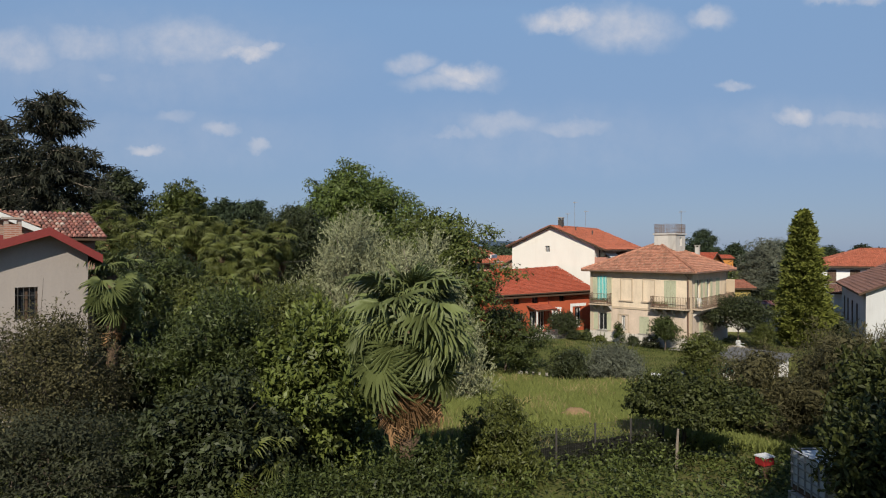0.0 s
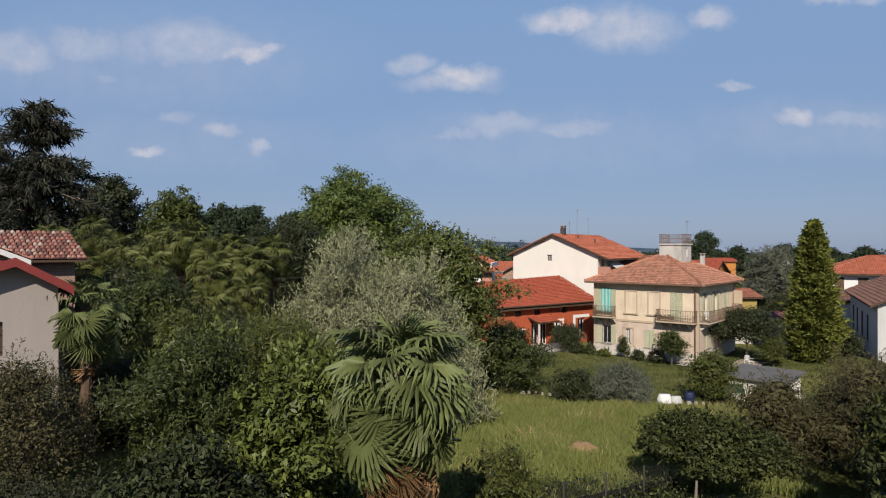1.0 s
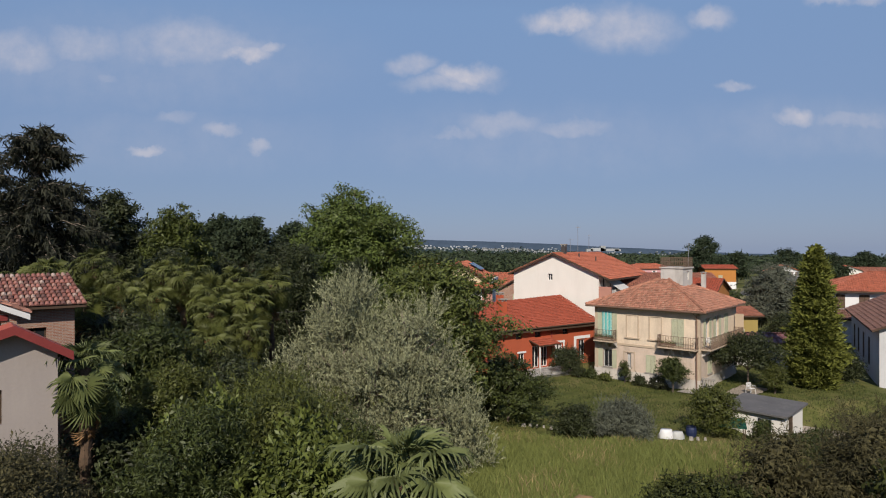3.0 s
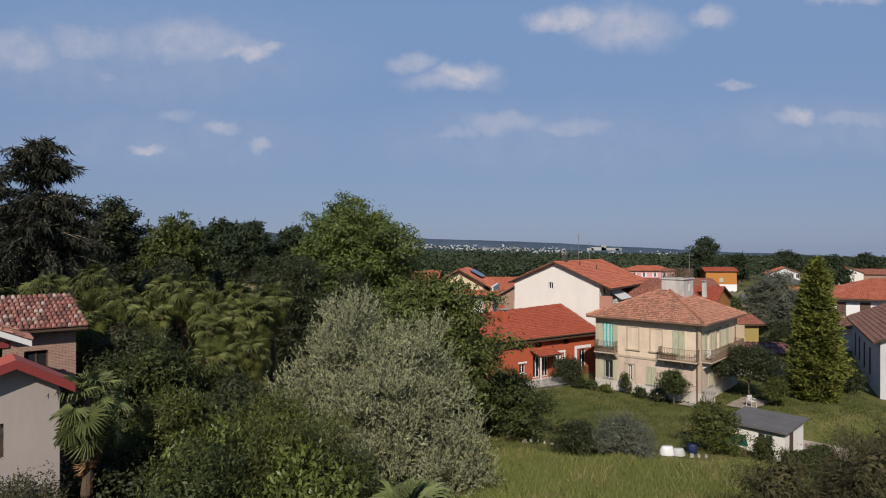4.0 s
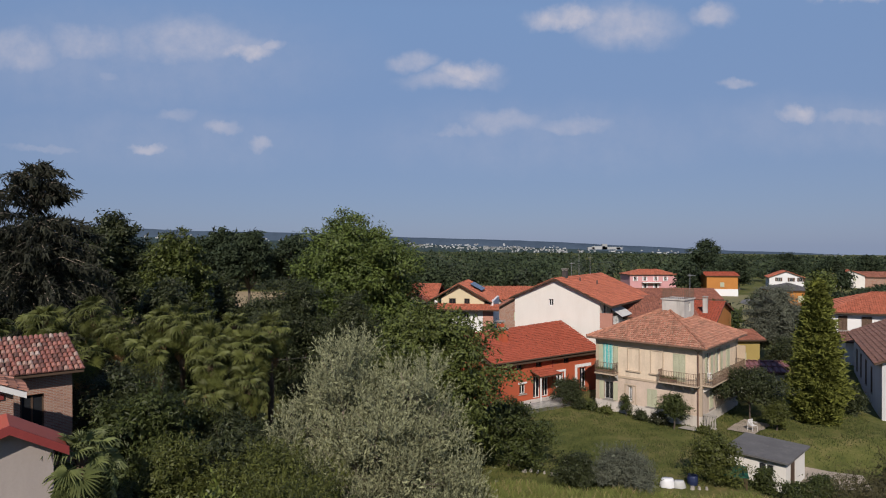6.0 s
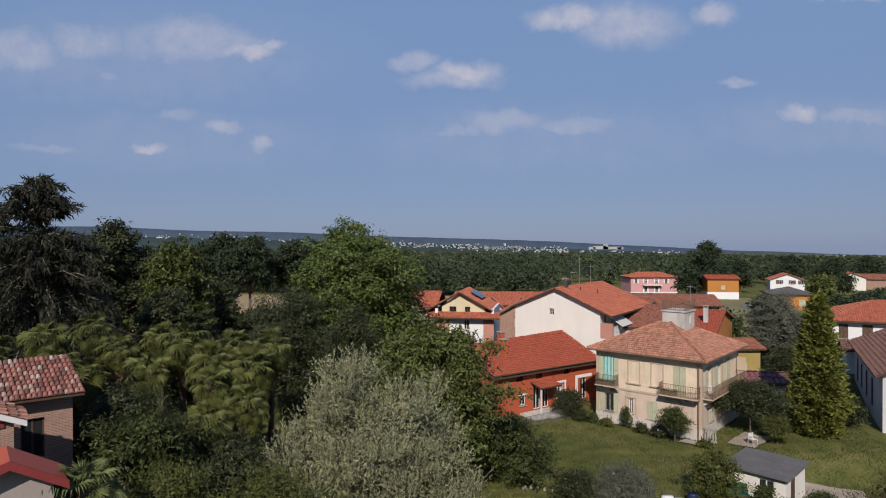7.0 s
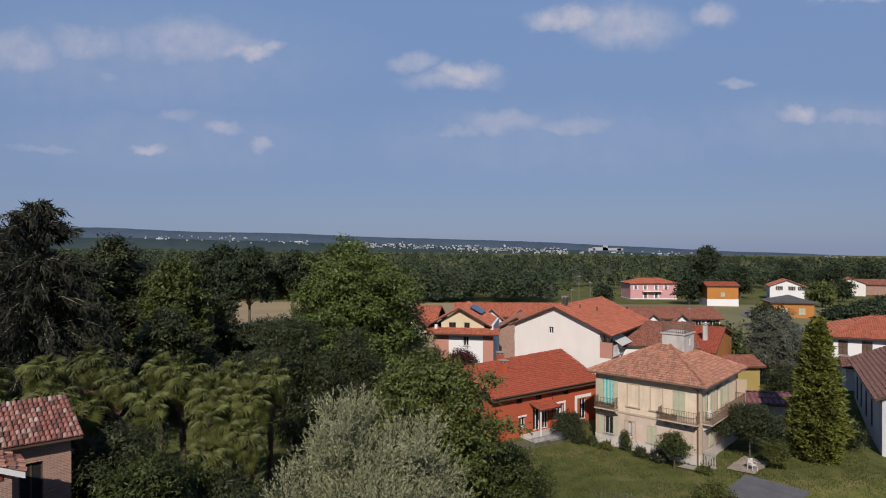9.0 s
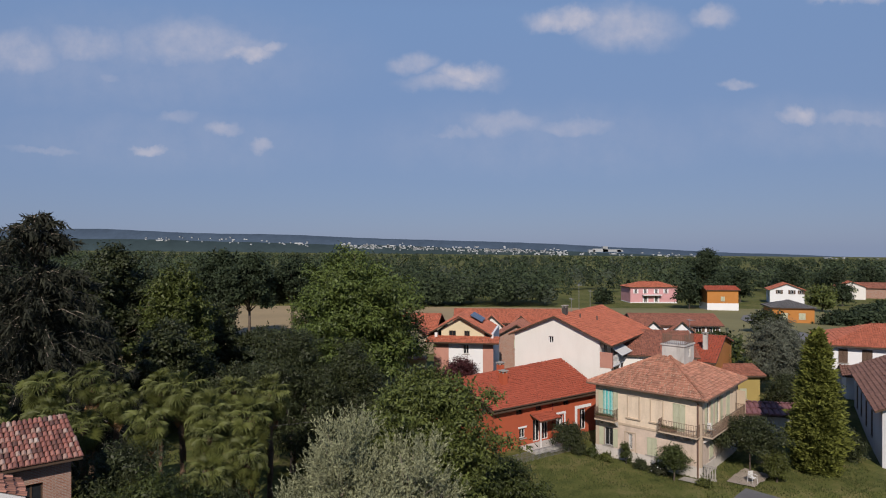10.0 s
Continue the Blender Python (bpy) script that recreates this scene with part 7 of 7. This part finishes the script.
def lumpy_bag(name, x, y, s, mat, label):
    g = Geo()
    n = 12
    v = [(s * (1 - .25 * (j / 5) ** 2) * math.cos(6.283 * i / n) * (1 + .1 * math.sin(3 * i + j)), s * .7 * (1 - .3 * (j / 5) ** 2) * math.sin(6.283 * i / n) * (1 + .12 * math.cos(2 * i + j)), s * 1.1 * j / 5) for j in range(6) for i in range(n)]
    g.add(v, [(j * n + i, j * n + (i + 1) % n, (j + 1) * n + (i + 1) % n, (j + 1) * n + i) for j in range(5) for i in range(n)] + [tuple(range(5 * n, 6 * n))])
    b = new(name, g.mesh(name, mat, True))
    b.location = (x, y, ground_z(x, y) + .02)
    tagged(b, label, "bag")


lumpy_bag("white_sack", 13.55, 38.95, .46, M["white_plastic"], "crumpled white sack by the meadow edge")
lumpy_bag("white_sack", 14.2, 38.8, .38, M["tank_plastic"], "grey-white crumpled sack by the meadow edge")
bin_ = thing("blue_barrel", pose(15.2, 39.3, ground_z(15.2, 39.3)), "dark blue plastic barrel by the meadow edge", "barrel")
gpart("body", Geo().tube([(0, 0, 0), (0, 0, .1), (0, 0, .3), (0, 0, .5), (0, 0, .58)], [.27, .3, .33, .3, .26], 14), M["blue_plastic"], bin_, smooth=False)
gpart("lid", Geo().tube([(0, 0, .58), (0, 0, .62)], [.28, .28], 14), M["blue_plastic"], bin_)
cover = thing("green_cover", pose(17.6, 39.6, ground_z(17.6, 39.6), 0, 0, -20), "dark green sheet over a low frame", "cover")
gpart("sheet", Geo().slab([(-1, -.6, .7), (1, -.6, .7), (1, .6, 1.0), (-1, .6, 1.0)], .05), M["green_net"], cover)
for x in (-.9, .9):
    for y in (-.5, .5):
        gpart("leg", Geo().box(x - .03, x + .03, y - .03, y + .03, -.3, .68), M["wood"], cover)
field_dry = material("dry_field", (.28, .21, .115), .97, .05, .2, .2, 2)
field_green = material("mown_field", (.165, .15, .066), .97, .05, .25, .2, 2)
sheet("field", [(-60, 99), (25, 112), (45, 197), (-125, 192)], field_dry, "straw-coloured mown field before the woods", "field", .10, 5)
sheet("field", [(45, 108), (110, 108), (125, 200), (42, 196)], field_green, "mown yellow-green field between houses", "field", .10, 4)
sheet("field", [(120, 128), (210, 150), (215, 195), (125, 165)], field_dry, "straw-coloured field beyond the street", "field", .12, 4)


def lane():
    """A curved asphalt lane through the far gardens."""
    mid = [(52, 88), (58, 96), (64, 104), (70, 114), (74, 125), (76, 138), (77, 150), (80, 162), (86, 173), (96, 182)]
    g = Geo()
    v = []
    for k, (x, y) in enumerate(mid):
        a, b = Vector(mid[max(0, k - 1)]), Vector(mid[min(len(mid) - 1, k + 1)])
        d = (b - a).normalized()
        for s, dz in ((-2.3, 0), (2.3, 0), (2.3, -.3), (-2.3, -.3)):
            px, py = x + d.y * s, y - d.x * s
            v.append((px, py, ground_z(px, py) + .24 + dz))
    g.add(v, [(4 * k + a, 4 * k + b, 4 * k + 4 + b, 4 * k + 4 + a) for k in range(len(mid) - 1) for a, b in ((0, 1), (1, 2), (3, 0))])
    tagged(new("road", g.mesh("road", M["asphalt"])), "curved grey asphalt lane", "road", kind="structure")


lane()
sheet("pavement", [(22.3, 50.3), (23.9, 49.1), (26.6, 51.6), (25.2, 53.2)], M["gravel"], "pale gravel drive beside the villa", "drive")
sheet("pavement", [(23.6, 42.0), (27.6, 41.2), (28.8, 44.0), (25.0, 45.6)], M["gravel"], "pale gravel patch beside the shed", "drive")
sheet("pavement", [(18.6, 50.6), (20.4, 49.2), (21.0, 49.9), (19.4, 51.2)], M["stone"], "pale stone slab at the villa corner", "paving", .06, 2)


def woods():
    """The woods beyond the fields: many crowns of leaf clumps, in three greens."""
    rng = np.random.default_rng(12)
    out = ([], [], [])
    spots = []
    for _ in range(2300):
        y = 200 + 1300 * rng.random() ** 1.8
        x = rng.uniform(-.85, .85) * (y + 20)
        if y < 300 and 40 < x < 190 and y < 262:
            continue
        spots.append((x, y, rng.uniform(6.5, 13.0) * (1 - .10 * x / y)))
    for _ in range(120):
        wx = rng.uniform(-150, 36)
        spots.append((wx, 204 + 14 * math.sin(wx * .07) + rng.normal(0, 5), rng.uniform(4, 10.5)))
    for _ in range(60):
        y = rng.uniform(150, 200)
        spots.append((-.62 * y + rng.normal(0, 14), y, rng.uniform(9, 14)))
    for x, y, h in spots:
        w = h * rng.uniform(.34, .52)
        k, s = (420, .6) if y < 250 else (200, .9) if y < 420 else (100, 1.45)
        z0 = ground_z(x, y)
        d = unit(rng.normal(0, 1, (k, 3)))
        d = d[(d[:, 2] > -.55) & (d[:, 1] < .5)]
        bump = 1 + .16 * np.sin(d[:, :1] * 7 + x) * np.cos(d[:, 2:] * 8 + y) + rng.uniform(-.12, .06, (len(d), 1))
        p = d * (w, w, h * .46) * bump + (x, y, h * .52 + z0)
        out[(0, 0, 0, 1, 1, 2)[rng.integers(0, 6)]].append(leaves(rng, p, d, s * 1.5, .7, 0, .4))
    for q, mat, lab in zip(out, ("lf_wood", "lf_wood_pale", "lf_wood_grey"), ("dense dark green woodland across the plain", "lighter green crowns among the woodland", "grey-green crowns among the woodland")):
        tagged(new("woods", quads_mesh("woods", thin(np.concatenate(q)), M[mat], 3)), lab, "woods", kind="stuff")


woods()
FIELD_TREES = [(128, 302, 20, 18, "lf_wood"), (78, 197, 10.5, 7.5, "lf_wood"), (84, 202, 8, 6, "lf_wood"), (116, 190, 8, 8, "lf_walnut"), (139, 216, 8, 7, "lf_wood"), (70, 134, 4.5, 7, "lf_dark"), (96, 150, 3, 7, "lf_wood"),
               (198, 238, 13, 13, "lf_dark"), (150, 268, 14, 12, "lf_wood"), (176, 285, 10, 9, "lf_wood"), (106, 154, 3, 8, "lf_wood"), (114, 166, 3.5, 9, "lf_wood"), (58, 108, 4, 6, "lf_dark"), (42, 95, 5, 6, "lf_shrub"), (38, 88, 5.5, 6, "lf_shrub"),
               (100, 225, 10, 8, "lf_wood"), (110, 230, 12, 9, "lf_wood"), (55, 214, 5, 6, "lf_wood"), (146, 262, 11, 9, "lf_wood"), (165, 262, 12, 10, "lf_wood"), (186, 270, 13, 12, "lf_wood"), (215, 285, 14, 13, "lf_wood"), (126, 176, 4, 9, "lf_wood")]
for i, (fx, fy, fh, fw, fm) in enumerate(FIELD_TREES):
    tree("field_tree", fx, fy, fh, fw, fh * .15, M[fm], "green field tree near the far houses", 300 + i, n=7, spacing=1.5, per=8, leaf=.9, knots=6, shoots=0, group="field trees")


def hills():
    """Low wooded hills on the horizon, behind one another, with distance haze in their colours."""
    # base colours carry the haze of distance: the farther ridge is bluer and paler
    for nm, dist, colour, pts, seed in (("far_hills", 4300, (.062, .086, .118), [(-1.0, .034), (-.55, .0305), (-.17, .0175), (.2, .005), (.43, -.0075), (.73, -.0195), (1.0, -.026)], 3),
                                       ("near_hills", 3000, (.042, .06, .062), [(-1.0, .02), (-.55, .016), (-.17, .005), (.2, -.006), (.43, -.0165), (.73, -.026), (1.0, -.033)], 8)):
        g = Geo()
        n = 260
        v = []
        for i in range(n + 1):
            u = -1.0 + 2.0 * i / n
            s = np.interp(u, [p[0] for p in pts], [p[1] for p in pts])
            z = 18 + dist * (s + .0022 * noise.noise(Vector((u * 6, seed, 0))) + .0006 * noise.noise(Vector((u * 45, seed, 1))))
            for k, (dy, zz) in enumerate(((-420, -150), (-160, z * .55 - 60 if z > 0 else z - 90), (0, z), (300, z - 120))):
                v.append((u * (dist + dy), dist + dy, zz))
        g.add(v, [(i * 4 + k, (i + 1) * 4 + k, (i + 1) * 4 + k + 1, i * 4 + k + 1) for i in range(n) for k in range(3)])
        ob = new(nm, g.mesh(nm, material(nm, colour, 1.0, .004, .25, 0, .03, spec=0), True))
        tagged(ob, "low wooded hills with distance haze in their blue-green colour", "hills", kind="structure")


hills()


def town():
    """The pale town at the foot of the hills."""
    rng = np.random.default_rng(21)
    g = Geo()
    for u0, u1, n, s0, s1 in ((-.17, .20, 330, .004, -.012), (.2, .33, 22, -.004, -.012), (-.5, -.22, 50, .012, .004), (.34, .44, 30, -.014, -.019), (.62, .75, 50, -.018, -.024)):
        for _ in range(n):
            u = rng.uniform(u0, u1)
            k = rng.random()
            d = 2500
            s = np.interp(u, (-.4, -.15, .1, .3, .75), (.015, .0025, -.0055, -.0125, -.025)) + rng.normal(0, .0024)
            z = 18 + d * s
            w, hh = rng.uniform(2.5, 8) * (1 + 3 * (rng.random() < .05)), rng.uniform(1.3, 3.2)
            g.box(u * d - w / 2, u * d + w / 2, d, d + 12, z - 2, z + hh)
    for u, w, hh in ((.240, 26, 9), (.252, 50, 13), (.262, 20, 22), (.274, 66, 10), (.286, 24, 8)):
        g.box(u * 2440 - w / 2, u * 2440 + w / 2, 2440, 2460, 18 + 2440 * -.0075, 18 + 2440 * -.0075 + hh)
    ob = new("far_town", g.mesh("far_town", material("far_town_walls", (.36, .37, .38), .9, .01, .3, 0, .2, island=.6)))
    tagged(ob, "pale houses of a town below the hills", "town", kind="stuff")


town()

# ---- old tiles of the farmhouse roof ----
farm_roof = gpart("roof", Geo().slab([(-2, -.1, 9.0), (10.0, -.1, 9.0), (9.65, 3.0, 10.3), (-2, 3.0, 10.3)], .12), M["wood"], farm)
gpart("roof", Geo().slab([(10.0, 6.1, 9.0), (-2, 6.1, 9.0), (-2, 3.0, 10.3), (9.65, 3.0, 10.3)], .12), M["tile_old_far"], farm)
tg = Geo()
arc = [(-.1, 0), (-.07, .055), (0, .085), (.07, .055), (.1, 0)]
tg.add([(x, 0, z + .05) for x, z in arc] + [(x * .82, .46, z * .8) for x, z in arc], [(i, i + 1, i + 6, i + 5) for i in range(4)] + [(4, 3, 2, 1, 0)])
tile_me = tg.mesh("tile", M["tile_old"], False)
slope = math.degrees(math.atan2(1.3, 3.1))
rt = random.Random(5)
for r in range(9):
    for c in range(34):
        tx = 9.93 - c * .205 - r * .038 + rt.uniform(-.012, .012)
        ty = -.14 + r * .345
        part("tile", tile_me, farm_roof, m=pose(tx, ty, 9.015 + (ty + .1) * 1.3 / 3.1, slope + rt.uniform(-1, 1), 0, rt.uniform(-2, 2)))
